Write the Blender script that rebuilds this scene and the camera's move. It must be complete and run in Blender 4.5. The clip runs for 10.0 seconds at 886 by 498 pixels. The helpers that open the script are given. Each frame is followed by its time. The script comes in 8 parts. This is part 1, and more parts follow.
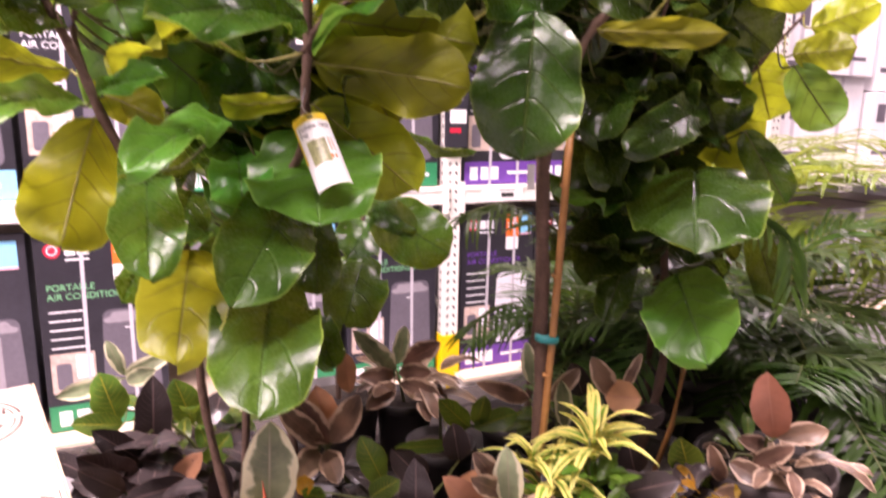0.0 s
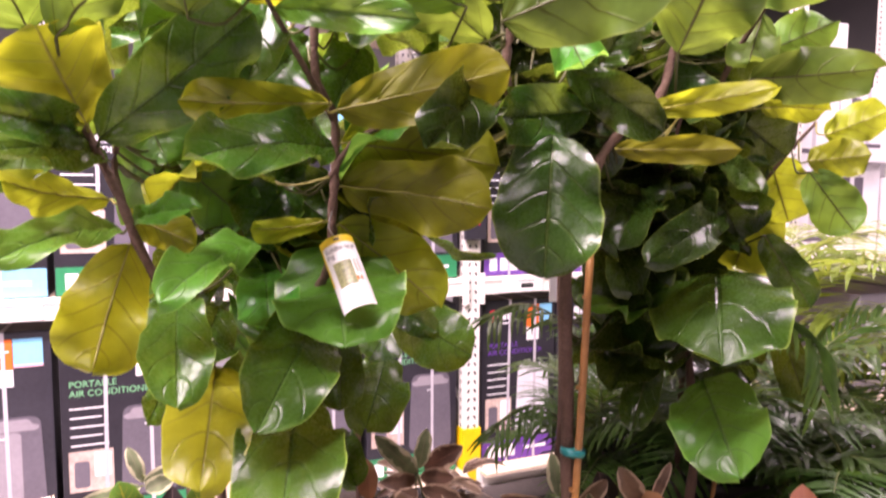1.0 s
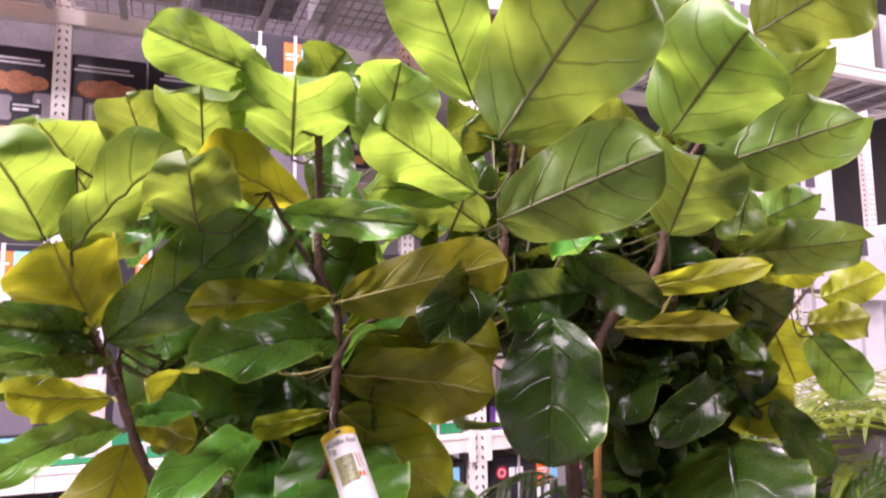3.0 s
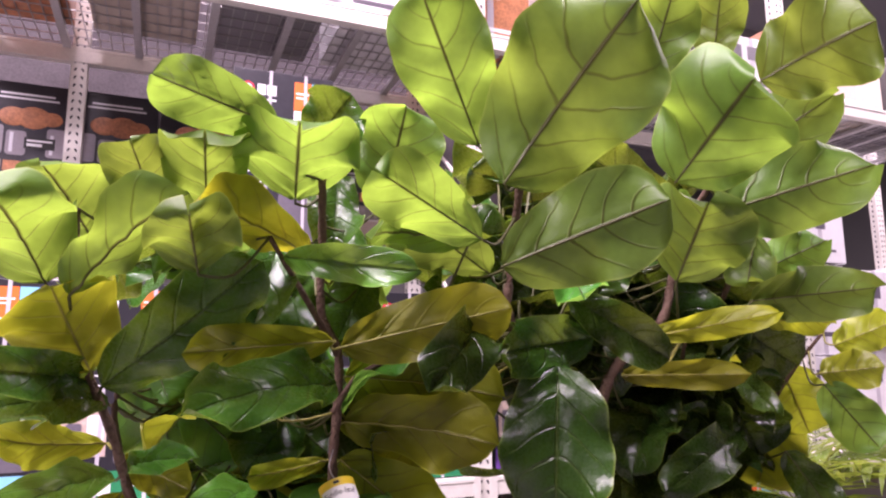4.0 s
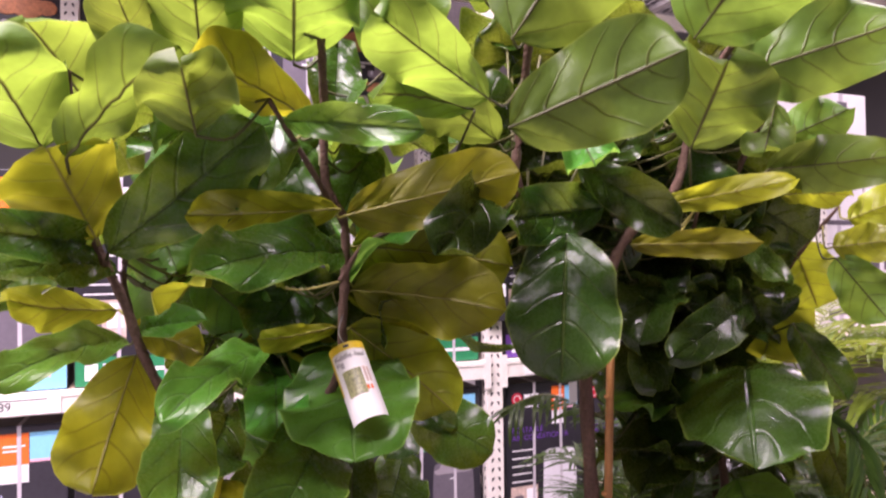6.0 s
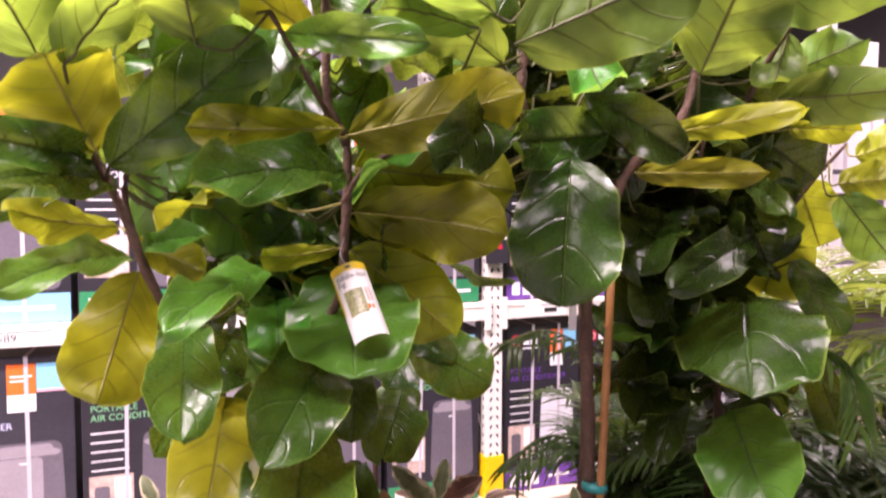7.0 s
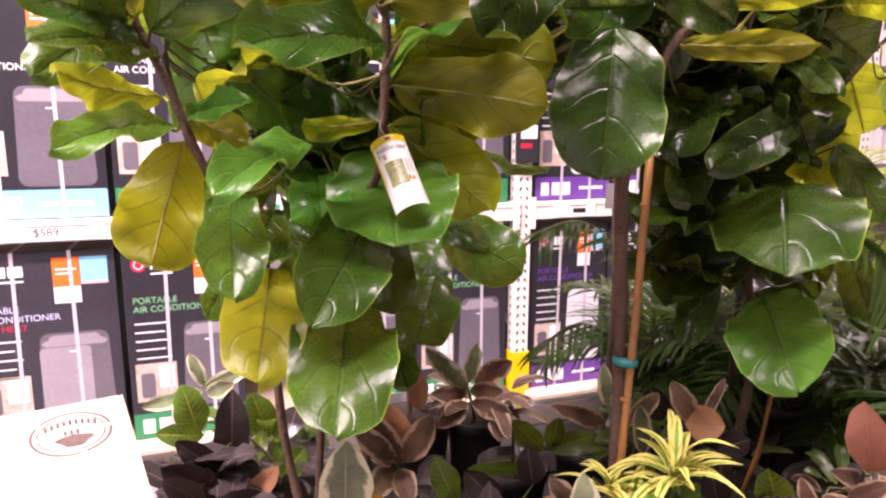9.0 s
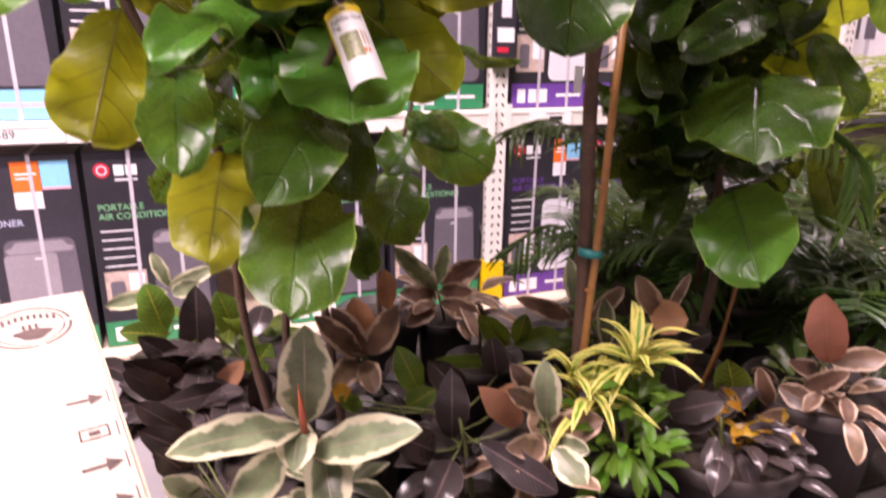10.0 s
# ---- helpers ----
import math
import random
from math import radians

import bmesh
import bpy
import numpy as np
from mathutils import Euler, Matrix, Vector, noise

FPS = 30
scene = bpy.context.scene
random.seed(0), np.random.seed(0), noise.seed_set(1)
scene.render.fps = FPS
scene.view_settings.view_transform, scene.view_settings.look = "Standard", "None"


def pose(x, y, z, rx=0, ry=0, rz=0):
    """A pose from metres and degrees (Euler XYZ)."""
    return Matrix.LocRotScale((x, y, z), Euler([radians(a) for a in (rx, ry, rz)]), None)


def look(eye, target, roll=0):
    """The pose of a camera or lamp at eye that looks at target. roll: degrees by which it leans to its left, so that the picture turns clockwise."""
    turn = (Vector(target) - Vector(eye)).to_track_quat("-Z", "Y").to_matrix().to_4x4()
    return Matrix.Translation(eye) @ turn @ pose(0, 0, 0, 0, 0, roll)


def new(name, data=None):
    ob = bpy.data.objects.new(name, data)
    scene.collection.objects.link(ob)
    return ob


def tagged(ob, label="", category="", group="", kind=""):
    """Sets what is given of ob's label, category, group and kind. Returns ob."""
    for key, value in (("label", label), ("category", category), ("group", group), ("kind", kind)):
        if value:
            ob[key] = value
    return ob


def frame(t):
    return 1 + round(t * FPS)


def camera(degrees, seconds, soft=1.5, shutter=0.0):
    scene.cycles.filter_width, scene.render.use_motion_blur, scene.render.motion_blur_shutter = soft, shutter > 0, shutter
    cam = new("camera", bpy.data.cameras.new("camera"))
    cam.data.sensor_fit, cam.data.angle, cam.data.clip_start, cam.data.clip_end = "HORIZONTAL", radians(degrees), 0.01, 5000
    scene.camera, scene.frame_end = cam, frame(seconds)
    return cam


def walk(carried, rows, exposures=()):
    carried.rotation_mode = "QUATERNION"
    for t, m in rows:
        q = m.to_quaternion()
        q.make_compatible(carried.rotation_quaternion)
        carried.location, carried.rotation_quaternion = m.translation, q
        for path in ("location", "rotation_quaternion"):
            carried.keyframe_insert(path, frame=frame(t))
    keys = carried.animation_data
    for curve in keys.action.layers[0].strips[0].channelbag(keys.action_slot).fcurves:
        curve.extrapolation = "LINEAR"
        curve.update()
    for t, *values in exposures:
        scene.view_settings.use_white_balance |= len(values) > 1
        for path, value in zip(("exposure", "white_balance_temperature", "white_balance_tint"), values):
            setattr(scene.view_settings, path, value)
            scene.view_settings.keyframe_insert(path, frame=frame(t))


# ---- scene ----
cam = camera(66.0, 10.0, soft=2.2, shutter=0.6)
PATH = [
    (0, (-0.069, 0.488, 1.609), (0.754, 2.266, 1.209), 1.0),
    (0.5, (-0.083, 0.484, 1.651), (0.699, 2.303, 1.374), 0.6),
    (1, (-0.079, 0.489, 1.678), (0.706, 2.321, 1.506), 0.4),
    (1.5, (-0.076, 0.489, 1.706), (0.706, 2.329, 1.659), 0.6),
    (2, (-0.079, 0.489, 1.731), (0.689, 2.335, 1.783), -0.3),
    (2.5, (-0.085, 0.482, 1.751), (0.681, 2.322, 1.905), -0.2),
    (3, (-0.08, 0.477, 1.767), (0.695, 2.307, 1.992), -0.9),
    (3.2, (-0.079, 0.474, 1.773), (0.701, 2.297, 2.034), -1.0),
    (4.3, (-0.063, 0.489, 1.785), (0.677, 2.317, 2.118), -0.0),
    (4.5, (-0.061, 0.49, 1.781), (0.677, 2.321, 2.098), -0.1),
    (5, (-0.055, 0.494, 1.773), (0.681, 2.335, 2.033), -0.3),
    (5.5, (-0.053, 0.499, 1.76), (0.667, 2.356, 1.932), -0.5),
    (6, (-0.049, 0.509, 1.731), (0.675, 2.372, 1.769), -0.7),
    (6.2, (-0.044, 0.512, 1.727), (0.674, 2.379, 1.74), -0.8),
    (7.3, (-0.055, 0.513, 1.668), (0.663, 2.372, 1.498), 0.6),
    (7.5, (-0.061, 0.516, 1.66), (0.659, 2.37, 1.446), 0.7),
    (8, (-0.075, 0.515, 1.636), (0.608, 2.373, 1.347), 1.0),
    (8.5, (-0.08, 0.51, 1.625), (0.564, 2.372, 1.28), 0.2),
    (9, (-0.079, 0.505, 1.619), (0.564, 2.364, 1.256), 0.2),
    (9.5, (-0.064, 0.508, 1.597), (0.591, 2.34, 1.135), 0.2),
    (10, (-0.04, 0.511, 1.549), (0.64, 2.298, 0.962), 0.7),
]
walk(cam, [(t, look(eye, target, roll)) for t, eye, target, roll in PATH], exposures=[(0, 0.28, 6900, 42), (1.0, 0.35, 6800, 42), (2.5, 0.12, 6500, 42), (4.5, -0.33, 6350, 43), (6, -0.15, 6500, 42), (7.5, 0.27, 6900, 42), (9.0, 0.24, 7000, 42), (10, -0.1, 6900, 42)])

# ---- world and light ----
world = bpy.data.worlds.new("world")
scene.world = world
world.use_nodes = True
world.node_tree.nodes["Background"].inputs[0].default_value = (0.95, 0.9, 1.0, 1)
world.node_tree.nodes["Background"].inputs[1].default_value = 0.1
LAMPS = [(-3.7, 1.3, 680), (-1.7, -0.3, 480), (-0.7, 1.35, 560), (5.8, 3.1, 420), (9.2, 2.6, 420), (-6.5, -3.6, 260), (0.4, 7.6, 440), (5.5, 7.6, 440)]
CEILING = 7.0


# ---- materials ----
def nodes_of(name):
    m = bpy.data.materials.new(name)
    m.use_nodes = True
    t = m.node_tree
    return m, t.nodes, t.links, t.nodes["Principled BSDF"]


def mat(name, colour, rough=0.5, metal=0.0, vary=0.12, scale=8.0, bump=0.0, fine=60.0, spec=0.5, each=0.0):
    """A surface with two scales of variation, and some difference from piece to piece."""
    m, n, l, p = nodes_of(name)
    tc = n.new("ShaderNodeTexCoord")
    big = n.new("ShaderNodeTexNoise")
    big.inputs["Scale"].default_value, big.inputs["Detail"].default_value = scale, 5
    small = n.new("ShaderNodeTexNoise")
    small.inputs["Scale"].default_value, small.inputs["Detail"].default_value = fine, 3
    l.new(tc.outputs["Object"], big.inputs["Vector"])
    l.new(tc.outputs["Object"], small.inputs["Vector"])
    mix = n.new("ShaderNodeMath")
    mix.operation = "ADD"
    l.new(big.outputs["Fac"], mix.inputs[0])
    l.new(small.outputs["Fac"], mix.inputs[1])
    ramp = n.new("ShaderNodeMapRange")
    ramp.inputs[1].default_value, ramp.inputs[2].default_value = 0.6, 1.4
    ramp.inputs[3].default_value, ramp.inputs[4].default_value = 1 - vary, 1 + vary
    l.new(mix.outputs[0], ramp.inputs[0])
    hsv = n.new("ShaderNodeHueSaturation")
    hsv.inputs["Color"].default_value = (*colour, 1)
    value = ramp.outputs[0]
    if each:
        info = n.new("ShaderNodeObjectInfo")
        r = n.new("ShaderNodeMapRange")
        r.inputs[3].default_value, r.inputs[4].default_value = 1 - each, 1 + each
        l.new(info.outputs["Random"], r.inputs[0])
        times = n.new("ShaderNodeMath")
        times.operation = "MULTIPLY"
        l.new(value, times.inputs[0])
        l.new(r.outputs[0], times.inputs[1])
        value = times.outputs[0]
    l.new(value, hsv.inputs["Value"])
    l.new(hsv.outputs[0], p.inputs["Base Color"])
    p.inputs["Roughness"].default_value, p.inputs["Metallic"].default_value = rough, metal
    p.inputs["Specular IOR Level"].default_value = spec
    if bump:
        b = n.new("ShaderNodeBump")
        b.inputs["Strength"].default_value, b.inputs["Distance"].default_value = bump, 0.01
        l.new(small.outputs["Fac"], b.inputs["Height"])
        l.new(b.outputs[0], p.inputs["Normal"])
    return m


def math_node(n, l, op, a, b=None, c=None):
    q = n.new("ShaderNodeMath")
    q.operation = op
    for i, v in enumerate((a, b, c)):
        if v is None:
            continue
        if isinstance(v, (int, float)):
            q.inputs[i].default_value = v
        else:
            l.new(v, q.inputs[i])
    return q.outputs[0]


def blend(n, l, fac, a, b):
    q = n.new("ShaderNodeMix")
    q.data_type = "RGBA"
    for i, v in ((0, fac), (6, a), (7, b)):
        if isinstance(v, tuple):
            q.inputs[i].default_value = (*v, 1)
        elif isinstance(v, (int, float)):
            q.inputs[i].default_value = v
        else:
            l.new(v, q.inputs[i])
    return q.outputs[2]


def leaf_mat(name, face, vein, glow, veins=5.0, slope=0.3, rough=0.30, through_share=0.33, edge=None, mottle=0.25, vein_width=0.06, bump=0.5, margin=1.12):
    """A leaf: a coloured face with a midrib and side veins, light passing through it, and a waxy gloss. edge: the colour of a pale margin."""
    m, n, l, p = nodes_of(name)
    uv = n.new("ShaderNodeUVMap")
    sep = n.new("ShaderNodeSeparateXYZ")
    l.new(uv.outputs[0], sep.inputs[0])
    au = math_node(n, l, "ABSOLUTE", math_node(n, l, "MULTIPLY_ADD", sep.outputs[0], 2.0, -1.0))
    v = sep.outputs[1]
    s = math_node(n, l, "MULTIPLY", math_node(n, l, "SUBTRACT", v, math_node(n, l, "MULTIPLY", math_node(n, l, "POWER", au, 1.35), slope)), veins)
    wob_tc = n.new("ShaderNodeTexCoord")
    drift = n.new("ShaderNodeTexNoise")
    drift.inputs["Scale"].default_value, drift.inputs["Detail"].default_value = 9, 2
    l.new(wob_tc.outputs["Object"], drift.inputs["Vector"])
    s = math_node(n, l, "ADD", s, math_node(n, l, "MULTIPLY", drift.outputs["Fac"], 0.9))
    d = math_node(n, l, "ABSOLUTE", math_node(n, l, "SUBTRACT", math_node(n, l, "FRACT", s), 0.5))
    side = n.new("ShaderNodeMapRange")
    side.interpolation_type = "SMOOTHSTEP"
    side.inputs[1].default_value, side.inputs[2].default_value = vein_width * 1.5, 0.0
    l.new(d, side.inputs[0])
    fade = math_node(n, l, "SUBTRACT", 1.0, math_node(n, l, "POWER", au, 3.0))
    short = math_node(n, l, "MINIMUM", math_node(n, l, "MULTIPLY", math_node(n, l, "SUBTRACT", 1.0, v), 5.0), 1.0)
    side_out = math_node(n, l, "MULTIPLY", math_node(n, l, "MULTIPLY", math_node(n, l, "MULTIPLY", side.outputs[0], fade), short), 0.7)
    mid = n.new("ShaderNodeMapRange")
    mid.interpolation_type = "SMOOTHSTEP"
    mid.inputs[1].default_value, mid.inputs[2].default_value = 0.05, 0.012
    l.new(au, mid.inputs[0])
    line = math_node(n, l, "MAXIMUM", mid.outputs[0], side_out)
    tc = n.new("ShaderNodeTexCoord")
    info = n.new("ShaderNodeObjectInfo")
    shift = n.new("ShaderNodeVectorMath")
    l.new(tc.outputs["Object"], shift.inputs[0])
    l.new(info.outputs["Location"], shift.inputs[1])
    big = n.new("ShaderNodeTexNoise")
    big.inputs["Scale"].default_value, big.inputs["Detail"].default_value = 14, 4
    small = n.new("ShaderNodeTexNoise")
    small.inputs["Scale"].default_value, small.inputs["Detail"].default_value = 160, 3
    l.new(shift.outputs[0], big.inputs["Vector"])
    l.new(shift.outputs[0], small.inputs["Vector"])
    val = n.new("ShaderNodeMapRange")
    val.inputs[1].default_value, val.inputs[2].default_value = 0.3, 0.7
    val.inputs[3].default_value, val.inputs[4].default_value = 1 - mottle, 1 + mottle
    l.new(big.outputs["Fac"], val.inputs[0])
    each = n.new("ShaderNodeMapRange")
    each.inputs[3].default_value, each.inputs[4].default_value = 0.8, 1.2
    l.new(info.outputs["Random"], each.inputs[0])
    value = math_node(n, l, "MULTIPLY", val.outputs[0], each.outputs[0])
    hue = n.new("ShaderNodeMapRange")
    hue.inputs[3].default_value, hue.inputs[4].default_value = 0.485, 0.515
    l.new(info.outputs["Random"], hue.inputs[0])

    def toned(colour):
        h = n.new("ShaderNodeHueSaturation")
        h.inputs["Color"].default_value = (*colour, 1)
        l.new(value, h.inputs["Value"])
        l.new(hue.outputs[0], h.inputs["Hue"])
        return h.outputs[0]

    base, lit = toned(face), toned(glow)
    if edge:
        wob = n.new("ShaderNodeTexNoise")
        wob.inputs["Scale"].default_value = 32
        l.new(shift.outputs[0], wob.inputs["Vector"])
        e = n.new("ShaderNodeMapRange")
        e.inputs[1].default_value, e.inputs[2].default_value = margin, margin + 0.14
        l.new(math_node(n, l, "ADD", au, math_node(n, l, "MULTIPLY", wob.outputs["Fac"], 0.9)), e.inputs[0])
        base = blend(n, l, e.outputs[0], base, edge)
        lit = blend(n, l, e.outputs[0], lit, edge)
    rim = n.new("ShaderNodeMapRange")
    rim.inputs[1].default_value, rim.inputs[2].default_value, rim.inputs[4].default_value = 0.955, 1.0, 0.7
    l.new(au, rim.inputs[0])
    base = blend(n, l, rim.outputs[0], base, tuple(min(0.8, 0.5 * (q + w) * 1.5 + 0.03) for q, w in zip(vein, glow)))
    colour = blend(n, l, line, base, vein)
    l.new(colour, p.inputs["Base Color"])
    p.inputs["Specular IOR Level"].default_value = 0.4
    r = n.new("ShaderNodeMapRange")
    r.inputs[3].default_value, r.inputs[4].default_value = rough - 0.08, rough + 0.14
    l.new(small.outputs["Fac"], r.inputs[0])
    l.new(r.outputs[0], p.inputs["Roughness"])
    height = math_node(n, l, "ADD", math_node(n, l, "MULTIPLY", line, -1.0), math_node(n, l, "MULTIPLY", small.outputs["Fac"], 0.25))
    b = n.new("ShaderNodeBump")
    b.inputs["Strength"].default_value, b.inputs["Distance"].default_value = bump, 0.004
    l.new(height, b.inputs["Height"])
    l.new(b.outputs[0], p.inputs["Normal"])
    tr = n.new("ShaderNodeBsdfTranslucent")
    dark = blend(n, l, math_node(n, l, "MULTIPLY", line, 0.9), lit, (glow[0] * 0.25, glow[1] * 0.16, glow[2] * 0.3))
    l.new(dark, tr.inputs["Color"])
    mixer = n.new("ShaderNodeMixShader")
    mixer.inputs[0].default_value = through_share
    l.new(p.outputs[0], mixer.inputs[1])
    l.new(tr.outputs[0], mixer.inputs[2])
    l.new(mixer.outputs[0], n["Material Output"].inputs[0])
    return m


def glow_mat(name, colour, strength):
    m, n, l, p = nodes_of(name)
    p.inputs["Base Color"].default_value = (*colour, 1)
    p.inputs["Emission Color"].default_value = (*colour, 1)
    p.inputs["Emission Strength"].default_value = strength
    return m


FIG = leaf_mat("fig_leaf_green", (0.026, 0.084, 0.010), (0.05, 0.115, 0.020), (0.28, 0.38, 0.03), rough=0.24, through_share=0.24, bump=0.7)
# Fig green darkened in the colour, for shade deep inside the crowns.
FIG_SHADED = leaf_mat("fig_leaf_shaded", (0.018, 0.045, 0.006), (0.045, 0.08, 0.014), (0.20, 0.26, 0.02), rough=0.25, through_share=0.18, bump=0.7)
FIG_UNDER = leaf_mat("fig_leaf_underside", (0.092, 0.178, 0.028), (0.07, 0.055, 0.014), (0.30, 0.43, 0.045), rough=0.42, through_share=0.41, bump=0.6, vein_width=0.045)
FIG_OLIVE = leaf_mat("fig_leaf_olive_underside", (0.23, 0.25, 0.014), (0.30, 0.31, 0.03), (0.54, 0.56, 0.02), rough=0.42, through_share=0.52, bump=0.6)
# Young leaf green; bright=1 leaves wear it too, as light painted on them.
FIG_YOUNG_LIT = leaf_mat("fig_leaf_young_lit", (0.048, 0.19, 0.020), (0.12, 0.27, 0.06), (0.32, 0.55, 0.07), rough=0.27, through_share=0.34, bump=0.7)
FIG_PALE = leaf_mat("fig_leaf_yellowing", (0.29, 0.33, 0.03), (0.40, 0.43, 0.09), (0.60, 0.66, 0.03), through_share=0.52)
RIB = mat("fig_midrib", (0.07, 0.07, 0.018), 0.6)
RIB_PALE = mat("fig_midrib_pale", (0.27, 0.25, 0.05), 0.5)
BARK = mat("fig_bark", (0.125, 0.072, 0.05), 0.85, bump=0.6, vary=0.35, scale=30, fine=180)
BAMBOO = mat("bamboo", (0.36, 0.165, 0.05), 0.45, vary=0.25, scale=20, bump=0.1)
TIE = mat("tie_tape", (0.0, 0.22, 0.22), 0.4)
RUBBER = leaf_mat("rubber_leaf_burgundy", (0.042, 0.034, 0.034), (0.20, 0.13, 0.12), (0.10, 0.05, 0.03), veins=16, slope=0.18, rough=0.17, through_share=0.08, vein_width=0.03, bump=0.1)
RUBBER_BACK = leaf_mat("rubber_leaf_copper", (0.46, 0.21, 0.12), (0.52, 0.24, 0.15), (0.40, 0.16, 0.08), veins=16, slope=0.18, rough=0.4, through_share=0.2, vein_width=0.03, bump=0.2)
VARIEGATED = leaf_mat("rubber_leaf_variegated", (0.19, 0.23, 0.13), (0.36, 0.32, 0.21), (0.24, 0.28, 0.12), veins=14, slope=0.18, rough=0.3, through_share=0.2, edge=(0.66, 0.62, 0.42), mottle=0.5, vein_width=0.03, bump=0.2, margin=1.04)
RUBY = leaf_mat("rubber_leaf_pink_edged", (0.19, 0.12, 0.08), (0.30, 0.17, 0.11), (0.24, 0.12, 0.07), veins=14, slope=0.18, rough=0.3, through_share=0.2, edge=(0.62, 0.45, 0.32), mottle=0.5, vein_width=0.03, bump=0.2)
CROTON = leaf_mat("croton_leaf", (0.05, 0.12, 0.02), (0.55, 0.50, 0.05), (0.25, 0.35, 0.03), veins=9, slope=0.25, rough=0.3, through_share=0.3, mottle=0.4, vein_width=0.05)
CROTON_GOLD = leaf_mat("croton_leaf_gold", (0.40, 0.20, 0.01), (0.10, 0.16, 0.02), (0.5, 0.3, 0.02), veins=8, slope=0.25, rough=0.3, through_share=0.3, mottle=0.6)
DRACAENA = leaf_mat("dracaena_leaf", (0.16, 0.30, 0.03), (0.16, 0.34, 0.04), (0.3, 0.5, 0.04), veins=1, rough=0.35, through_share=0.3, edge=(0.80, 0.72, 0.20), mottle=0.2, margin=0.66)
LIME = leaf_mat("bright_green_leaf", (0.055, 0.15, 0.012), (0.14, 0.24, 0.03), (0.2, 0.36, 0.02), veins=7, rough=0.3, through_share=0.3)
PALM = leaf_mat("palm_leaflet", (0.034, 0.082, 0.015), (0.06, 0.11, 0.025), (0.15, 0.26, 0.03), veins=1, rough=0.32, through_share=0.3, mottle=0.3)
PALM_GOLD = leaf_mat("areca_leaflet", (0.17, 0.25, 0.03), (0.25, 0.32, 0.06), (0.42, 0.5, 0.06), veins=1, rough=0.35, through_share=0.35, mottle=0.3)
STALK = mat("green_stalk", (0.12, 0.14, 0.04), 0.5, vary=0.2)
STALK_RED = mat("red_bud", (0.45, 0.10, 0.05), 0.4)
POT = mat("nursery_pot_plastic", (0.03, 0.024, 0.023), 0.5, vary=0.2, bump=0.05)
POT_BROWN = mat("brown_pot_plastic", (0.034, 0.023, 0.021), 0.6, vary=0.15)
SOIL = mat("potting_soil", (0.03, 0.02, 0.013), 0.95, vary=0.5, scale=40, bump=1.0)
BENCH = mat("bench_timber", (0.05, 0.04, 0.035), 0.7, vary=0.3, scale=12, bump=0.3)
FLOOR = mat("sealed_concrete", (0.22, 0.21, 0.215), 0.28, vary=0.10, scale=1.3, fine=25, bump=0.02)
JOINT = mat("floor_joint", (0.2, 0.19, 0.19), 0.8)
WALL = mat("hall_wall_paint", (0.2, 0.19, 0.19), 0.7, vary=0.06, scale=2)
CEIL = mat("ceiling_sheet", (0.28, 0.27, 0.28), 0.7, vary=0.06, scale=1)
RACK = mat("rack_enamel", (0.80, 0.76, 0.70), 0.4, vary=0.08, scale=14, bump=0.04)
RACK_GREY = mat("rack_grey_steel", (0.46, 0.44, 0.44), 0.45, vary=0.15, scale=14)
HOLE = mat("slot_shadow", (0.02, 0.02, 0.02), 0.9)
GUARD = mat("yellow_guard", (0.85, 0.56, 0.0), 0.4, vary=0.1)
WIRE = mat("galvanised_wire", (0.45, 0.43, 0.43), 0.4, metal=0.6)
PLY = mat("deck_board", (0.62, 0.50, 0.38), 0.7, vary=0.2, scale=9)
BLACKBOX = mat("black_printed_carton", (0.028, 0.026, 0.034), 0.38, vary=0.2, each=0.25)
GREYBOX = mat("grey_printed_carton", (0.20, 0.19, 0.20), 0.45, vary=0.15, each=0.2)
WHITEBOX = mat("white_printed_carton", (0.78, 0.76, 0.78), 0.45, vary=0.06)
KRAFT = mat("pale_carton", (0.50, 0.43, 0.36), 0.65, vary=0.06, scale=6, bump=0.08)
KRAFT_EDGE = mat("carton_edge", (0.50, 0.38, 0.26), 0.8, vary=0.15, scale=30)
STAMP = mat("stamp_ink", (0.09, 0.058, 0.052), 0.8, vary=0.35, scale=40)
INK_WHITE = mat("white_ink", (0.82, 0.82, 0.84), 0.5)
INK_GREEN = mat("green_ink", (0.18, 0.5, 0.25), 0.5)
INK_BLUE = mat("lilac_ink", (0.58, 0.60, 0.80), 0.5)
INK_PURPLE = mat("purple_ink", (0.14, 0.05, 0.30), 0.5)
INK_RED = mat("red_ink", (0.62, 0.02, 0.05), 0.5)
INK_BLACK = mat("black_ink", (0.02, 0.02, 0.02), 0.5)
LABEL_ORANGE = mat("orange_label", (0.85, 0.16, 0.02), 0.5)
LABEL_BLUE = mat("sky_blue_label", (0.20, 0.55, 0.80), 0.5, vary=0.08)
BAND_GREEN = mat("green_band", (0.01, 0.22, 0.09), 0.45)
BAND_PINK = mat("pink_band", (0.80, 0.45, 0.55), 0.5)
UNIT_GREY = mat("printed_grey_unit", (0.13, 0.115, 0.14), 0.4, vary=0.15, scale=5)
UNIT_LIGHT = mat("printed_light_unit", (0.30, 0.27, 0.30), 0.4, vary=0.12, scale=5)
UNIT_WHITE = mat("printed_white_unit", (0.70, 0.69, 0.74), 0.4, vary=0.06, scale=5)
PHOTO = mat("printed_room_photo", (0.55, 0.42, 0.36), 0.45, vary=0.35, scale=12)
ROAST = mat("printed_roast", (0.50, 0.20, 0.09), 0.45, vary=0.45, scale=14)
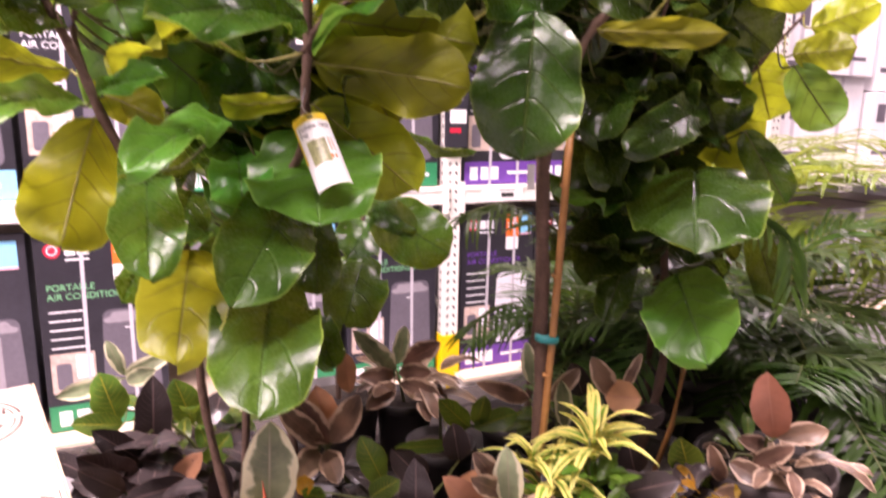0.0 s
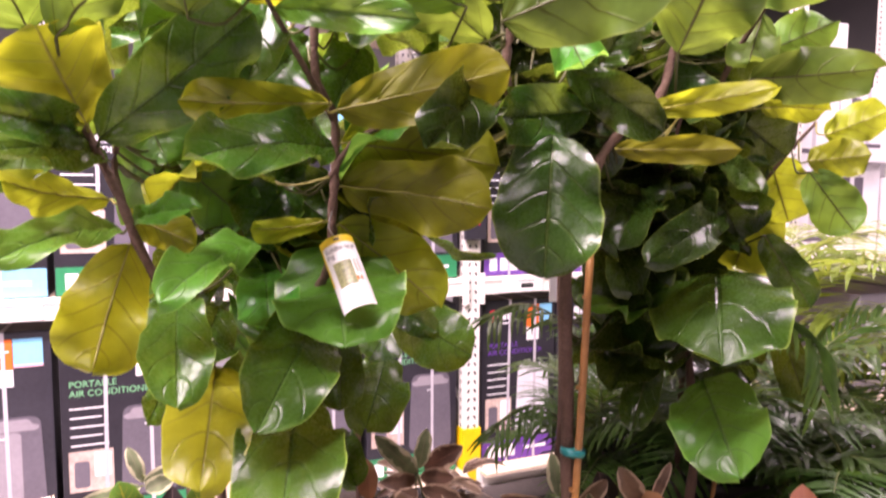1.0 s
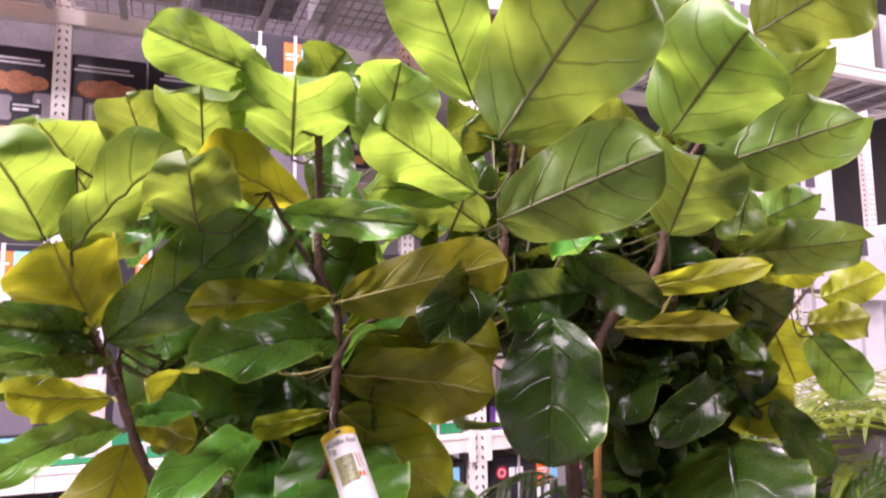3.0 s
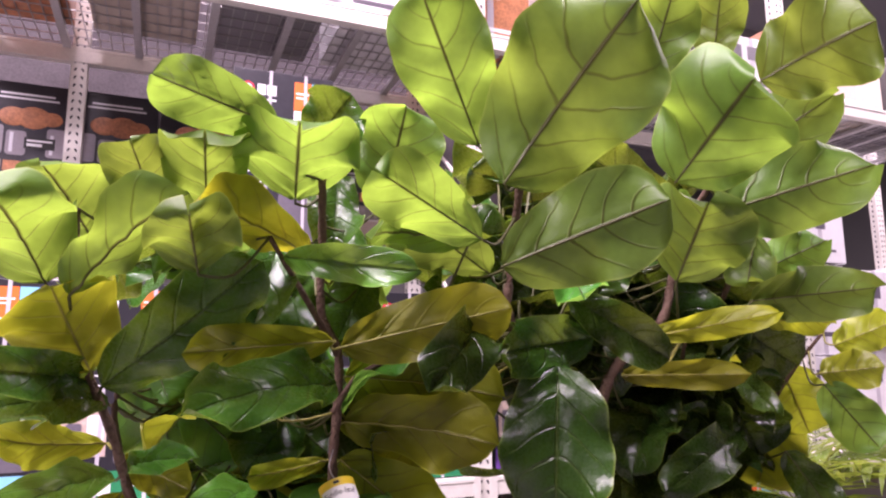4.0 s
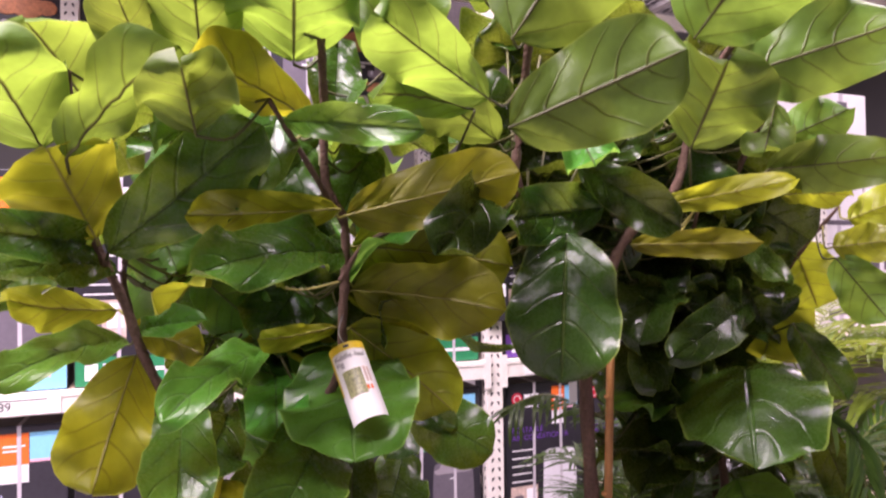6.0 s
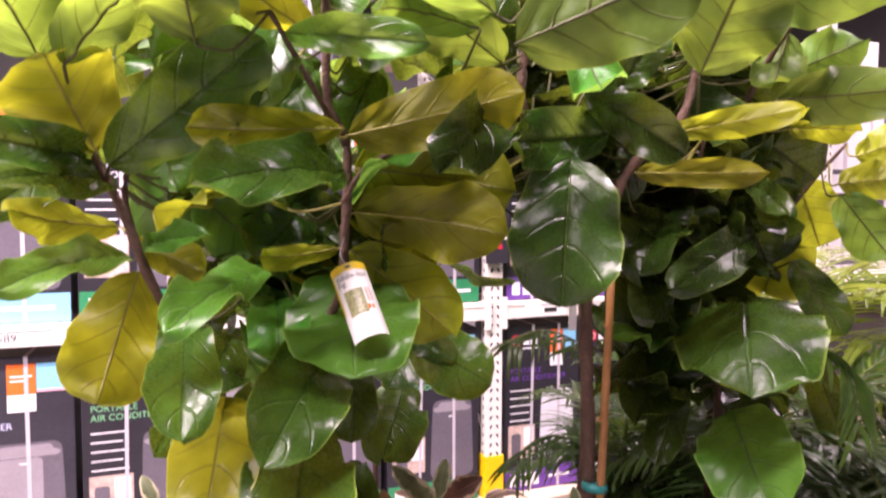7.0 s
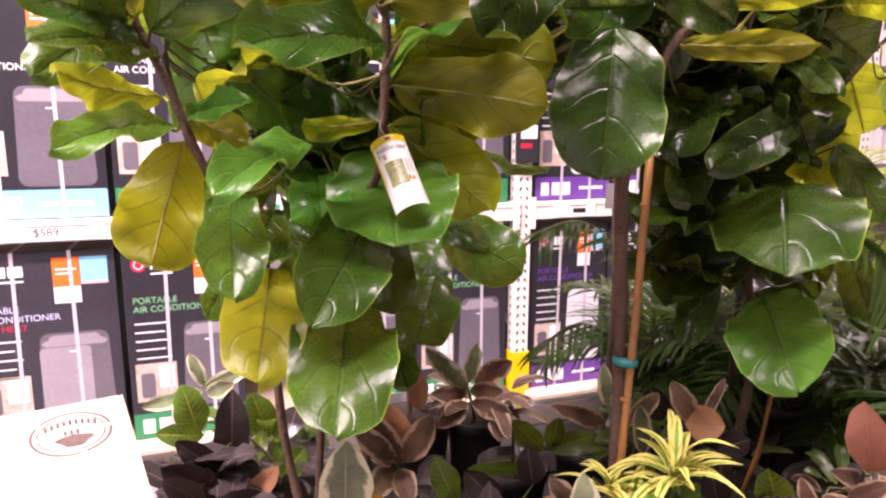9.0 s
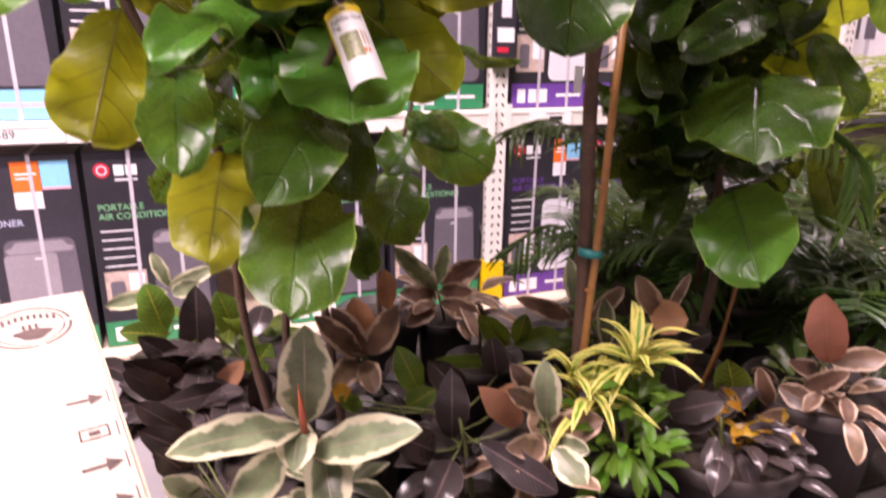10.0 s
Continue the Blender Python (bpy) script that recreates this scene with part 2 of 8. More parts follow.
BACKING = mat("dark_backing", (0.09, 0.075, 0.085), 0.7, vary=0.4, scale=5)
STRAP = mat("clear_strap", (0.52, 0.49, 0.53), 0.3, vary=0.1)
TAG_WHITE = mat("tag_card", (0.86, 0.85, 0.83), 0.4, vary=0.04)
TAG_YELLOW = mat("tag_yellow", (0.80, 0.58, 0.03), 0.4)
TAG_PHOTO = mat("tag_photo", (0.25, 0.26, 0.12), 0.4, vary=0.8, scale=120, fine=300)
LAMP_GLOW = glow_mat("lamp_diffuser", (1.0, 0.96, 0.94), 9.0)
LAMP_BODY = mat("lamp_housing", (0.7, 0.7, 0.7), 0.4)


# ---- mesh helpers ----
def mesh_of(name, bm, material, smooth=False):
    me = bpy.data.meshes.new(name)
    bm.to_mesh(me)
    bm.free()
    for m in material if isinstance(material, (list, tuple)) else (material,):
        me.materials.append(m)
    if smooth:
        for f in me.polygons:
            f.use_smooth = True
    return me


def part(name, bm, material, parent=None, label="", smooth=False):
    ob = new(name, bm if isinstance(bm, bpy.types.Mesh) else mesh_of(name, bm, material, smooth))
    if parent:
        ob.parent = parent
        ob.matrix_parent_inverse = (Matrix.Translation(parent.location) @ parent.rotation_euler.to_matrix().to_4x4()).inverted()
    if label:
        ob["label"] = label
    return ob


def thing(name, at, label, category, group="", kind="", turn=0.0):
    ob = new(name)
    ob.location, ob.rotation_euler = at, (0, 0, radians(turn))
    ob.empty_display_size = 0.1
    return tagged(ob, label, category, group, kind)


def add_box(bm, lo, hi, bevel=0.0):
    c = [(a + b) / 2 for a, b in zip(lo, hi)]
    s = [abs(b - a) for a, b in zip(lo, hi)]
    made = bmesh.ops.create_cube(bm, size=1, matrix=Matrix.Translation(c) @ Matrix.Diagonal((*s, 1)))
    if bevel:
        edges = list({e for v in made["verts"] for e in v.link_edges})
        bmesh.ops.bevel(bm, geom=edges, offset=bevel, segments=2, affect="EDGES", profile=0.6)
    return bm


def box(lo, hi, bevel=0.0):
    return add_box(bmesh.new(), lo, hi, bevel)


def add_tube(bm, pts, radii, sides=8):
    """A tapered tube along points."""
    pts = [Vector(p) for p in pts]
    rings = []
    for i, p in enumerate(pts):
        d = (pts[min(i + 1, len(pts) - 1)] - pts[max(i - 1, 0)]).normalized()
        a = d.orthogonal().normalized() if abs(d.z) > 0.98 else d.cross(Vector((0, 0, 1))).normalized()
        b = d.cross(a)
        r = radii[i] if isinstance(radii, (list, tuple)) else radii
        rings.append([bm.verts.new(p + (a * math.cos(k * math.tau / sides) + b * math.sin(k * math.tau / sides)) * r) for k in range(sides)])
    for q, w in zip(rings, rings[1:]):
        for k in range(sides):
            bm.faces.new((q[k], q[(k + 1) % sides], w[(k + 1) % sides], w[k]))
    bm.faces.new(rings[0][::-1])
    bm.faces.new(rings[-1])
    return bm


def curve_points(pts, steps=6):
    """A smooth line through points."""
    pts = [Vector(p) for p in pts]
    out = []
    for i in range(len(pts) - 1):
        p0, p1, p2, p3 = pts[max(i - 1, 0)], pts[i], pts[i + 1], pts[min(i + 2, len(pts) - 1)]
        for k in range(steps):
            t = k / steps
            out.append(0.5 * (2 * p1 + (p2 - p0) * t + (2 * p0 - 5 * p1 + 4 * p2 - p3) * t * t + (3 * p1 - p0 - 3 * p2 + p3) * t ** 3))
    return out + [pts[-1]]


def add_lathe(bm, profile, sides=28, at=(0, 0, 0)):
    rings = []
    for r, z in profile:
        rings.append([bm.verts.new((at[0] + r * math.cos(k * math.tau / sides), at[1] + r * math.sin(k * math.tau / sides), at[2] + z)) for k in range(sides)])
    for q, w in zip(rings, rings[1:]):
        for k in range(sides):
            bm.faces.new((q[k], q[(k + 1) % sides], w[(k + 1) % sides], w[k]))
    bm.faces.new(rings[0][::-1])
    bm.faces.new(rings[-1])
    return bm


def lettering(text, size, material, parent, m, name="lettering", depth=0.0005):
    """Printed words at the pose m (the text's x runs along the words, its z out of the surface)."""
    c = bpy.data.curves.new(name, "FONT")
    c.body, c.size, c.extrude = text, size, depth
    tmp = bpy.data.objects.new(name, c)
    scene.collection.objects.link(tmp)
    bpy.context.view_layer.update()
    me = bpy.data.meshes.new_from_object(tmp.evaluated_get(bpy.context.evaluated_depsgraph_get()))
    bpy.data.objects.remove(tmp)
    me.transform(m)
    me.materials.clear()
    me.materials.append(material)
    return tagged(part(name, me, None, parent), kind="stuff")


PROFILES = {
    "fiddle": ((0, 0.05), (0.04, 0.34), (0.12, 0.52), (0.25, 0.60), (0.38, 0.70), (0.52, 0.88), (0.66, 1.0), (0.8, 0.99), (0.9, 0.83), (0.96, 0.58), (1, 0.06)),
    "round": ((0, 0.08), (0.04, 0.40), (0.12, 0.68), (0.25, 0.89), (0.38, 0.98), (0.52, 1.0), (0.66, 0.97), (0.8, 0.86), (0.9, 0.66), (0.96, 0.43), (1, 0.04)),
    "ellipse": ((0, 0.06), (0.04, 0.27), (0.12, 0.55), (0.25, 0.82), (0.38, 0.96), (0.52, 1.0), (0.66, 0.97), (0.8, 0.81), (0.9, 0.56), (0.96, 0.28), (1, 0.02)),
    "strap": ((0, 0.55), (0.04, 0.7), (0.12, 0.86), (0.25, 1.0), (0.38, 1.0), (0.52, 0.95), (0.66, 0.82), (0.8, 0.6), (0.9, 0.36), (0.96, 0.16), (1, 0.01)),
}
PROFILE_V = [q[0] for q in PROFILES["fiddle"]]


def width_at(kind, v):
    return float(np.interp(v, PROFILE_V, [q[1] for q in PROFILES[kind]]))


def add_leaf(bm, base, tip, width, up, kind="ellipse", rounder=0.0, cup=0.1, bend=0.06, wave=0.05, curl=0.0, rows=12, cols=6, seed=0, quilt=0.0, veins=6.0, slope=0.3, slot=0, rib=None):
    """A leaf blade from base to tip: cup folds it along the midrib, bend arches it, wave ruffles its edge, curl rolls its tip under."""
    rng = random.Random(seed)
    uv = bm.loops.layers.uv.verify()
    base, tip, up = Vector(base), Vector(tip), Vector(up)
    a = tip - base
    length = a.length
    a.normalize()
    up = (up - a * up.dot(a)).normalized()
    s = a.cross(up)
    half = width / 2
    ph = [rng.uniform(0, 6.28) for _ in range(4)]
    fr = [rng.uniform(2.2, 3.6) * 3.14 for _ in range(2)]
    lop = rng.uniform(-0.03, 0.03)
    twist = rng.uniform(-0.35, 0.35) if quilt else rng.uniform(-0.2, 0.2)
    twist *= 1 - 0.8 * rounder
    grid = []
    for i in range(rows + 1):
        v = i / rows
        v = v - 0.11 * math.sin(2 * math.pi * v)
        w = width_at(kind, v)
        if rounder:
            w = w * (1 - rounder) + width_at("round", v) * rounder
        line = []
        for j in range(cols + 1):
            u = 2 * j / cols - 1
            k = 0 if u < 0 else 1
            au = abs(u)
            calm = 1 - 0.7 * rounder
            ripple = 1 + calm * (0.035 * math.sin(v * 23 + ph[k + 2]) * au + 0.038 * math.sin(v * 10 + ph[k]) * au + 0.03 * math.sin(v * 5.5 + ph[3 - k]) * au)
            x = u * half * w * ripple * math.cos(cup * au)
            y = length * (v + lop * math.sin(v * 3.14) * u)
            z = (math.sqrt(au * au + 0.04) - 0.2) * half * w * 1.15 * math.sin(cup) + bend * length * math.sin(math.pi * v) - curl * length * max(0, v - 0.6) ** 2 * 3
            z += wave * width * au ** 2 * math.sin(v * fr[k] + ph[k]) * min(1, 3 * v)
            if quilt:
                z += 0.055 * width * au ** 4 * math.sin(v * 22 + ph[k + 2]) * min(1, 4 * v)
                d = abs(((v - slope * au ** 1.35) * veins) % 1 - 0.5)
                z += quilt * (min(1, d * 4) - 0.5) * (1 - au ** 4) * (1 - v ** 3) + quilt * 0.8 * min(1, au * 7)
            z += x * math.sin(twist * (v - 0.5) * 2)
            line.append((bm.verts.new(base + s * x + a * y + up * z), (0.5 + u / 2, v)))
        grid.append(line)
    for i in range(rows):
        for j in range(cols):
            four = (grid[i][j], grid[i][j + 1], grid[i + 1][j + 1], grid[i + 1][j])
            f = bm.faces.new([q[0] for q in four])
            f.smooth, f.material_index = True, slot
            for loop, q in zip(f.loops, four):
                loop[uv].uv = q[1]
    if rib:
        r, rib_slot = rib
        old = set(bm.faces)
        pts = [grid[i][cols // 2][0].co - up * r * 1.05 for i in range(0, int(rows * 0.86))]
        add_tube(bm, pts, [r * (1 - 0.8 * i / len(pts)) for i in range(len(pts))], 5)
        for f in set(bm.faces) - old:
            f.material_index, f.smooth = rib_slot, True
    return s, up


# ---- the hall ----
def hall():
    f = tagged(part("floor", box((-14, -12, -0.2), (16, 16, 0)), FLOOR), "polished pale grey concrete shop floor", "floor", kind="structure")
    joints = bmesh.new()
    for k in range(-3, 4):
        add_box(joints, (-14, k * 4 + 1.0, 0.0005), (16, k * 4 + 1.006, 0.002))
        add_box(joints, (k * 4 + 0.7, -12, 0.0005), (k * 4 + 0.706, 16, 0.0019))
    part("floor_joint", joints, JOINT, f)
    for name, lo, hi in (("wall_north", (-14, 16, 0), (16, 16.2, CEILING)), ("wall_south", (-14, -12.2, 0), (16, -12, CEILING)),
                         ("wall_west", (-14.2, -12.2, 0), (-14, 16.2, CEILING)), ("wall_east", (16, -12.2, 0), (16.2, 16.2, CEILING))):
        tagged(part(name, box(lo, hi), WALL), "plain off-white painted shop hall wall", "wall", kind="structure")
    c = box((-14.2, -12.2, CEILING), (16.2, 16.2, CEILING + 0.2))
    for k in range(15):
        add_box(c, (-14, -11 + k * 1.9, CEILING - 0.25), (16, -10.9 + k * 1.9, CEILING - 0.001))
    tagged(part("ceiling", c, CEIL), "pale metal shop ceiling with joists", "ceiling", kind="structure")
    for x, y, power in LAMPS:
        lamp = thing("ceiling_light", (x, y, CEILING - 0.6), "bright white linear high-bay ceiling light", "ceiling light", "ceiling lights")
        part("housing", box((x - 1.25, y - 0.2, CEILING - 0.55), (x + 1.25, y + 0.2, CEILING - 0.42), 0.01), LAMP_BODY, lamp)
        part("diffuser", box((x - 1.22, y - 0.17, CEILING - 0.57), (x + 1.22, y + 0.17, CEILING - 0.552)), LAMP_GLOW, lamp)
        for dx in (-0.6, 0.6):
            part("hanger", add_tube(bmesh.new(), [(x + dx, y, CEILING - 0.42), (x + dx, y, CEILING)], 0.006, 6), WIRE, lamp)
        d = bpy.data.lights.new("ceiling_light", "AREA")
        d.shape, d.size, d.size_y, d.energy, d.color = "RECTANGLE", 2.44, 0.34, power, (1.0, 0.95, 0.93)
        ob = new("light_source", d)
        ob.location = (x, y, CEILING - 0.6)


hall()

# ---- pallet racking ----
RACK_Y, BACK_Y = 3.86, 4.95
POSTS = (-1.35, 1.545, 3.99, 6.43)


def upright(parent, x, y, top, steel, guard):
    """A rack upright: an open channel with two rows of slots."""
    b = bmesh.new()
    add_box(b, (x - 0.046, y, 0.012), (x + 0.046, y + 0.004, top))
    add_box(b, (x - 0.046, y + 0.004, 0.012), (x - 0.042, y + 0.075, top))
    add_box(b, (x + 0.042, y + 0.004, 0.012), (x + 0.046, y + 0.075, top))
    add_box(b, (x - 0.075, y - 0.03, 0), (x + 0.075, y + 0.1, 0.012))
    post = part("upright", b, steel, parent)
    h = bmesh.new()
    for k in range(int((top - 0.1) / 0.0508)):
        z = 0.1 + k * 0.0508
        for dx in (-0.020, 0.020):
            lean = 0.004 if dx < 0 else -0.004
            vs = [h.verts.new((x + dx + a + lean * (b2 / 0.011), y - 0.0012, z + b2)) for a, b2 in ((-0.003, -0.011), (0.003, -0.011), (0.0075, 0.006), (0.004, 0.011), (-0.004, 0.011), (-0.0075, 0.006))]
            h.faces.new(vs)
        vs = [h.verts.new((x - 0.0472, y + 0.04 + a, z + c)) for a, c in ((-0.006, -0.01), (0.006, -0.01), (0.006, 0.01), (-0.006, 0.01))]
        h.faces.new(vs)
    tagged(part("slot_pattern", h, HOLE, post), kind="stuff")
    if guard:
        g = bmesh.new()
        add_box(g, (x - 0.053, y - 0.012, 0.013), (x + 0.053, y - 0.004, 0.345), 0.002)
        add_box(g, (x - 0.056, y - 0.010, 0.013), (x - 0.049, y + 0.07, 0.345))
        add_box(g, (x + 0.049, y - 0.010, 0.013), (x + 0.056, y + 0.07, 0.345))
        part("post_guard", g, GUARD, post, "yellow painted post guard")
    return post


def beam(parent, x0, x1, y, z0, z1, steel, deep=0.05):
    b = box((x0, y - 0.012, z0), (x1, y + deep, z1), 0.004)
    add_box(b, (x0, y - 0.016, z1 - 0.022), (x1, y - 0.0125, z1 - 0.004))
    for x in (x0, x1):
        add_box(b, (x - 0.02, y - 0.018, z0 - 0.05), (x + 0.02, y - 0.0165, z1 + 0.03))
    return part("beam", b, steel, parent)


def wire_deck(parent, x0, x1, y0, y1, z):
    b = bmesh.new()
    n = int((x1 - x0) / 0.065)
    for k in range(n + 1):
        x = x0 + (x1 - x0) * k / n
        add_box(b, (x - 0.003, y0, z), (x + 0.003, y1, z + 0.006))
    for k in range(10):
        y = y0 + (y1 - y0) * k / 9
        add_box(b, (x0, y - 0.003, z - 0.006), (x1, y + 0.003, z - 0.0005))
    d = tagged(part("wire_deck", b, WIRE, parent), kind="stuff")
    for k in range(7):
        x = x0 + (x1 - x0) * (k + 0.5) / 7
        c = box((x - 0.022, y0, z - 0.034), (x + 0.022, y1, z - 0.0065), 0.003)
        part("deck_channel", c, RACK_GREY, d)


def racking():
    r = thing("pallet_rack", (1.5, 4.4, 0), "cream enamelled steel pallet racking with yellow post guards", "shelf rack")
    for x in POSTS:
        upright(r, x, RACK_Y, 4.6, RACK, True)
    for x in (-3.2, -0.63, 1.545, 3.99, 6.43):
        upright(r, x, BACK_Y, 4.6, RACK, False)
    for x0, x1 in zip(POSTS, POSTS[1:]):
        beam(r, x0 + 0.048, x1 - 0.048, RACK_Y, 1.10, 1.195, RACK)
        beam(r, x0 + 0.048, x1 - 0.048, RACK_Y, 0.0, 0.085, RACK)
        beam(r, x0 + 0.048, x1 - 0.048, RACK_Y, 3.60, 3.70, RACK)
        for z in (1.10, 3.60):
            beam(r, x0 + 0.048, x1 - 0.048, BACK_Y, z, z + 0.1, RACK)
        wire_deck(r, x0 + 0.05, x1 - 0.05, RACK_Y + 0.05, BACK_Y - 0.02, 3.71)
        part("deck_board", box((x0 + 0.05, RACK_Y + 0.052, 1.165), (x1 - 0.05, BACK_Y - 0.02, 1.196)), PLY, r)
        part("deck_board", box((x0 + 0.05, RACK_Y - 0.10, 0.086), (x1 - 0.05, BACK_Y - 0.02, 0.105)), PLY, r)
    for z0, z1 in ((0.4, 1.1), (1.9, 2.7), (2.7, 3.5)):
        part("brace", add_tube(bmesh.new(), [(1.545, RACK_Y + 0.06, z0), (1.545, BACK_Y, z1)], 0.012, 6), RACK, r)
    return r


racking()


def plate(lo, hi, y, thick=0.0012):
    """A printed patch on a face that looks to -y."""
    return box((lo[0], y - thick, lo[1]), (hi[0], y - 0.0002, hi[1]))


def rounded_patch(x0, x1, z0, z1, y, r=0.03, thick=0.0016, taper=0.0):
    b = bmesh.new()
    pts = []
    for cx, cz, a0 in ((x1 - r, z0 + r, -90), (x1 - r - taper, z1 - r, 0), (x0 + r + taper, z1 - r, 90), (x0 + r, z0 + r, 180)):
        for k in range(5):
            a = radians(a0 + 22.5 * k)
            pts.append(b.verts.new((cx + r * math.cos(a), y - thick, cz + r * math.sin(a))))
    b.faces.new(pts)
    return b


def disc(x, z, r, y, thick=0.002, hole=0.0):
    b = bmesh.new()
    n = 24
    out = [b.verts.new((x + r * math.cos(k * math.tau / n), y - thick, z + r * math.sin(k * math.tau / n))) for k in range(n)]
    if hole:
        inn = [b.verts.new((x + hole * math.cos(k * math.tau / n), y - thick, z + hole * math.sin(k * math.tau / n))) for k in range(n)]
        for k in range(n):
            b.faces.new((out[k], out[(k + 1) % n], inn[(k + 1) % n], inn[k]))
    else:
        b.faces.new(out)
    return b


UPRIGHT_TEXT = Matrix.Rotation(radians(90), 4, "X")


def conditioner_carton(x0, x1, z0, z1, y, ink, unit, band, extra_words="", labels=True, shelf="on the racking"):
    """A tall black shop carton with a printed picture of an air conditioner, straps and price labels."""
    w, h = x1 - x0, z1 - z0
    c = thing("air_conditioner_carton", ((x0 + x1) / 2, y + 0.25, z0), "black printed air conditioner carton with straps " + shelf, "carton", "air conditioner cartons")
    part("carton_body", box((x0, y, z0), (x1, y + 0.42, z1), 0.004), BLACKBOX, c)
    X = lambda q: x0 + q * w
    Z = lambda q: z0 + q * h
    part("logo", disc(X(0.14), Z(0.908), 0.034, y), INK_RED, c, "red round mark")
    part("logo_ring", disc(X(0.14), Z(0.908), 0.022, y, 0.003, 0.017), INK_WHITE, c)
    b = plate((X(0.235), Z(0.882)), (X(0.315), Z(0.932)), y)
    add_box(b, (X(0.33), y - 0.0012, Z(0.882)), (X(0.42), y - 0.0002, Z(0.932)))
    add_box(b, (X(0.235), y - 0.0012, Z(0.856)), (X(0.42), y - 0.0002, Z(0.864)))
    tagged(part("brand_mark", b, INK_WHITE, c, "plain white brand bars"), kind="stuff")
    size = 0.041
    lettering("PORTABLE", size, ink, c, Matrix.Translation((X(0.07), y - 0.001, Z(0.712))) @ UPRIGHT_TEXT)
    lettering("AIR CONDITIONER", size, ink, c, Matrix.Translation((X(0.07), y - 0.001, Z(0.667))) @ UPRIGHT_TEXT)
    top = 0.605
    if extra_words:
        lettering(extra_words, size, INK_RED, c, Matrix.Translation((X(0.07), y - 0.001, Z(0.622))) @ UPRIGHT_TEXT)
        top = 0.57
    b = bmesh.new()
    for k in range(5):
        zz = Z(top - 0.045 * k)
        add_box(b, (X(0.07), y - 0.0012, zz), (X(0.07 + 0.30 - 0.05 * (k % 2)), y - 0.0002, zz + 0.0062))
    tagged(part("small_print", b, INK_WHITE, c, "white unreadable text bars"), kind="stuff")
    u = part("unit_picture", rounded_patch(X(0.46), X(0.94), Z(0.15), Z(0.60), y, 0.04, 0.0016, 0.012), unit, c, "printed picture of the unit")
    part("unit_front", rounded_patch(X(0.50), X(0.80), Z(0.18), Z(0.555), y, 0.03, 0.0024), UNIT_LIGHT if unit is UNIT_GREY else UNIT_WHITE, u) if unit is not UNIT_GREY else part("unit_lid", rounded_patch(X(0.49), X(0.91), Z(0.532), Z(0.588), y, 0.02, 0.0024, 0.03), UNIT_LIGHT, u)
    if extra_words:
        part("unit_side", rounded_patch(X(0.47), X(0.80), Z(0.155), Z(0.528), y, 0.02, 0.0022), UNIT_LIGHT, u)
    part("unit_badge", plate((X(0.66), Z(0.50)), (X(0.71), Z(0.506)), y, 0.003), INK_WHITE, u)
    p = part("photo", plate((X(0.05), Z(0.20)), (X(0.40), Z(0.40)), y), PHOTO, c, "small printed room photo")
    part("photo_unit", rounded_patch(X(0.09), X(0.21), Z(0.22), Z(0.35), y, 0.012, 0.0024), UNIT_GREY, p)
    part("photo_window", plate((X(0.25), Z(0.27)), (X(0.38), Z(0.385)), y, 0.0024), INK_WHITE, p)
    part("colour_band", plate((x0 + 0.004, z0 + 0.004), (x1 - 0.004, Z(0.135)), y, 0.0014), band, c)
    b = bmesh.new()
    for k in range(3):
        add_box(b, (X(0.08 + 0.14 * k), y - 0.0024, Z(0.03)), (X(0.18 + 0.14 * k), y - 0.0015, Z(0.105)))
    add_box(b, (X(0.58), y - 0.0024, Z(0.06)), (X(0.9), y - 0.0015, Z(0.078)))
    tagged(part("icon_strip", b, BAND_PINK if band is LABEL_BLUE else INK_WHITE, c), kind="stuff")
    if labels:
        o = part("orange_label", plate((X(0.60), Z(0.825)), (X(0.77), Z(0.965)), y, 0.0026), LABEL_ORANGE, c)
        part("label_foot", plate((X(0.60), Z(0.745)), (X(0.77), Z(0.824)), y, 0.0026), INK_WHITE, o)
        b = plate((X(0.62), Z(0.905)), (X(0.75), Z(0.913)), y, 0.0034)
        add_box(b, (X(0.62), y - 0.0034, Z(0.885)), (X(0.72), y - 0.0027, Z(0.892)))
        tagged(part("label_print", b, INK_WHITE, o), kind="stuff")
        part("blue_label", plate((X(0.775), Z(0.845)), (X(0.95), Z(0.965)), y, 0.0026), LABEL_BLUE, c)
        part("label_edge", plate((X(0.775), Z(0.833)), (X(0.95), Z(0.8445)), y, 0.0026), BAND_PINK, c)
    for q in (0.34, 0.72):
        b = bmesh.new()
        lean = 0.012 if q < 0.5 else -0.004
        for i in range(8):
            za, zb = z0 + h * i / 8, z0 + h * (i + 1) / 8
            xa, xb = X(q) + lean * i / 8, X(q) + lean * (i + 1) / 8
            b.faces.new([b.verts.new(v) for v in ((xa - 0.008, y - 0.0042, za), (xa + 0.008, y - 0.0042, za), (xb + 0.008, y - 0.0042, zb), (xb - 0.008, y - 0.0042, zb))])
        add_box(b, (X(q) - 0.008 + lean, y - 0.0042, z1 + 0.0005), (X(q) + 0.008 + lean, y + 0.42, z1 + 0.002))
        part("strap", b, STRAP, c, "translucent plastic strap")
    return c


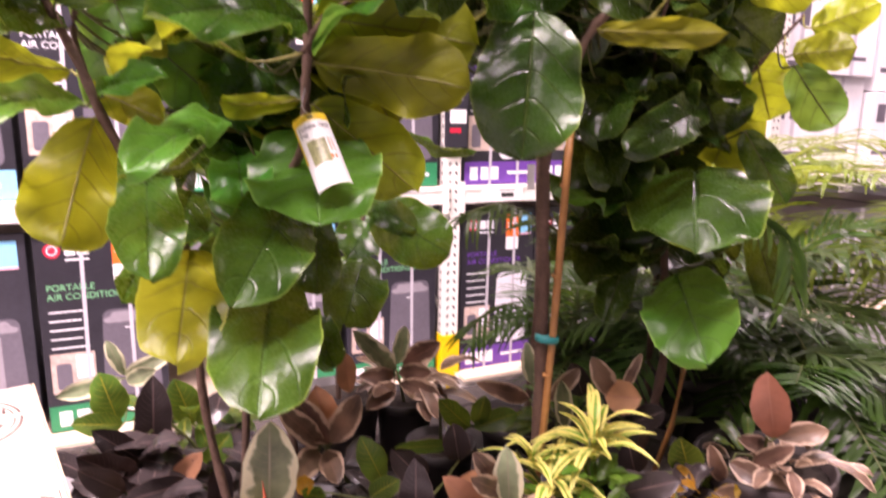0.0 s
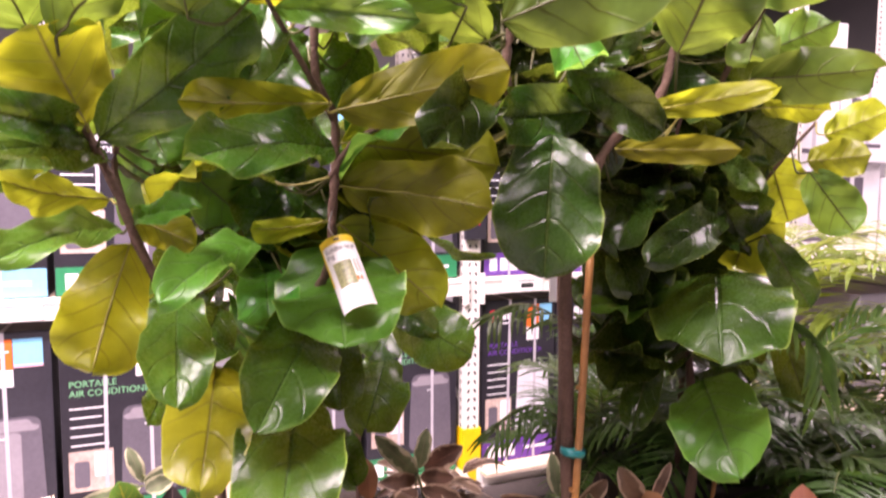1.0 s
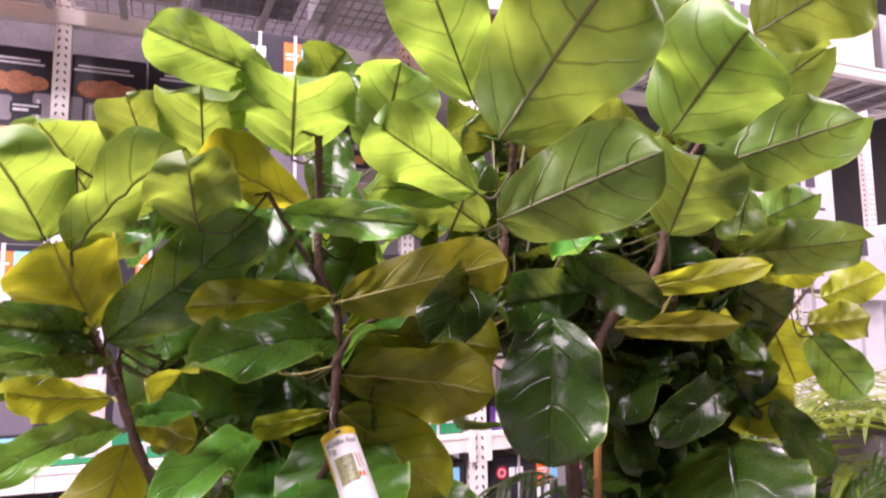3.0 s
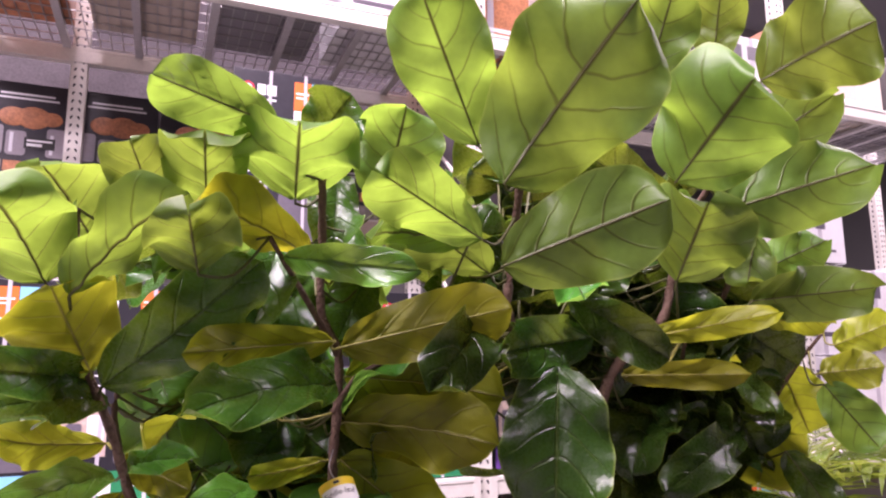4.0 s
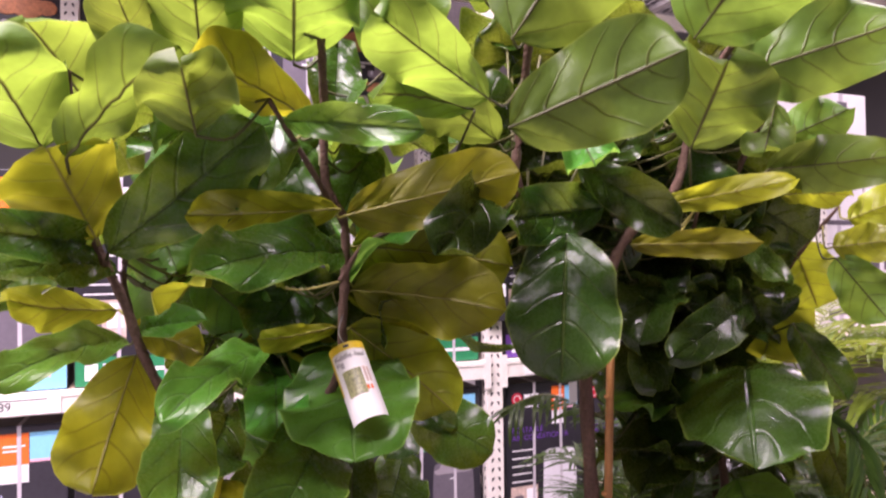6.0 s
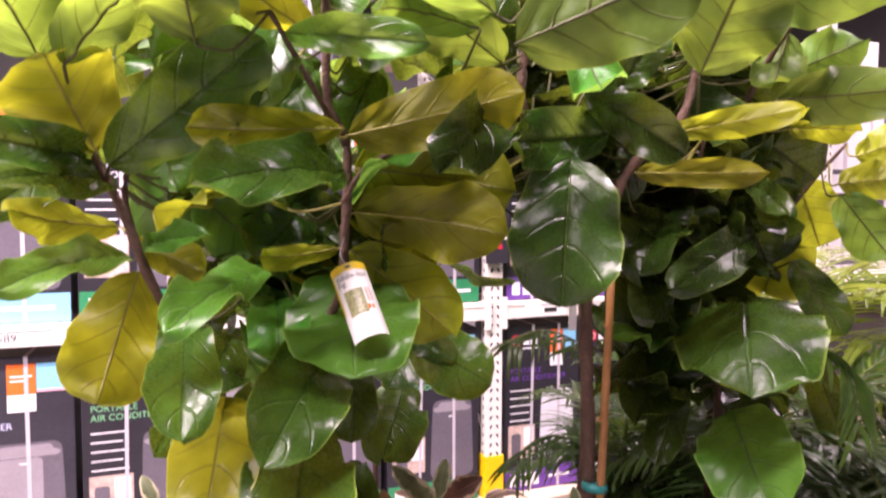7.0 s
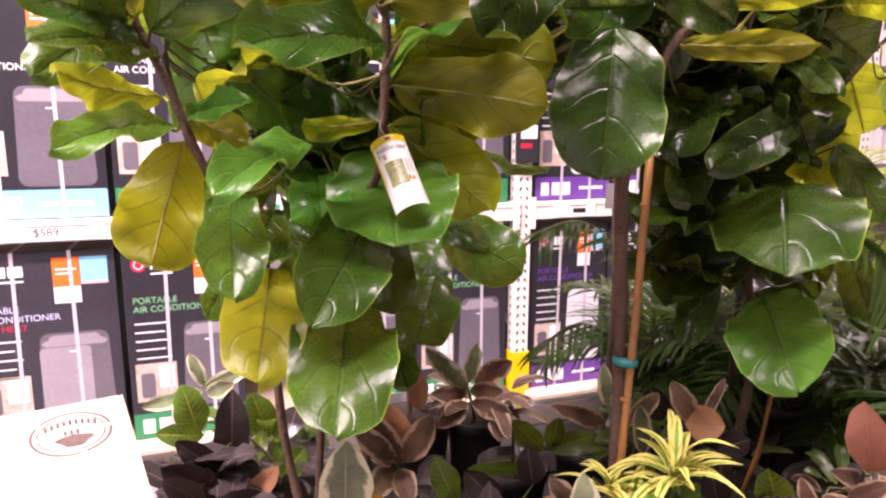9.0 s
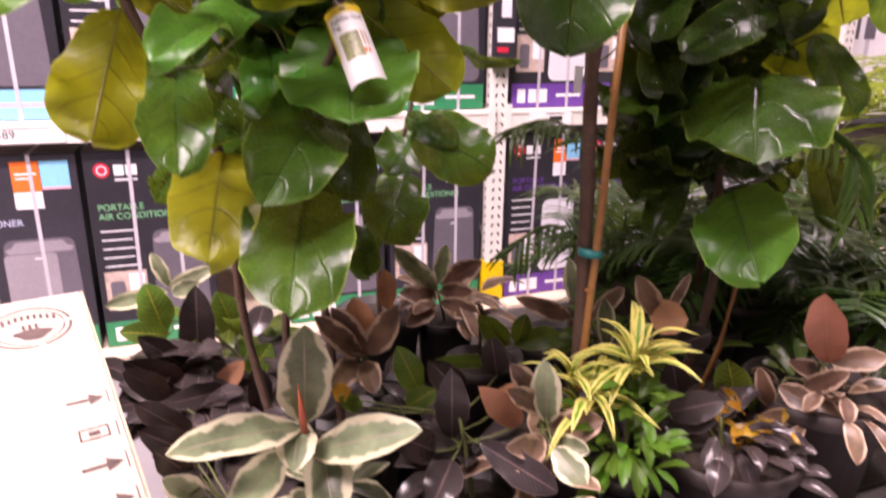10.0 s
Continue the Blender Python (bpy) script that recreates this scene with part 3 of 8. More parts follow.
FACE = RACK_Y + 0.03
for x0, x1, ink, unit, words in ((-1.14, -0.50, INK_BLUE, UNIT_GREY, "WITH HEAT"), (-0.475, 0.045, INK_GREEN, UNIT_GREY, ""), (0.40, 0.91, INK_GREEN, UNIT_GREY, ""), (0.945, 1.465, INK_GREEN, UNIT_GREY, "")):
    conditioner_carton(x0, x1, 0.107, 1.055, FACE, ink, unit, BAND_GREEN, words, shelf="on the bottom shelf")
for x0, x1 in ((1.625, 2.10), (2.12, 2.60), (2.62, 3.10), (3.12, 3.60)):
    conditioner_carton(x0, x1, 0.107, 1.055, FACE, INK_PURPLE, UNIT_WHITE, INK_PURPLE, shelf="on the bottom shelf")
for x0, x1, band in ((-1.14, -0.50, LABEL_BLUE), (-0.475, 0.045, BAND_GREEN), (0.40, 0.91, BAND_GREEN), (0.945, 1.465, BAND_GREEN)):
    conditioner_carton(x0, x1, 1.198, 2.15, FACE, INK_WHITE, UNIT_GREY, band, shelf="on the middle shelf")
for x0, x1 in ((1.625, 2.10), (2.12, 2.60), (2.62, 3.10)):
    conditioner_carton(x0, x1, 1.198, 2.15, FACE, INK_PURPLE, UNIT_WHITE, INK_PURPLE, shelf="on the middle shelf")
conditioner_carton(0.19, 0.70, 2.155, 3.27, FACE, INK_WHITE, UNIT_GREY, BAND_GREEN, shelf="stacked high on the racking")
conditioner_carton(0.19, 0.395, 1.198, 2.152, FACE + 0.02, INK_WHITE, UNIT_GREY, BAND_GREEN, labels=False, shelf="on the middle shelf")


def price_strip(x0, x1, price):
    y = RACK_Y - 0.0185
    s = thing("price_strip", ((x0 + x1) / 2, y, 1.12), "white shelf-edge price label strip on a beam", "price label", "price labels")
    part("card", box((x0, y - 0.002, 1.108), (x1, y, 1.19)), TAG_WHITE, s)
    part("rule", plate((x0 + 0.1, 1.168), (x1 - 0.05, 1.172), y - 0.002), INK_BLACK, s)
    if price:
        lettering(price, 0.05, INK_BLACK, s, Matrix.Translation(((x0 + x1) / 2 - 0.08, y - 0.0028, 1.128)) @ UPRIGHT_TEXT)
    else:
        b = plate((x0 + 0.12, 1.13), (x0 + 0.2, 1.155), y - 0.002)
        part("small_print", b, INK_BLACK, s, "dark unreadable print")


price_strip(-0.93, -0.52, "$589")
price_strip(1.72, 1.98, "")


def post_carton():
    x0, x1, z0, z1, y = 1.485, 1.605, 1.41, 1.79, RACK_Y - 0.045
    c = thing("small_carton", (1.545, y, z0), "narrow black hanging display card on the rack upright", "display card")
    part("card_body", box((x0, y, z0), (x1, y + 0.04, z1), 0.003), BLACKBOX, c)
    part("picture", plate((x0 + 0.035, z0 + 0.25), (x1 - 0.03, z1 - 0.02), y), UNIT_WHITE, c)
    part("white_panel", plate((x0 + 0.015, z0 + 0.13), (x1 - 0.01, z0 + 0.20), y), INK_WHITE, c)
    part("red_line", plate((x0 + 0.015, z0 + 0.08), (x1 - 0.04, z0 + 0.105), y), INK_RED, c)


post_carton()


def oven_carton(x0, x1, z0, z1, y):
    """A dark kitchen-appliance carton with a roast, a chrome oven and a row of small pictures."""
    c = thing("turkey_fryer_carton", ((x0 + x1) / 2, y + 0.2, z0), "dark printed outdoor cooker carton showing a roast", "carton", "cooker cartons on the back rack")
    w, h = x1 - x0, z1 - z0
    part("carton_body", box((x0, y, z0), (x1, y + 0.4, z1), 0.004), BLACKBOX, c)
    X = lambda q: x0 + q * w
    Z = lambda q: z0 + q * h
    b = plate((X(0.2), Z(0.865)), (X(0.8), Z(0.885)), y)
    add_box(b, (X(0.15), y - 0.0012, Z(0.82)), (X(0.85), y - 0.0002, Z(0.84)))
    tagged(part("small_print", b, INK_WHITE, c, "white unreadable text bars"), kind="stuff")
    for q, size in ((0.36, 0.17), (0.58, 0.2), (0.78, 0.13)):
        b = bmesh.new()
        bmesh.ops.create_uvsphere(b, u_segments=14, v_segments=8, radius=1, matrix=Matrix.Translation((X(q), y - 0.0005, Z(0.63))) @ Matrix.Diagonal((w * size, 0.0025, h * size * 0.6, 1)))
        part("roast_picture", b, ROAST, c, "printed golden roast", True)
    for k, q in enumerate((0.05, 0.30, 0.74)):
        p = part("cooker_picture", rounded_patch(X(q), X(q + 0.22), Z(0.22), Z(0.53 - 0.05 * (k == 1)), y, 0.02, 0.0016 + 0.0004 * k), UNIT_LIGHT, c, "printed steel cooker")
        part("cooker_shine", plate((X(q + 0.04), Z(0.25)), (X(q + 0.08), Z(0.46)), y, 0.0034), UNIT_WHITE, p)
    p = part("badge", plate((X(0.50), Z(0.30)), (X(0.84), Z(0.42)), y, 0.0036), INK_BLACK, c, "black badge")
    b = plate((X(0.53), Z(0.375)), (X(0.81), Z(0.395)), y, 0.0046)
    add_box(b, (X(0.53), y - 0.0046, Z(0.325)), (X(0.70), y - 0.0037, Z(0.355)))
    tagged(part("badge_print", b, INK_WHITE, p), kind="stuff")
    for k in range(4):
        part("food_picture", plate((X(0.08 + 0.215 * k), Z(0.05)), (X(0.27 + 0.215 * k), Z(0.16)), y), ROAST if k % 2 else PHOTO, c)


def back_shelf():
    r = thing("back_rack", (0.5, 5.6, 0), "grey steel racking of the next aisle", "shelf rack")
    for x in (-3.4, 3.4):
        upright(r, x, 5.12, 4.6, RACK_GREY, False)
    part("beam", box((-3.3, 5.12, 2.80), (3.3, 5.18, 2.90), 0.004), RACK, r)
    part("deck_board", box((-3.3, 5.185, 2.88), (3.3, 6.2, 2.905)), PLY, r)
    part("back_panel", box((-3.4, 5.72, 2.906), (3.4, 5.76, 4.6)), BACKING, r, "dark stacked stock behind the cartons")
    for k in range(7):
        x0 = -1.66 + k * 0.50
        oven_carton(x0, x0 + 0.488, 2.907, 3.50, 5.15)


back_shelf()


def plain_carton(x0, x1, y0, y1, z0, z1, material, label, bars=True):
    c = thing("stock_carton", ((x0 + x1) / 2, (y0 + y1) / 2, z0), label, "carton", "stock cartons")
    part("carton_body", box((x0, y0, z0), (x1, y1, z1), 0.006), material, c)
    w, h = x1 - x0, z1 - z0
    if bars:
        b = plate((x0 + w * 0.12, z0 + h * 0.62), (x0 + w * 0.32, z0 + h * 0.85), y0)
        add_box(b, (x0 + w * 0.42, y0 - 0.0012, z0 + h * 0.62), (x0 + w * 0.62, y0 - 0.0002, z0 + h * 0.85))
        add_box(b, (x0 + w * 0.1, y0 - 0.0012, z0 + h * 0.2), (x0 + w * 0.8, y0 - 0.0002, z0 + h * 0.25))
        tagged(part("print", b, UNIT_GREY if material is WHITEBOX else INK_WHITE, c, "dark unreadable print"), kind="stuff")
        part("tape", box((x0 + w * 0.46, y0 - 0.0006, z0), (x0 + w * 0.54, y0 - 0.0001, z1)), STRAP, c)
    return c


rng = random.Random(5)
for k in range(11):
    x = -1.2 + k * 0.66
    if 3.9 < x + 0.6 and x < 4.05:
        x += 0.2
    h = rng.uniform(0.35, 0.6)
    material, words = ((ROAST, "red-brown"), (KRAFT, "pale brown"), (GREYBOX, "grey"), (WHITEBOX, "white"))[k % 4]
    plain_carton(x, x + 0.56, 4.05, 4.7, 3.718, 3.718 + h, material, words + " stock carton on the wire deck overhead")
for x0, z0, h, d in ((4.08, 1.2, 0.62, 0.0), (4.10, 1.83, 0.66, 0.02), (4.12, 2.50, 0.40, 0.0), (4.62, 1.2, 0.7, 0.04), (4.64, 1.91, 0.55, 0.0), (5.2, 1.2, 0.6, 0.0), (5.22, 1.81, 0.7, 0.03), (5.8, 1.2, 0.8, 0.0)):
    plain_carton(x0, x0 + 0.5, 4.0 + d, 4.5, z0, z0 + h, WHITEBOX, "white printed appliance carton stacked on the racking")
for k in range(4):
    x0 = 3.35 + 0.75 * k
    plain_carton(x0, x0 + 0.65, 3.95, 4.8, 0.107, 0.107 + 0.8, GREYBOX, "grey printed carton on the bottom shelf") if k > 1 else None

# ---- the plant bench ----
BENCH_TOP = 0.45


def plant_bench():
    b = thing("plant_bench", (0.9, 2.0, 0), "low dark timber bench carrying the potted plants", "bench")
    x0, x1, y0, y1 = -0.085, 2.06, 1.36, 2.95
    for k in range(9):
        ya = y0 + (y1 - y0) * k / 9
        part("plank", box((x0, ya, BENCH_TOP - 0.04), (x1, ya + (y1 - y0) / 9 - 0.012, BENCH_TOP), 0.004), BENCH, b)
    for x in (x0 + 0.05, x1 - 0.13):
        for y in (y0 + 0.05, y1 - 0.13):
            part("leg", box((x, y, 0), (x + 0.08, y + 0.08, BENCH_TOP - 0.041), 0.004), BENCH, b)


plant_bench()


def pot(parent, x, y, z, r, h, material=POT):
    prof = ((r * 0.72, 0.0), (r * 0.78, h * 0.04), (r * 0.93, h * 0.84), (r * 1.0, h * 0.85), (r * 1.03, h * 0.88), (r * 1.03, h), (r * 0.97, h), (r * 0.95, h * 0.88), (r * 0.5, h * 0.87))
    p = part("pot", add_lathe(bmesh.new(), prof, 28, (x, y, z)), material, parent, "", True)
    s = bmesh.new()
    add_lathe(s, ((r * 0.92, h * 0.8), (r * 0.93, h * 0.89), (r * 0.5, h * 0.915), (r * 0.1, h * 0.92)), 20, (x, y, z))
    part("soil", s, SOIL, p, "", True)


# ---- fiddle-leaf fig trees ----
STEMS = {}


def fig_tree(x, y, floor_z, lines, thick, label):
    t = thing("fiddle_leaf_fig", (x, y, floor_z), label, "potted tree", "fiddle-leaf figs")
    pot(t, x, y, floor_z, 0.14, 0.26)
    trunk = None
    STEMS[t.name] = []
    for k, line in enumerate(lines):
        pts = curve_points(line, 6)
        r0, r1 = thick[k]
        radii = [(r0 + (r1 - r0) * i / (len(pts) - 1)) * (1 + 0.12 * math.sin(i * 2.1 + k)) for i in range(len(pts))]
        ob = part("trunk" if k == 0 else "branch", add_tube(bmesh.new(), pts, radii, 9), BARK, t if k == 0 else trunk, "", True)
        trunk = trunk or ob
        STEMS[t.name] += pts
    return t


A = fig_tree(0.10, 1.80, BENCH_TOP, [[(0.10, 1.80, 0.66), (0.04, 1.84, 1.0), (0.02, 1.80, 1.33), (-0.027, 1.73, 1.43), (-0.094, 1.68, 1.576), (-0.128, 1.68, 1.675), (-0.171, 1.68, 1.778), (-0.198, 1.68, 1.90), (-0.20, 1.64, 2.02)], [(-0.11, 1.68, 1.62), (-0.13, 1.70, 1.72), (-0.10, 1.66, 1.80)]],
             [(0.009, 0.0065), (0.006, 0.004)], "tall fiddle-leaf fig with big wavy green leaves, potted")
B = fig_tree(0.24, 1.86, BENCH_TOP, [[(0.24, 1.86, 0.66), (0.20, 1.88, 1.1), (0.174, 1.80, 1.389), (0.209, 1.68, 1.539), (0.217, 1.68, 1.636), (0.223, 1.68, 1.72), (0.221, 1.68, 1.806), (0.19, 1.68, 1.874), (0.18, 1.64, 2.0), (0.16, 1.56, 2.08)], [(0.215, 1.68, 1.70), (0.25, 1.66, 1.76), (0.30, 1.63, 1.79)], [(0.22, 1.68, 1.80), (0.15, 1.64, 1.9), (0.08, 1.56, 1.98)]],
             [(0.0095, 0.007), (0.006, 0.004), (0.006, 0.004)], "tall fiddle-leaf fig with a white hang tag, potted")
C = fig_tree(0.735, 1.72, BENCH_TOP, [[(0.735, 1.72, 0.66), (0.732, 1.69, 0.92), (0.719, 1.68, 1.225), (0.71, 1.68, 1.53), (0.76, 1.68, 1.673), (0.806, 1.68, 1.772), (0.872, 1.61, 1.864), (0.90, 1.60, 1.957), (0.914, 1.56, 2.07), (0.92, 1.45, 2.16)], [(0.71, 1.68, 1.56), (0.60, 1.63, 1.72), (0.50, 1.56, 1.86), (0.494, 1.54, 1.95), (0.47, 1.46, 2.07), (0.46, 1.42, 2.16)]],
             [(0.017, 0.006), (0.010, 0.006)], "multi-stemmed fiddle-leaf fig tied to a bamboo cane")
D = fig_tree(1.15, 1.84, BENCH_TOP, [[(1.15, 1.84, 0.66), (1.16, 1.80, 0.80), (1.19, 1.80, 1.006), (1.235, 1.88, 1.25), (1.25, 1.92, 1.55), (1.22, 1.88, 1.75), (1.16, 1.72, 1.95), (1.12, 1.55, 2.1)], [(1.25, 1.9, 1.45), (1.38, 1.88, 1.6), (1.48, 1.84, 1.75), (1.52, 1.76, 1.86)], [(1.25, 1.9, 1.6), (1.10, 1.82, 1.72), (1.0, 1.68, 1.85)]],
             [(0.014, 0.006), (0.008, 0.004), (0.007, 0.004)], "dense fiddle-leaf fig with glossy dark leaves, potted")
E_TREE = fig_tree(0.50, 2.50, BENCH_TOP, [[(0.50, 2.50, 0.66), (0.50, 2.50, 0.82), (0.505, 2.5, 0.98), (0.575, 2.5, 1.234), (0.62, 2.48, 1.42), (0.66, 2.46, 1.52)]], [(0.010, 0.005)], "small fiddle-leaf fig standing behind the others, potted")
F_TREE = fig_tree(0.13, 2.04, BENCH_TOP, [[(0.13, 2.04, 0.66), (0.15, 2.04, 1.1), (0.11, 2.04, 1.6), (0.14, 2.04, 2.1)]], [(0.010, 0.005)], "leafy fiddle-leaf fig standing in the second row, potted")
G_TREE = fig_tree(0.97, 2.12, BENCH_TOP, [[(0.97, 2.12, 0.66), (0.98, 2.1, 1.1), (0.95, 2.08, 1.6), (0.98, 2.08, 2.15)]], [(0.011, 0.005)], "leafy fiddle-leaf fig standing in the second row, potted")
H_TREE = fig_tree(1.42, 2.10, BENCH_TOP, [[(1.42, 2.10, 0.66), (1.40, 2.08, 1.1), (1.43, 2.06, 1.6), (1.41, 2.06, 2.1)]], [(0.011, 0.005)], "leafy fiddle-leaf fig standing in the second row, potted")
LEAF_COUNT = [0]


def fig_leaf(tree, base, tip, width, up, cup=0.12, wave=0.2, round=0.5, tone=0.0, bright=0.0, under=0, bend=0.07, curl=0.08):
    """One fig leaf with its stalk running back to the nearest stem."""
    LEAF_COUNT[0] += 1
    b = bmesh.new()
    length = (Vector(tip) - Vector(base)).length
    add_leaf(b, base, tip, width, up, "fiddle", round, cup, bend, wave, curl, 28, 12, LEAF_COUNT[0], 0.005 + 0.004 * round, 5.0, 0.3, 0, (0.002, 1))
    root = min(STEMS[tree.name], key=lambda p: (p - Vector(base)).length)
    gap = (root - Vector(base)).length
    if 0.01 < gap < 0.34:
        old = set(b.faces)
        mid = (root + Vector(base)) / 2 + Vector((0, 0.01, -0.02 * gap / 0.1))
        add_tube(b, curve_points([root, mid, base], 4), 0.0024, 6)
        for f in set(b.faces) - old:
            f.material_index, f.smooth = 1, True
    # under=3: inner leaf whose shade is put into its colour.
    leaf = FIG_SHADED if under == 3 else FIG_UNDER if under == 1 else FIG_OLIVE if under == 2 else FIG_PALE if tone > 0.75 else FIG_YOUNG_LIT if tone > 0.3 or bright else FIG
    return part("leaf", b, (leaf, RIB_PALE if leaf in (FIG_OLIVE, FIG_PALE) else RIB), tree)


fig_leaf(B, (0.083, 1.520, 2.147), (-0.101, 1.420, 2.164), 0.100, (-0.393, 0.802, 0.450), cup=0.15, under=1, round=0.7, wave=0.12)
fig_leaf(B, (0.121, 1.580, 2.042), (0.100, 1.440, 2.134), 0.204, (0.097, 0.537, 0.838), cup=0.25, round=1, under=1, wave=0.15)
fig_leaf(B, (-0.014, 1.600, 2.027), (-0.029, 1.460, 2.111), 0.137, (-0.041, 0.520, 0.853), cup=0.15, round=0.7, under=1)
fig_leaf(A, (-0.084, 1.620, 2.013), (-0.126, 1.520, 2.100), 0.104, (-0.236, 0.690, 0.684), cup=0.15, round=0.7, under=1)
fig_leaf(A, (-0.232, 1.650, 1.901), (-0.279, 1.491, 1.999), 0.171, (-0.231, 0.559, 0.796), cup=0.2, under=1)
fig_leaf(A, (-0.173, 1.700, 1.967), (-0.248, 1.600, 2.079), 0.149, (-0.021, 0.751, 0.660), cup=0.3, under=1)
fig_leaf(A, (-0.189, 1.550, 1.876), (-0.047, 1.462, 2.020), 0.116, (-0.298, 0.656, 0.694), cup=0.35, under=1)
fig_leaf(B, (-0.025, 1.500, 1.908), (-0.045, 1.400, 1.976), 0.130, (-0.136, 0.581, 0.803), cup=0.15, round=0.9, under=1)
fig_leaf(B, (0.150, 1.600, 1.960), (-0.045, 1.433, 1.997), 0.106, (-0.303, 0.528, 0.794), cup=0.3, under=2)
fig_leaf(A, (-0.146, 1.650, 1.754), (0.073, 1.580, 1.944), 0.138, (-0.039, -0.951, -0.306), cup=0.1)
fig_leaf(A, (-0.163, 1.660, 1.770), (-0.212, 1.540, 1.890), 0.174, (-0.359, 0.729, 0.583), cup=0.22, round=0.5, wave=0.12, tone=1)
fig_leaf(A, (-0.169, 1.700, 1.762), (-0.292, 1.520, 1.781), 0.076, (0.819, -0.566, -0.091), cup=0.3, wave=0.3)
fig_leaf(A, (-0.145, 1.700, 1.727), (-0.288, 1.550, 1.724), 0.091, (0.558, -0.545, 0.626), cup=0.15)
fig_leaf(A, (-0.138, 1.740, 1.659), (-0.266, 1.580, 1.685), 0.072, (-0.775, 0.577, -0.259), tone=1, cup=0.2)
fig_leaf(A, (-0.132, 1.720, 1.608), (-0.269, 1.520, 1.586), 0.078, (0.487, -0.417, 0.768), cup=0.2, bright=1, round=0.6)
fig_leaf(B, (0.204, 1.630, 1.822), (-0.042, 1.520, 1.799), 0.080, (-0.408, 0.913, -0.011), cup=0.12, wave=0.12, under=2, round=0.6)
fig_leaf(B, (0.210, 1.660, 1.746), (-0.036, 1.480, 1.721), 0.117, (0.427, -0.671, 0.606), cup=0.2, wave=0.16, round=0.6)
fig_leaf(B, (0.214, 1.630, 1.811), (0.467, 1.490, 1.875), 0.127, (0.464, 0.881, 0.091), cup=0.15, wave=0.14, under=2, round=0.6)
fig_leaf(B, (0.107, 1.560, 1.950), (0.271, 1.400, 1.916), 0.066, (-0.705, -0.703, -0.094), cup=0.4, bright=1, wave=0.25)
fig_leaf(C, (0.414, 1.420, 1.931), (0.592, 1.240, 2.014), 0.176, (0.634, 0.736, 0.236), cup=0.2, wave=0.12, under=1, round=0.6)
fig_leaf(C, (0.389, 1.430, 1.972), (0.167, 1.260, 2.014), 0.108, (-0.432, 0.700, 0.569), cup=0.2, under=1, round=0.6)
fig_leaf(C, (0.413, 1.404, 2.060), (0.546, 1.229, 2.308), 0.262, (0.407, 0.835, 0.369), cup=0.15, round=0.5, under=1)
fig_leaf(C, (0.425, 1.520, 2.157), (0.271, 1.400, 2.356), 0.173, (0.217, 0.753, 0.621), cup=0.15, under=1)
fig_leaf(D, (0.735, 1.389, 2.088), (0.732, 1.200, 2.206), 0.244, (0.731, 0.352, 0.585), cup=0.2, round=0.5, under=1)
fig_leaf(D, (1.005, 1.433, 2.335), (1.105, 1.258, 2.399), 0.221, (0.637, 0.560, 0.530), cup=0.2, under=1)
fig_leaf(D, (0.967, 1.550, 2.140), (1.239, 1.462, 2.349), 0.164, (0.249, 0.965, 0.084), cup=0.1, under=1)
fig_leaf(D, (0.920, 1.490, 2.070), (1.173, 1.340, 2.155), 0.183, (0.470, 0.872, 0.135), cup=0.2, round=0.8, under=1)
fig_leaf(D, (0.839, 1.520, 1.934), (0.795, 1.375, 2.058), 0.206, (0.660, 0.359, 0.660), cup=0.2, round=0.7, under=1)
fig_leaf(D, (1.062, 1.550, 1.909), (1.351, 1.490, 1.941), 0.130, (0.199, 0.979, 0.033), cup=0.15, under=1)
fig_leaf(D, (0.796, 1.560, 1.831), (1.029, 1.460, 1.878), 0.063, (0.395, 0.919, -0.006), cup=0.2, under=2, wave=0.3)
fig_leaf(D, (0.749, 1.580, 1.760), (0.983, 1.490, 1.761), 0.062, (0.358, 0.934, -0.011), cup=0.2, under=2, wave=0.3)
fig_leaf(C, (0.589, 1.550, 1.776), (0.545, 1.500, 1.528), 0.193, (-0.493, -0.832, 0.254), cup=0.1, round=0.8, wave=0.12, under=3)
fig_leaf(C, (0.693, 1.600, 1.830), (0.442, 1.500, 1.799), 0.115, (0.359, -0.929, 0.088), cup=0.3, round=0.8, bend=-0.1)
fig_leaf(C, (0.460, 1.600, 1.871), (0.313, 1.462, 1.743), 0.118, (0.403, -0.815, 0.417), cup=0.3, under=3)
fig_leaf(C, (0.663, 1.620, 1.912), (0.813, 1.520, 1.789), 0.102, (-0.589, -0.806, -0.061), cup=0.35, under=3)
fig_leaf(B, (0.240, 1.700, 1.761), (0.513, 1.620, 1.725), 0.175, (0.301, 0.924, 0.237), cup=0.1, under=2)
fig_leaf(B, (0.234, 1.680, 1.684), (0.484, 1.580, 1.646), 0.146, (0.393, 0.886, 0.246), cup=0.1, under=2)
fig_leaf(B, (0.239, 1.720, 1.615), (0.422, 1.680, 1.459), 0.150, (0.282, 0.956, 0.085), cup=0.1, under=2)
fig_leaf(E_TREE, (0.693, 2.410, 1.547), (0.800, 2.180, 1.488), 0.051, (-0.792, -0.225, -0.568), cup=0.1)
fig_leaf(C, (0.750, 1.650, 1.922), (0.813, 1.600, 2.040), 0.091, (-0.418, -0.895, -0.156), cup=0.2, under=3)
fig_leaf(C, (0.639, 1.600, 1.989), (0.632, 1.520, 1.895), 0.102, (0.676, 0.538, -0.503), cup=0.1, tone=0.4)
fig_leaf(D, (1.195, 1.650, 2.082), (1.105, 1.600, 1.955), 0.116, (0.473, 0.655, -0.590), under=1)
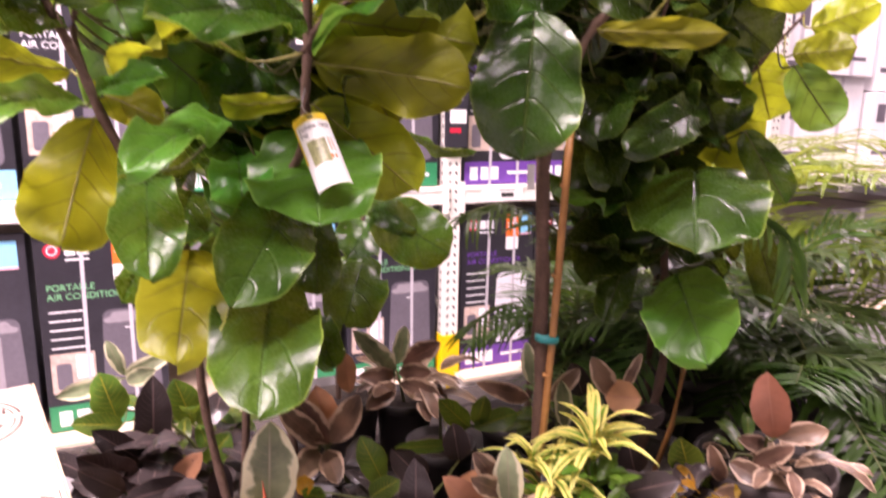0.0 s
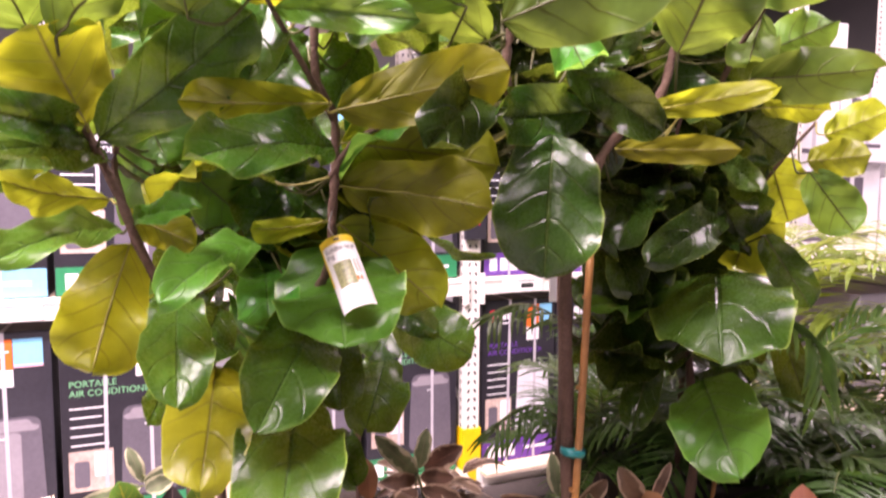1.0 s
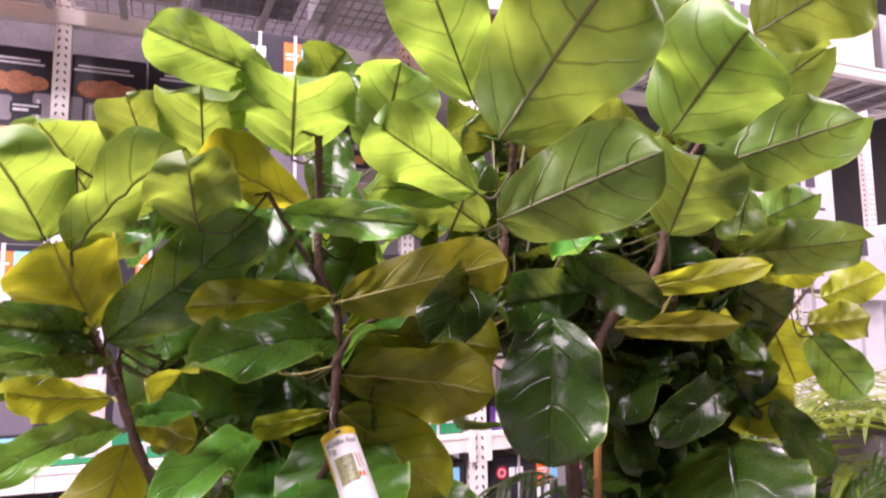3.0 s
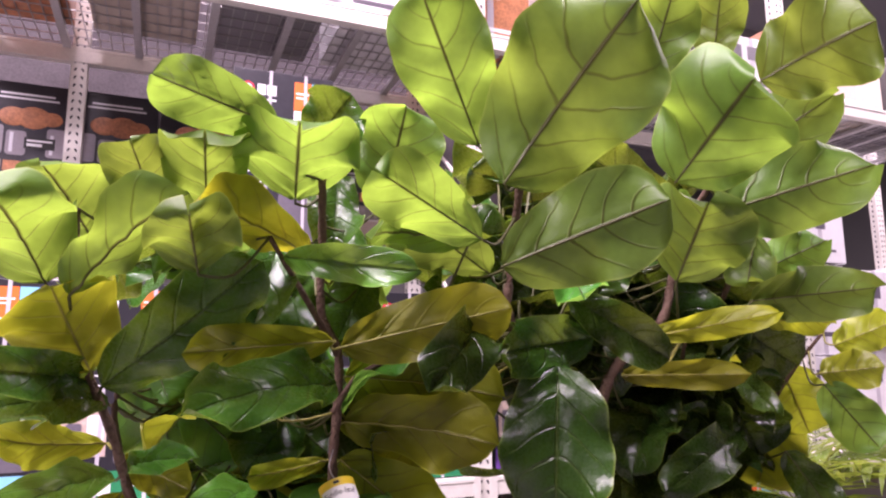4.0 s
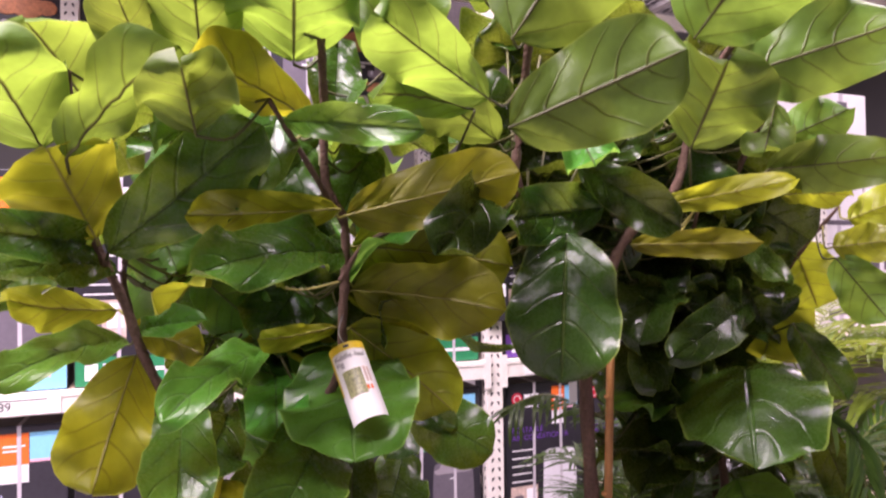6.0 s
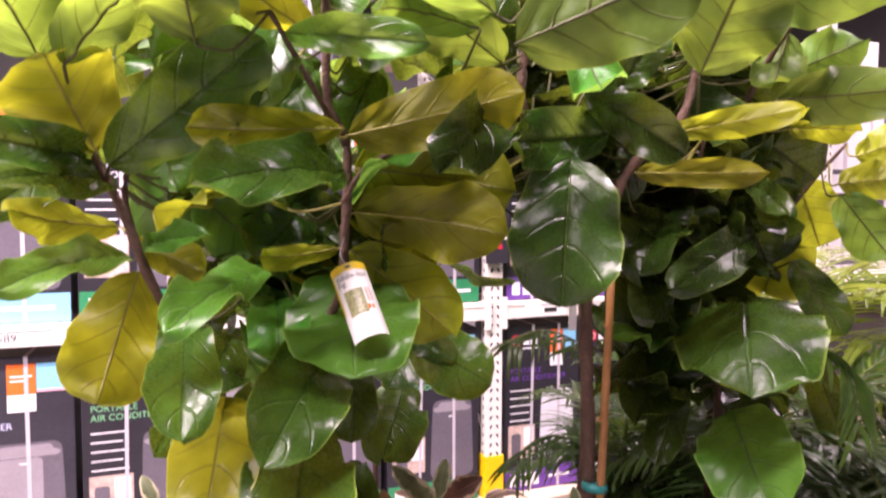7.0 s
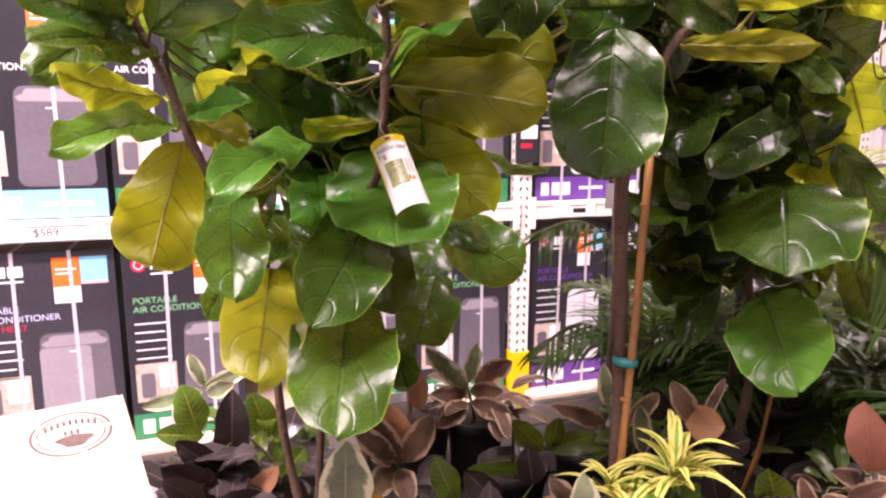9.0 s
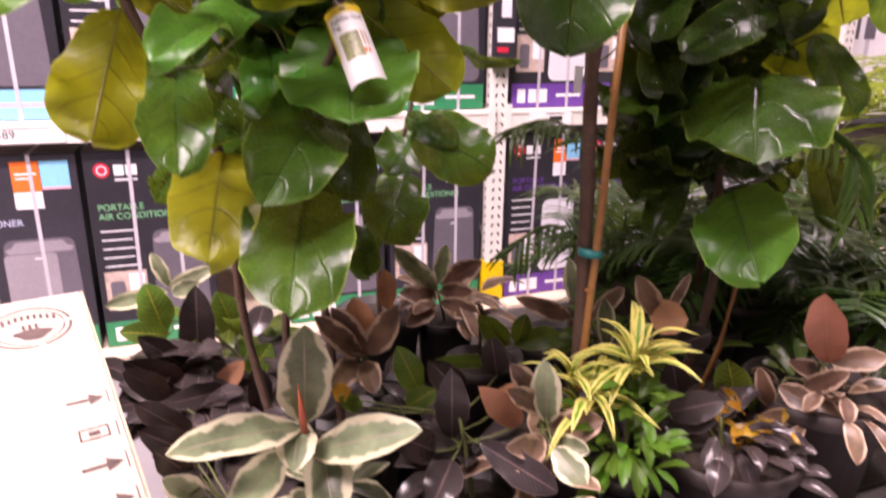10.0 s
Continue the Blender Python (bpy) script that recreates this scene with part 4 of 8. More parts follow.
fig_leaf(D, (1.216, 1.650, 1.998), (1.358, 1.600, 2.064), 0.128, (0.365, 0.927, -0.081), under=1)
fig_leaf(B, (0.119, 1.700, 2.014), (0.066, 1.600, 1.847), 0.095, (0.046, -0.863, 0.502), cup=0.2, wave=0.2)
fig_leaf(B, (0.223, 1.720, 2.134), (0.201, 1.650, 1.971), 0.109, (-0.176, -0.895, 0.409), cup=0.3, wave=0.25)
fig_leaf(B, (0.294, 1.650, 2.072), (0.319, 1.600, 2.244), 0.176, (0.284, 0.931, 0.230), cup=0.1, round=0.7, under=1)
fig_leaf(B, (0.430, 1.580, 1.992), (0.212, 1.491, 1.983), 0.092, (-0.305, 0.677, 0.670), cup=0.2, under=1)
fig_leaf(C, (0.494, 1.620, 1.946), (0.262, 1.520, 2.033), 0.130, (-0.113, 0.788, 0.605), cup=0.1, under=1)
fig_leaf(B, (0.179, 1.720, 2.200), (0.230, 1.650, 2.271), 0.133, (-0.335, -0.778, -0.531), cup=0.2)
fig_leaf(D, (1.054, 1.600, 2.458), (1.043, 1.550, 2.613), 0.131, (0.666, 0.696, 0.268), under=1)
fig_leaf(D, (0.845, 1.580, 2.363), (0.862, 1.491, 2.553), 0.154, (0.586, 0.753, 0.299), under=1)
fig_leaf(D, (0.959, 1.700, 2.146), (0.670, 1.600, 2.212), 0.127, (0.130, -0.782, -0.610), cup=0.3, wave=0.2)
fig_leaf(A, (-0.111, 1.700, 1.589), (-0.167, 1.620, 1.401), 0.146, (-0.209, 0.921, -0.330), cup=0.12, round=0.4, under=2)
fig_leaf(A, (-0.042, 1.740, 1.491), (-0.052, 1.505, 1.371), 0.112, (0.002, -0.454, 0.891), cup=0.12, round=0.6, wave=0.1)
fig_leaf(A, (0.083, 1.700, 1.579), (-0.071, 1.520, 1.521), 0.093, (0.172, -0.436, 0.884), cup=0.2, bright=1, round=0.6)
fig_leaf(A, (-0.107, 1.740, 1.616), (-0.012, 1.580, 1.650), 0.049, (-0.835, -0.425, 0.349), cup=0.3, bright=1, round=0.6)
fig_leaf(A, (-0.120, 1.720, 1.634), (-0.010, 1.700, 1.584), 0.075, (0.217, 0.972, 0.089), under=2)
fig_leaf(B, (0.252, 1.790, 1.562), (0.202, 1.540, 1.431), 0.236, (-0.166, -0.433, 0.886), cup=0.12, round=1, bright=1, wave=0.06, bend=-0.05)
fig_leaf(B, (0.202, 1.760, 1.430), (0.058, 1.500, 1.322), 0.155, (0.299, -0.504, 0.810), cup=0.2, round=0.8, wave=0.08)
fig_leaf(B, (0.022, 1.780, 1.346), (-0.023, 1.530, 1.233), 0.144, (0.091, -0.422, 0.902), cup=0.1, round=0.7, tone=1, wave=0.12)
fig_leaf(B, (0.165, 1.760, 1.276), (0.075, 1.418, 1.181), 0.181, (0.056, -0.281, 0.958), cup=0.1, round=0.7, wave=0.1)
fig_leaf(E_TREE, (0.585, 2.400, 1.312), (0.769, 2.250, 1.197), 0.197, (-0.494, -0.823, 0.281), cup=-0.2, round=0.9, wave=0.1)
fig_leaf(E_TREE, (0.586, 2.460, 1.331), (0.672, 2.280, 1.270), 0.097, (-0.754, -0.504, 0.422))
fig_leaf(B, (0.255, 1.780, 1.416), (0.246, 1.740, 1.255), 0.101, (0.246, 0.938, -0.246), cup=0.1)
fig_leaf(E_TREE, (0.592, 2.510, 1.149), (0.467, 2.310, 1.005), 0.199, (0.008, -0.587, 0.809), round=0.5)
fig_leaf(E_TREE, (0.627, 2.540, 1.269), (0.496, 2.380, 1.171), 0.156, (0.179, -0.618, 0.766))
fig_leaf(B, (0.121, 1.820, 1.512), (0.102, 1.650, 1.432), 0.113, (-0.125, -0.411, 0.903), round=0.5, bright=1)
fig_leaf(B, (-0.064, 1.820, 1.315), (-0.094, 1.670, 1.296), 0.053, (0.430, -0.198, 0.881))
fig_leaf(B, (0.271, 1.860, 1.169), (0.261, 1.690, 1.124), 0.073, (-0.343, -0.221, 0.913))
fig_leaf(B, (0.210, 1.680, 1.622), (0.064, 1.600, 1.613), 0.043, (-0.426, 0.820, -0.382), under=2)
fig_leaf(D, (1.245, 1.800, 1.474), (0.982, 1.520, 1.335), 0.313, (-0.296, -0.186, 0.937), cup=-0.12, round=1, wave=0.05, bend=0.1)
fig_leaf(D, (1.194, 1.780, 1.200), (1.056, 1.530, 1.077), 0.217, (-0.543, -0.109, 0.833), cup=0.1, round=0.8, wave=0.08, bright=1)
fig_leaf(D, (1.231, 1.780, 1.623), (0.882, 1.620, 1.537), 0.106, (0.235, -0.806, 0.543), cup=0.2, under=3)
fig_leaf(D, (1.344, 1.750, 1.570), (1.437, 1.680, 1.389), 0.108, (0.701, 0.708, 0.086), cup=0.2, under=3)
fig_leaf(D, (1.075, 1.820, 1.313), (0.969, 1.780, 1.103), 0.093, (0.552, 0.722, -0.418), under=3)
fig_leaf(D, (1.219, 1.760, 1.762), (1.135, 1.580, 1.681), 0.064, (-0.812, 0.128, 0.569), under=3)
fig_leaf(D, (1.496, 1.820, 1.307), (1.579, 1.780, 1.076), 0.111, (0.692, 0.711, 0.126), under=3)
fig_leaf(D, (1.424, 1.700, 1.756), (1.542, 1.620, 1.772), 0.101, (0.564, 0.825, -0.047), tone=1)
fig_leaf(D, (1.430, 1.700, 1.729), (1.494, 1.620, 1.585), 0.131, (0.769, 0.639, -0.011), cup=0.1, under=1)
fig_leaf(D, (1.506, 1.720, 1.825), (1.643, 1.650, 1.886), 0.106, (0.497, 0.857, -0.136), tone=1)
fig_leaf(D, (1.263, 1.700, 1.878), (1.418, 1.650, 1.876), 0.077, (0.285, 0.868, 0.407), under=2)
fig_leaf(B, (0.202, 1.800, 1.960), (0.104, 1.760, 1.857), 0.135, (0.145, -0.961, 0.235))
fig_leaf(B, (0.304, 1.800, 1.954), (0.240, 1.760, 1.828), 0.128, (-0.062, -0.941, 0.332))
fig_leaf(A, (-0.103, 1.800, 1.855), (-0.050, 1.760, 1.720), 0.146, (0.089, 0.964, -0.250), tone=0.4)
fig_leaf(A, (-0.021, 1.820, 1.717), (0.087, 1.780, 1.618), 0.127, (0.184, 0.964, -0.190), tone=0.4)
fig_leaf(B, (0.171, 1.820, 1.692), (0.078, 1.780, 1.590), 0.131, (0.050, -0.944, 0.325))
fig_leaf(B, (0.131, 1.840, 1.713), (0.233, 1.800, 1.619), 0.147, (0.243, 0.959, -0.144))
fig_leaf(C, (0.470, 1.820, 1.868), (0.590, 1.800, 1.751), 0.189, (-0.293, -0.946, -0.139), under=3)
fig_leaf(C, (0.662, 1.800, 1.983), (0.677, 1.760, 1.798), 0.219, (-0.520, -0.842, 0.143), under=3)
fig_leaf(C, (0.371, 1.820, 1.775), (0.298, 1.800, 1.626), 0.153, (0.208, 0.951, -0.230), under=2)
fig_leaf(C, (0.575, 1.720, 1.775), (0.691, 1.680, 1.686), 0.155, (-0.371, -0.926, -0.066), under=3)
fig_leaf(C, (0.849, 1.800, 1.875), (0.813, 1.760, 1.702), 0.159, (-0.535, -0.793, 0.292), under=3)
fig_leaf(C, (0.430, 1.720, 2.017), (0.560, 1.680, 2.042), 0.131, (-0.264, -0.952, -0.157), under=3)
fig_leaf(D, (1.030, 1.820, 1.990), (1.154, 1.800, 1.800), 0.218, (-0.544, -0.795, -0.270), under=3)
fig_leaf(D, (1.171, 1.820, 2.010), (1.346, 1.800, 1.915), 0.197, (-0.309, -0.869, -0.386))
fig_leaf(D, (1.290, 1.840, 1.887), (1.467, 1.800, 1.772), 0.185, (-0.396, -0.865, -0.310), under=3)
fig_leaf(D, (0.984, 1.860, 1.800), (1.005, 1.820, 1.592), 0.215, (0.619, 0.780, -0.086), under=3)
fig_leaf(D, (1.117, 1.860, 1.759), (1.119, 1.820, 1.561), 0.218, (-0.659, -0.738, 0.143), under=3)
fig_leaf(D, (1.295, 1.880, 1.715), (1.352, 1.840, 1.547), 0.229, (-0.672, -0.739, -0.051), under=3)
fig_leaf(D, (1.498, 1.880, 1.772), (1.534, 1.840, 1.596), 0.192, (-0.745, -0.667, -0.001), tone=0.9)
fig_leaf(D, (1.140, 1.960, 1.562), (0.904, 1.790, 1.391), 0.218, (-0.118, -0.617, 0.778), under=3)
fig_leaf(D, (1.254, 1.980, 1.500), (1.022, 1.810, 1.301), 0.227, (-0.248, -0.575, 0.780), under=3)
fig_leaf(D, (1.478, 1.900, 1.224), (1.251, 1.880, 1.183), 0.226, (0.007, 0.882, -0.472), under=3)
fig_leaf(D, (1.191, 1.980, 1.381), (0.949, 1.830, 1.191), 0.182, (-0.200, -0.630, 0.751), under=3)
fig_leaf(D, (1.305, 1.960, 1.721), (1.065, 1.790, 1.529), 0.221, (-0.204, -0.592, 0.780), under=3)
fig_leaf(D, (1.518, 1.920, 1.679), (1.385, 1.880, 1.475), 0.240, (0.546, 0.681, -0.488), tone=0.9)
fig_leaf(A, (-0.215, 1.820, 1.766), (-0.301, 1.630, 1.686), 0.093, (0.579, -0.524, 0.625))
fig_leaf(B, (0.037, 1.880, 1.440), (-0.019, 1.710, 1.365), 0.122, (0.296, -0.467, 0.833))
fig_leaf(B, (0.126, 1.900, 1.328), (0.037, 1.730, 1.273), 0.116, (0.415, -0.468, 0.780))
fig_leaf(B, (0.220, 1.840, 1.369), (0.175, 1.800, 1.242), 0.130, (0.160, 0.924, -0.348))
fig_leaf(B, (0.365, 1.840, 1.695), (0.424, 1.800, 1.572), 0.170, (0.398, 0.911, -0.106), under=2)
fig_leaf(F_TREE, (0.130, 2.001, 1.672), (0.040, 1.864, 1.624), 0.112, (0.101, -0.384, 0.918), cup=0.22)
fig_leaf(F_TREE, (0.155, 2.100, 1.877), (0.283, 2.267, 1.709), 0.206, (-0.018, 0.719, 0.695), cup=0.25)
fig_leaf(F_TREE, (0.265, 2.137, 2.028), (0.450, 2.250, 1.917), 0.194, (0.367, 0.269, 0.890), cup=0.34, tone=0.5)
fig_leaf(F_TREE, (0.186, 2.078, 1.743), (0.383, 1.897, 1.728), 0.188, (-0.185, -0.280, 0.942), cup=0.19, tone=0.5)
fig_leaf(F_TREE, (0.234, 2.129, 1.573), (0.506, 2.181, 1.595), 0.186, (-0.093, 0.066, 0.993), cup=0.08)
fig_leaf(F_TREE, (0.093, 2.150, 1.408), (-0.018, 2.279, 1.261), 0.172, (-0.402, 0.518, 0.755), cup=0.25)
fig_leaf(F_TREE, (0.124, 2.010, 1.812), (0.093, 1.809, 1.775), 0.153, (0.247, -0.212, 0.946), cup=0.19)
fig_leaf(F_TREE, (0.208, 2.112, 1.754), (0.297, 2.308, 1.853), 0.185, (-0.009, -0.451, 0.892), cup=0.20)
fig_leaf(F_TREE, (0.147, 2.124, 1.422), (0.275, 2.238, 1.497), 0.145, (-0.227, -0.340, 0.913), cup=0.12)
fig_leaf(F_TREE, (0.096, 2.070, 1.730), (-0.157, 2.106, 1.829), 0.173, (0.373, 0.094, 0.923), cup=0.15)
fig_leaf(F_TREE, (0.171, 2.109, 1.415), (-0.031, 2.196, 1.508), 0.189, (0.367, -0.133, 0.921), cup=0.32)
fig_leaf(F_TREE, (0.146, 2.156, 1.250), (0.061, 2.361, 1.348), 0.163, (-0.048, -0.449, 0.892), cup=0.20, tone=0.5)
fig_leaf(F_TREE, (0.116, 2.109, 1.907), (0.044, 2.353, 1.819), 0.189, (-0.109, 0.310, 0.944), cup=0.19)
fig_leaf(F_TREE, (0.141, 2.114, 1.899), (0.014, 2.288, 1.833), 0.149, (-0.341, 0.108, 0.934), cup=0.13)
fig_leaf(F_TREE, (0.065, 2.144, 1.568), (-0.059, 2.255, 1.478), 0.123, (-0.102, 0.555, 0.825), cup=0.31)
fig_leaf(F_TREE, (0.170, 2.059, 1.868), (0.157, 1.794, 1.926), 0.209, (-0.093, 0.216, 0.972), cup=0.22)
fig_leaf(F_TREE, (0.085, 2.165, 1.685), (0.019, 2.402, 1.779), 0.160, (0.241, -0.300, 0.923), cup=0.20)
fig_leaf(F_TREE, (0.164, 2.070, 1.948), (0.026, 1.879, 1.944), 0.179, (0.208, -0.170, 0.963), cup=0.18)
fig_leaf(F_TREE, (0.054, 2.102, 1.747), (-0.032, 2.298, 1.848), 0.189, (0.464, -0.236, 0.854), cup=0.09)
fig_leaf(F_TREE, (0.133, 2.077, 1.499), (-0.071, 1.940, 1.418), 0.202, (-0.131, -0.358, 0.924), cup=0.12)
fig_leaf(F_TREE, (0.024, 2.040, 1.961), (-0.135, 1.866, 1.954), 0.159, (0.120, -0.148, 0.982), cup=0.33)
fig_leaf(F_TREE, (0.209, 2.137, 1.808), (0.456, 2.255, 1.815), 0.198, (0.086, -0.237, 0.968), cup=0.15)
fig_leaf(F_TREE, (0.085, 2.128, 1.873), (-0.056, 2.235, 1.889), 0.110, (0.144, 0.044, 0.989), cup=0.25)
fig_leaf(F_TREE, (0.180, 2.100, 1.677), (0.383, 2.046, 1.641), 0.143, (0.164, -0.033, 0.986), cup=0.23)
fig_leaf(F_TREE, (0.102, 2.103, 2.013), (-0.146, 2.127, 1.929), 0.179, (-0.331, -0.325, 0.886), cup=0.17)
fig_leaf(F_TREE, (0.074, 2.162, 1.734), (0.080, 2.392, 1.709), 0.153, (-0.243, 0.113, 0.963), cup=0.16)
fig_leaf(F_TREE, (0.219, 2.166, 1.732), (0.210, 2.378, 1.588), 0.164, (0.281, 0.544, 0.790), cup=0.13)
fig_leaf(F_TREE, (0.102, 2.056, 1.737), (0.253, 1.955, 1.793), 0.146, (-0.350, -0.009, 0.937), cup=0.35)
fig_leaf(F_TREE, (0.080, 2.033, 1.572), (0.224, 1.810, 1.524), 0.205, (0.209, -0.078, 0.975), cup=0.21, tone=0.5)
fig_leaf(F_TREE, (-0.001, 2.132, 1.717), (-0.128, 2.232, 1.650), 0.139, (-0.255, 0.292, 0.922), cup=0.30)
fig_leaf(F_TREE, (0.256, 2.036, 1.538), (0.438, 2.019, 1.506), 0.128, (0.133, -0.357, 0.925), cup=0.28)
fig_leaf(F_TREE, (0.119, 1.994, 1.464), (0.125, 1.821, 1.469), 0.116, (-0.251, 0.018, 0.968), cup=0.16, tone=0.5)
fig_leaf(F_TREE, (0.091, 2.103, 1.678), (0.142, 2.274, 1.651), 0.141, (0.227, 0.086, 0.970), cup=0.21, tone=0.5)
fig_leaf(F_TREE, (0.037, 2.165, 1.579), (-0.057, 2.323, 1.598), 0.130, (0.329, 0.085, 0.940), cup=0.11)
fig_leaf(F_TREE, (0.182, 2.120, 1.602), (0.306, 2.367, 1.632), 0.196, (-0.118, -0.058, 0.991), cup=0.10)
fig_leaf(F_TREE, (0.148, 2.058, 1.953), (-0.015, 2.074, 2.027), 0.130, (0.406, -0.066, 0.912), cup=0.33)
fig_leaf(F_TREE, (0.106, 1.999, 1.629), (0.235, 1.848, 1.447), 0.201, (-0.016, -0.774, 0.633), cup=0.08)
fig_leaf(F_TREE, (0.183, 2.047, 1.866), (0.127, 1.835, 1.920), 0.139, (-0.026, 0.253, 0.967), cup=0.34)
fig_leaf(F_TREE, (0.067, 2.039, 1.632), (0.141, 1.796, 1.692), 0.176, (-0.318, 0.132, 0.939), cup=0.08)
fig_leaf(F_TREE, (0.187, 2.004, 1.451), (0.104, 1.767, 1.412), 0.153, (-0.060, -0.141, 0.988), cup=0.18)
fig_leaf(F_TREE, (0.143, 2.091, 1.699), (-0.111, 2.030, 1.754), 0.181, (0.169, 0.168, 0.971), cup=0.23)
fig_leaf(F_TREE, (0.126, 2.096, 1.693), (-0.118, 1.998, 1.761), 0.185, (0.303, -0.094, 0.948), cup=0.05, tone=0.5)
fig_leaf(F_TREE, (0.055, 2.115, 1.658), (-0.054, 2.255, 1.619), 0.119, (-0.343, -0.001, 0.939), cup=0.27)
fig_leaf(F_TREE, (0.213, 2.035, 1.381), (0.385, 2.000, 1.415), 0.120, (-0.241, -0.299, 0.923), cup=0.27)
fig_leaf(F_TREE, (0.226, 2.100, 1.521), (0.414, 2.238, 1.619), 0.153, (-0.420, -0.070, 0.905), cup=0.28)
fig_leaf(F_TREE, (0.120, 2.056, 1.926), (0.283, 2.004, 1.794), 0.166, (0.603, -0.122, 0.789), cup=0.35)
fig_leaf(F_TREE, (0.106, 2.121, 1.752), (-0.115, 2.271, 1.811), 0.182, (0.175, -0.124, 0.977), cup=0.13, tone=0.5)
fig_leaf(F_TREE, (0.082, 2.047, 1.804), (0.118, 1.854, 1.631), 0.182, (0.295, -0.607, 0.738), cup=0.35)
fig_leaf(F_TREE, (0.032, 2.062, 1.916), (-0.098, 1.849, 2.016), 0.190, (0.372, 0.199, 0.907), cup=0.35, tone=0.5)
fig_leaf(F_TREE, (0.104, 2.112, 1.840), (-0.060, 2.158, 1.848), 0.126, (0.063, 0.045, 0.997), cup=0.09)
fig_leaf(F_TREE, (0.090, 2.075, 1.365), (0.230, 1.967, 1.316), 0.133, (-0.071, -0.487, 0.871), cup=0.06, tone=0.5)
fig_leaf(F_TREE, (0.129, 2.119, 1.535), (0.213, 2.376, 1.518), 0.184, (-0.184, 0.124, 0.975), cup=0.12)
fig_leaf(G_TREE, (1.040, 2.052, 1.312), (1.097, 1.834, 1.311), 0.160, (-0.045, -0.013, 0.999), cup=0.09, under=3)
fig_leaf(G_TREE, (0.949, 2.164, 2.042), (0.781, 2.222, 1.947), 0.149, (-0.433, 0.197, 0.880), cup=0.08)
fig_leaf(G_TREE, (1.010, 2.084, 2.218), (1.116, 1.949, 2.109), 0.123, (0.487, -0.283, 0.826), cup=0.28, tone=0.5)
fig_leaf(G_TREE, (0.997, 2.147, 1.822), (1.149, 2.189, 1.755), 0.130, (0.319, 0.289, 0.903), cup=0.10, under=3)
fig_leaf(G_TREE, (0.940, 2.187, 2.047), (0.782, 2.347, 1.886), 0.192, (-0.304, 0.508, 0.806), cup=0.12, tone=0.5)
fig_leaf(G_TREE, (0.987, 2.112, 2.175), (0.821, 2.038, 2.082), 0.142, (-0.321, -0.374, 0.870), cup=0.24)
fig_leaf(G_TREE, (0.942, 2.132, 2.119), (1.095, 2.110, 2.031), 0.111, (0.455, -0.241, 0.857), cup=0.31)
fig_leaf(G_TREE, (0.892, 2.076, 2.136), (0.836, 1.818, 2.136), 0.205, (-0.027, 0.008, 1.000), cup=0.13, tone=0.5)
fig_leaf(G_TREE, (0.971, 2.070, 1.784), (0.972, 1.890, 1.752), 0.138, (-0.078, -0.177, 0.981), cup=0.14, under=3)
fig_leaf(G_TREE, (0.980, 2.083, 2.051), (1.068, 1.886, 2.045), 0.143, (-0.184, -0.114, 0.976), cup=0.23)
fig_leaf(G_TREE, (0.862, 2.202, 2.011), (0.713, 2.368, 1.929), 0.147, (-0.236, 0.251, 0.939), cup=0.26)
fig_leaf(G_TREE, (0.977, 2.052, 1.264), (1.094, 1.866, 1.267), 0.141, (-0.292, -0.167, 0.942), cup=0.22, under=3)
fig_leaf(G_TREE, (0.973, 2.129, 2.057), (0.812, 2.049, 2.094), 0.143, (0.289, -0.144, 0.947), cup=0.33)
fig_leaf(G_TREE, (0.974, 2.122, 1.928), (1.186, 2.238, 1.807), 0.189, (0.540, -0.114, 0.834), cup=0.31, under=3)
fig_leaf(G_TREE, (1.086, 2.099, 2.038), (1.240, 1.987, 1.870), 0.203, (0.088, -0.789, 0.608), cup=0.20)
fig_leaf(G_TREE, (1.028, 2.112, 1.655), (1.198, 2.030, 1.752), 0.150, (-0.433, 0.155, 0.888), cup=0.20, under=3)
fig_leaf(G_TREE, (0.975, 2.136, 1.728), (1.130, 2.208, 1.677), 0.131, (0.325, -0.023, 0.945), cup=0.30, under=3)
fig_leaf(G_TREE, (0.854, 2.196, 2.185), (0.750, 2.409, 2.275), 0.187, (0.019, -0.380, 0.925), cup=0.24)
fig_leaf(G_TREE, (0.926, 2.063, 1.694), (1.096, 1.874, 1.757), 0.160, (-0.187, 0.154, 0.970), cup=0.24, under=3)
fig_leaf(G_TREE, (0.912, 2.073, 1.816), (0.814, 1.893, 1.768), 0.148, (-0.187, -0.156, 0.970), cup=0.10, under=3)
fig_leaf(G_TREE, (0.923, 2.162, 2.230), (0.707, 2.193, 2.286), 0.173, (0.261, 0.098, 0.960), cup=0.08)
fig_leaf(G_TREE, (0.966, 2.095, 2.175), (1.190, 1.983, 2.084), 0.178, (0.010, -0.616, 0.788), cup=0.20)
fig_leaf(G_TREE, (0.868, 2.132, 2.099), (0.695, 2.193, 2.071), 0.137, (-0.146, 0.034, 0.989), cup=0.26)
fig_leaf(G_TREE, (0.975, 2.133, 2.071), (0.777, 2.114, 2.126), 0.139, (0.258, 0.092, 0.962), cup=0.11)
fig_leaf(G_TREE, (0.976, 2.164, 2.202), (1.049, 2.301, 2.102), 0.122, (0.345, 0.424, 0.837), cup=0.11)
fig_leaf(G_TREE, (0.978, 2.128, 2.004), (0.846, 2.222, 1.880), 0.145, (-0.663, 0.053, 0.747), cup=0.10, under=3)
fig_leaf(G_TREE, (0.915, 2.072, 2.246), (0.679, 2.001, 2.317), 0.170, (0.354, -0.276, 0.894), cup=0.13)
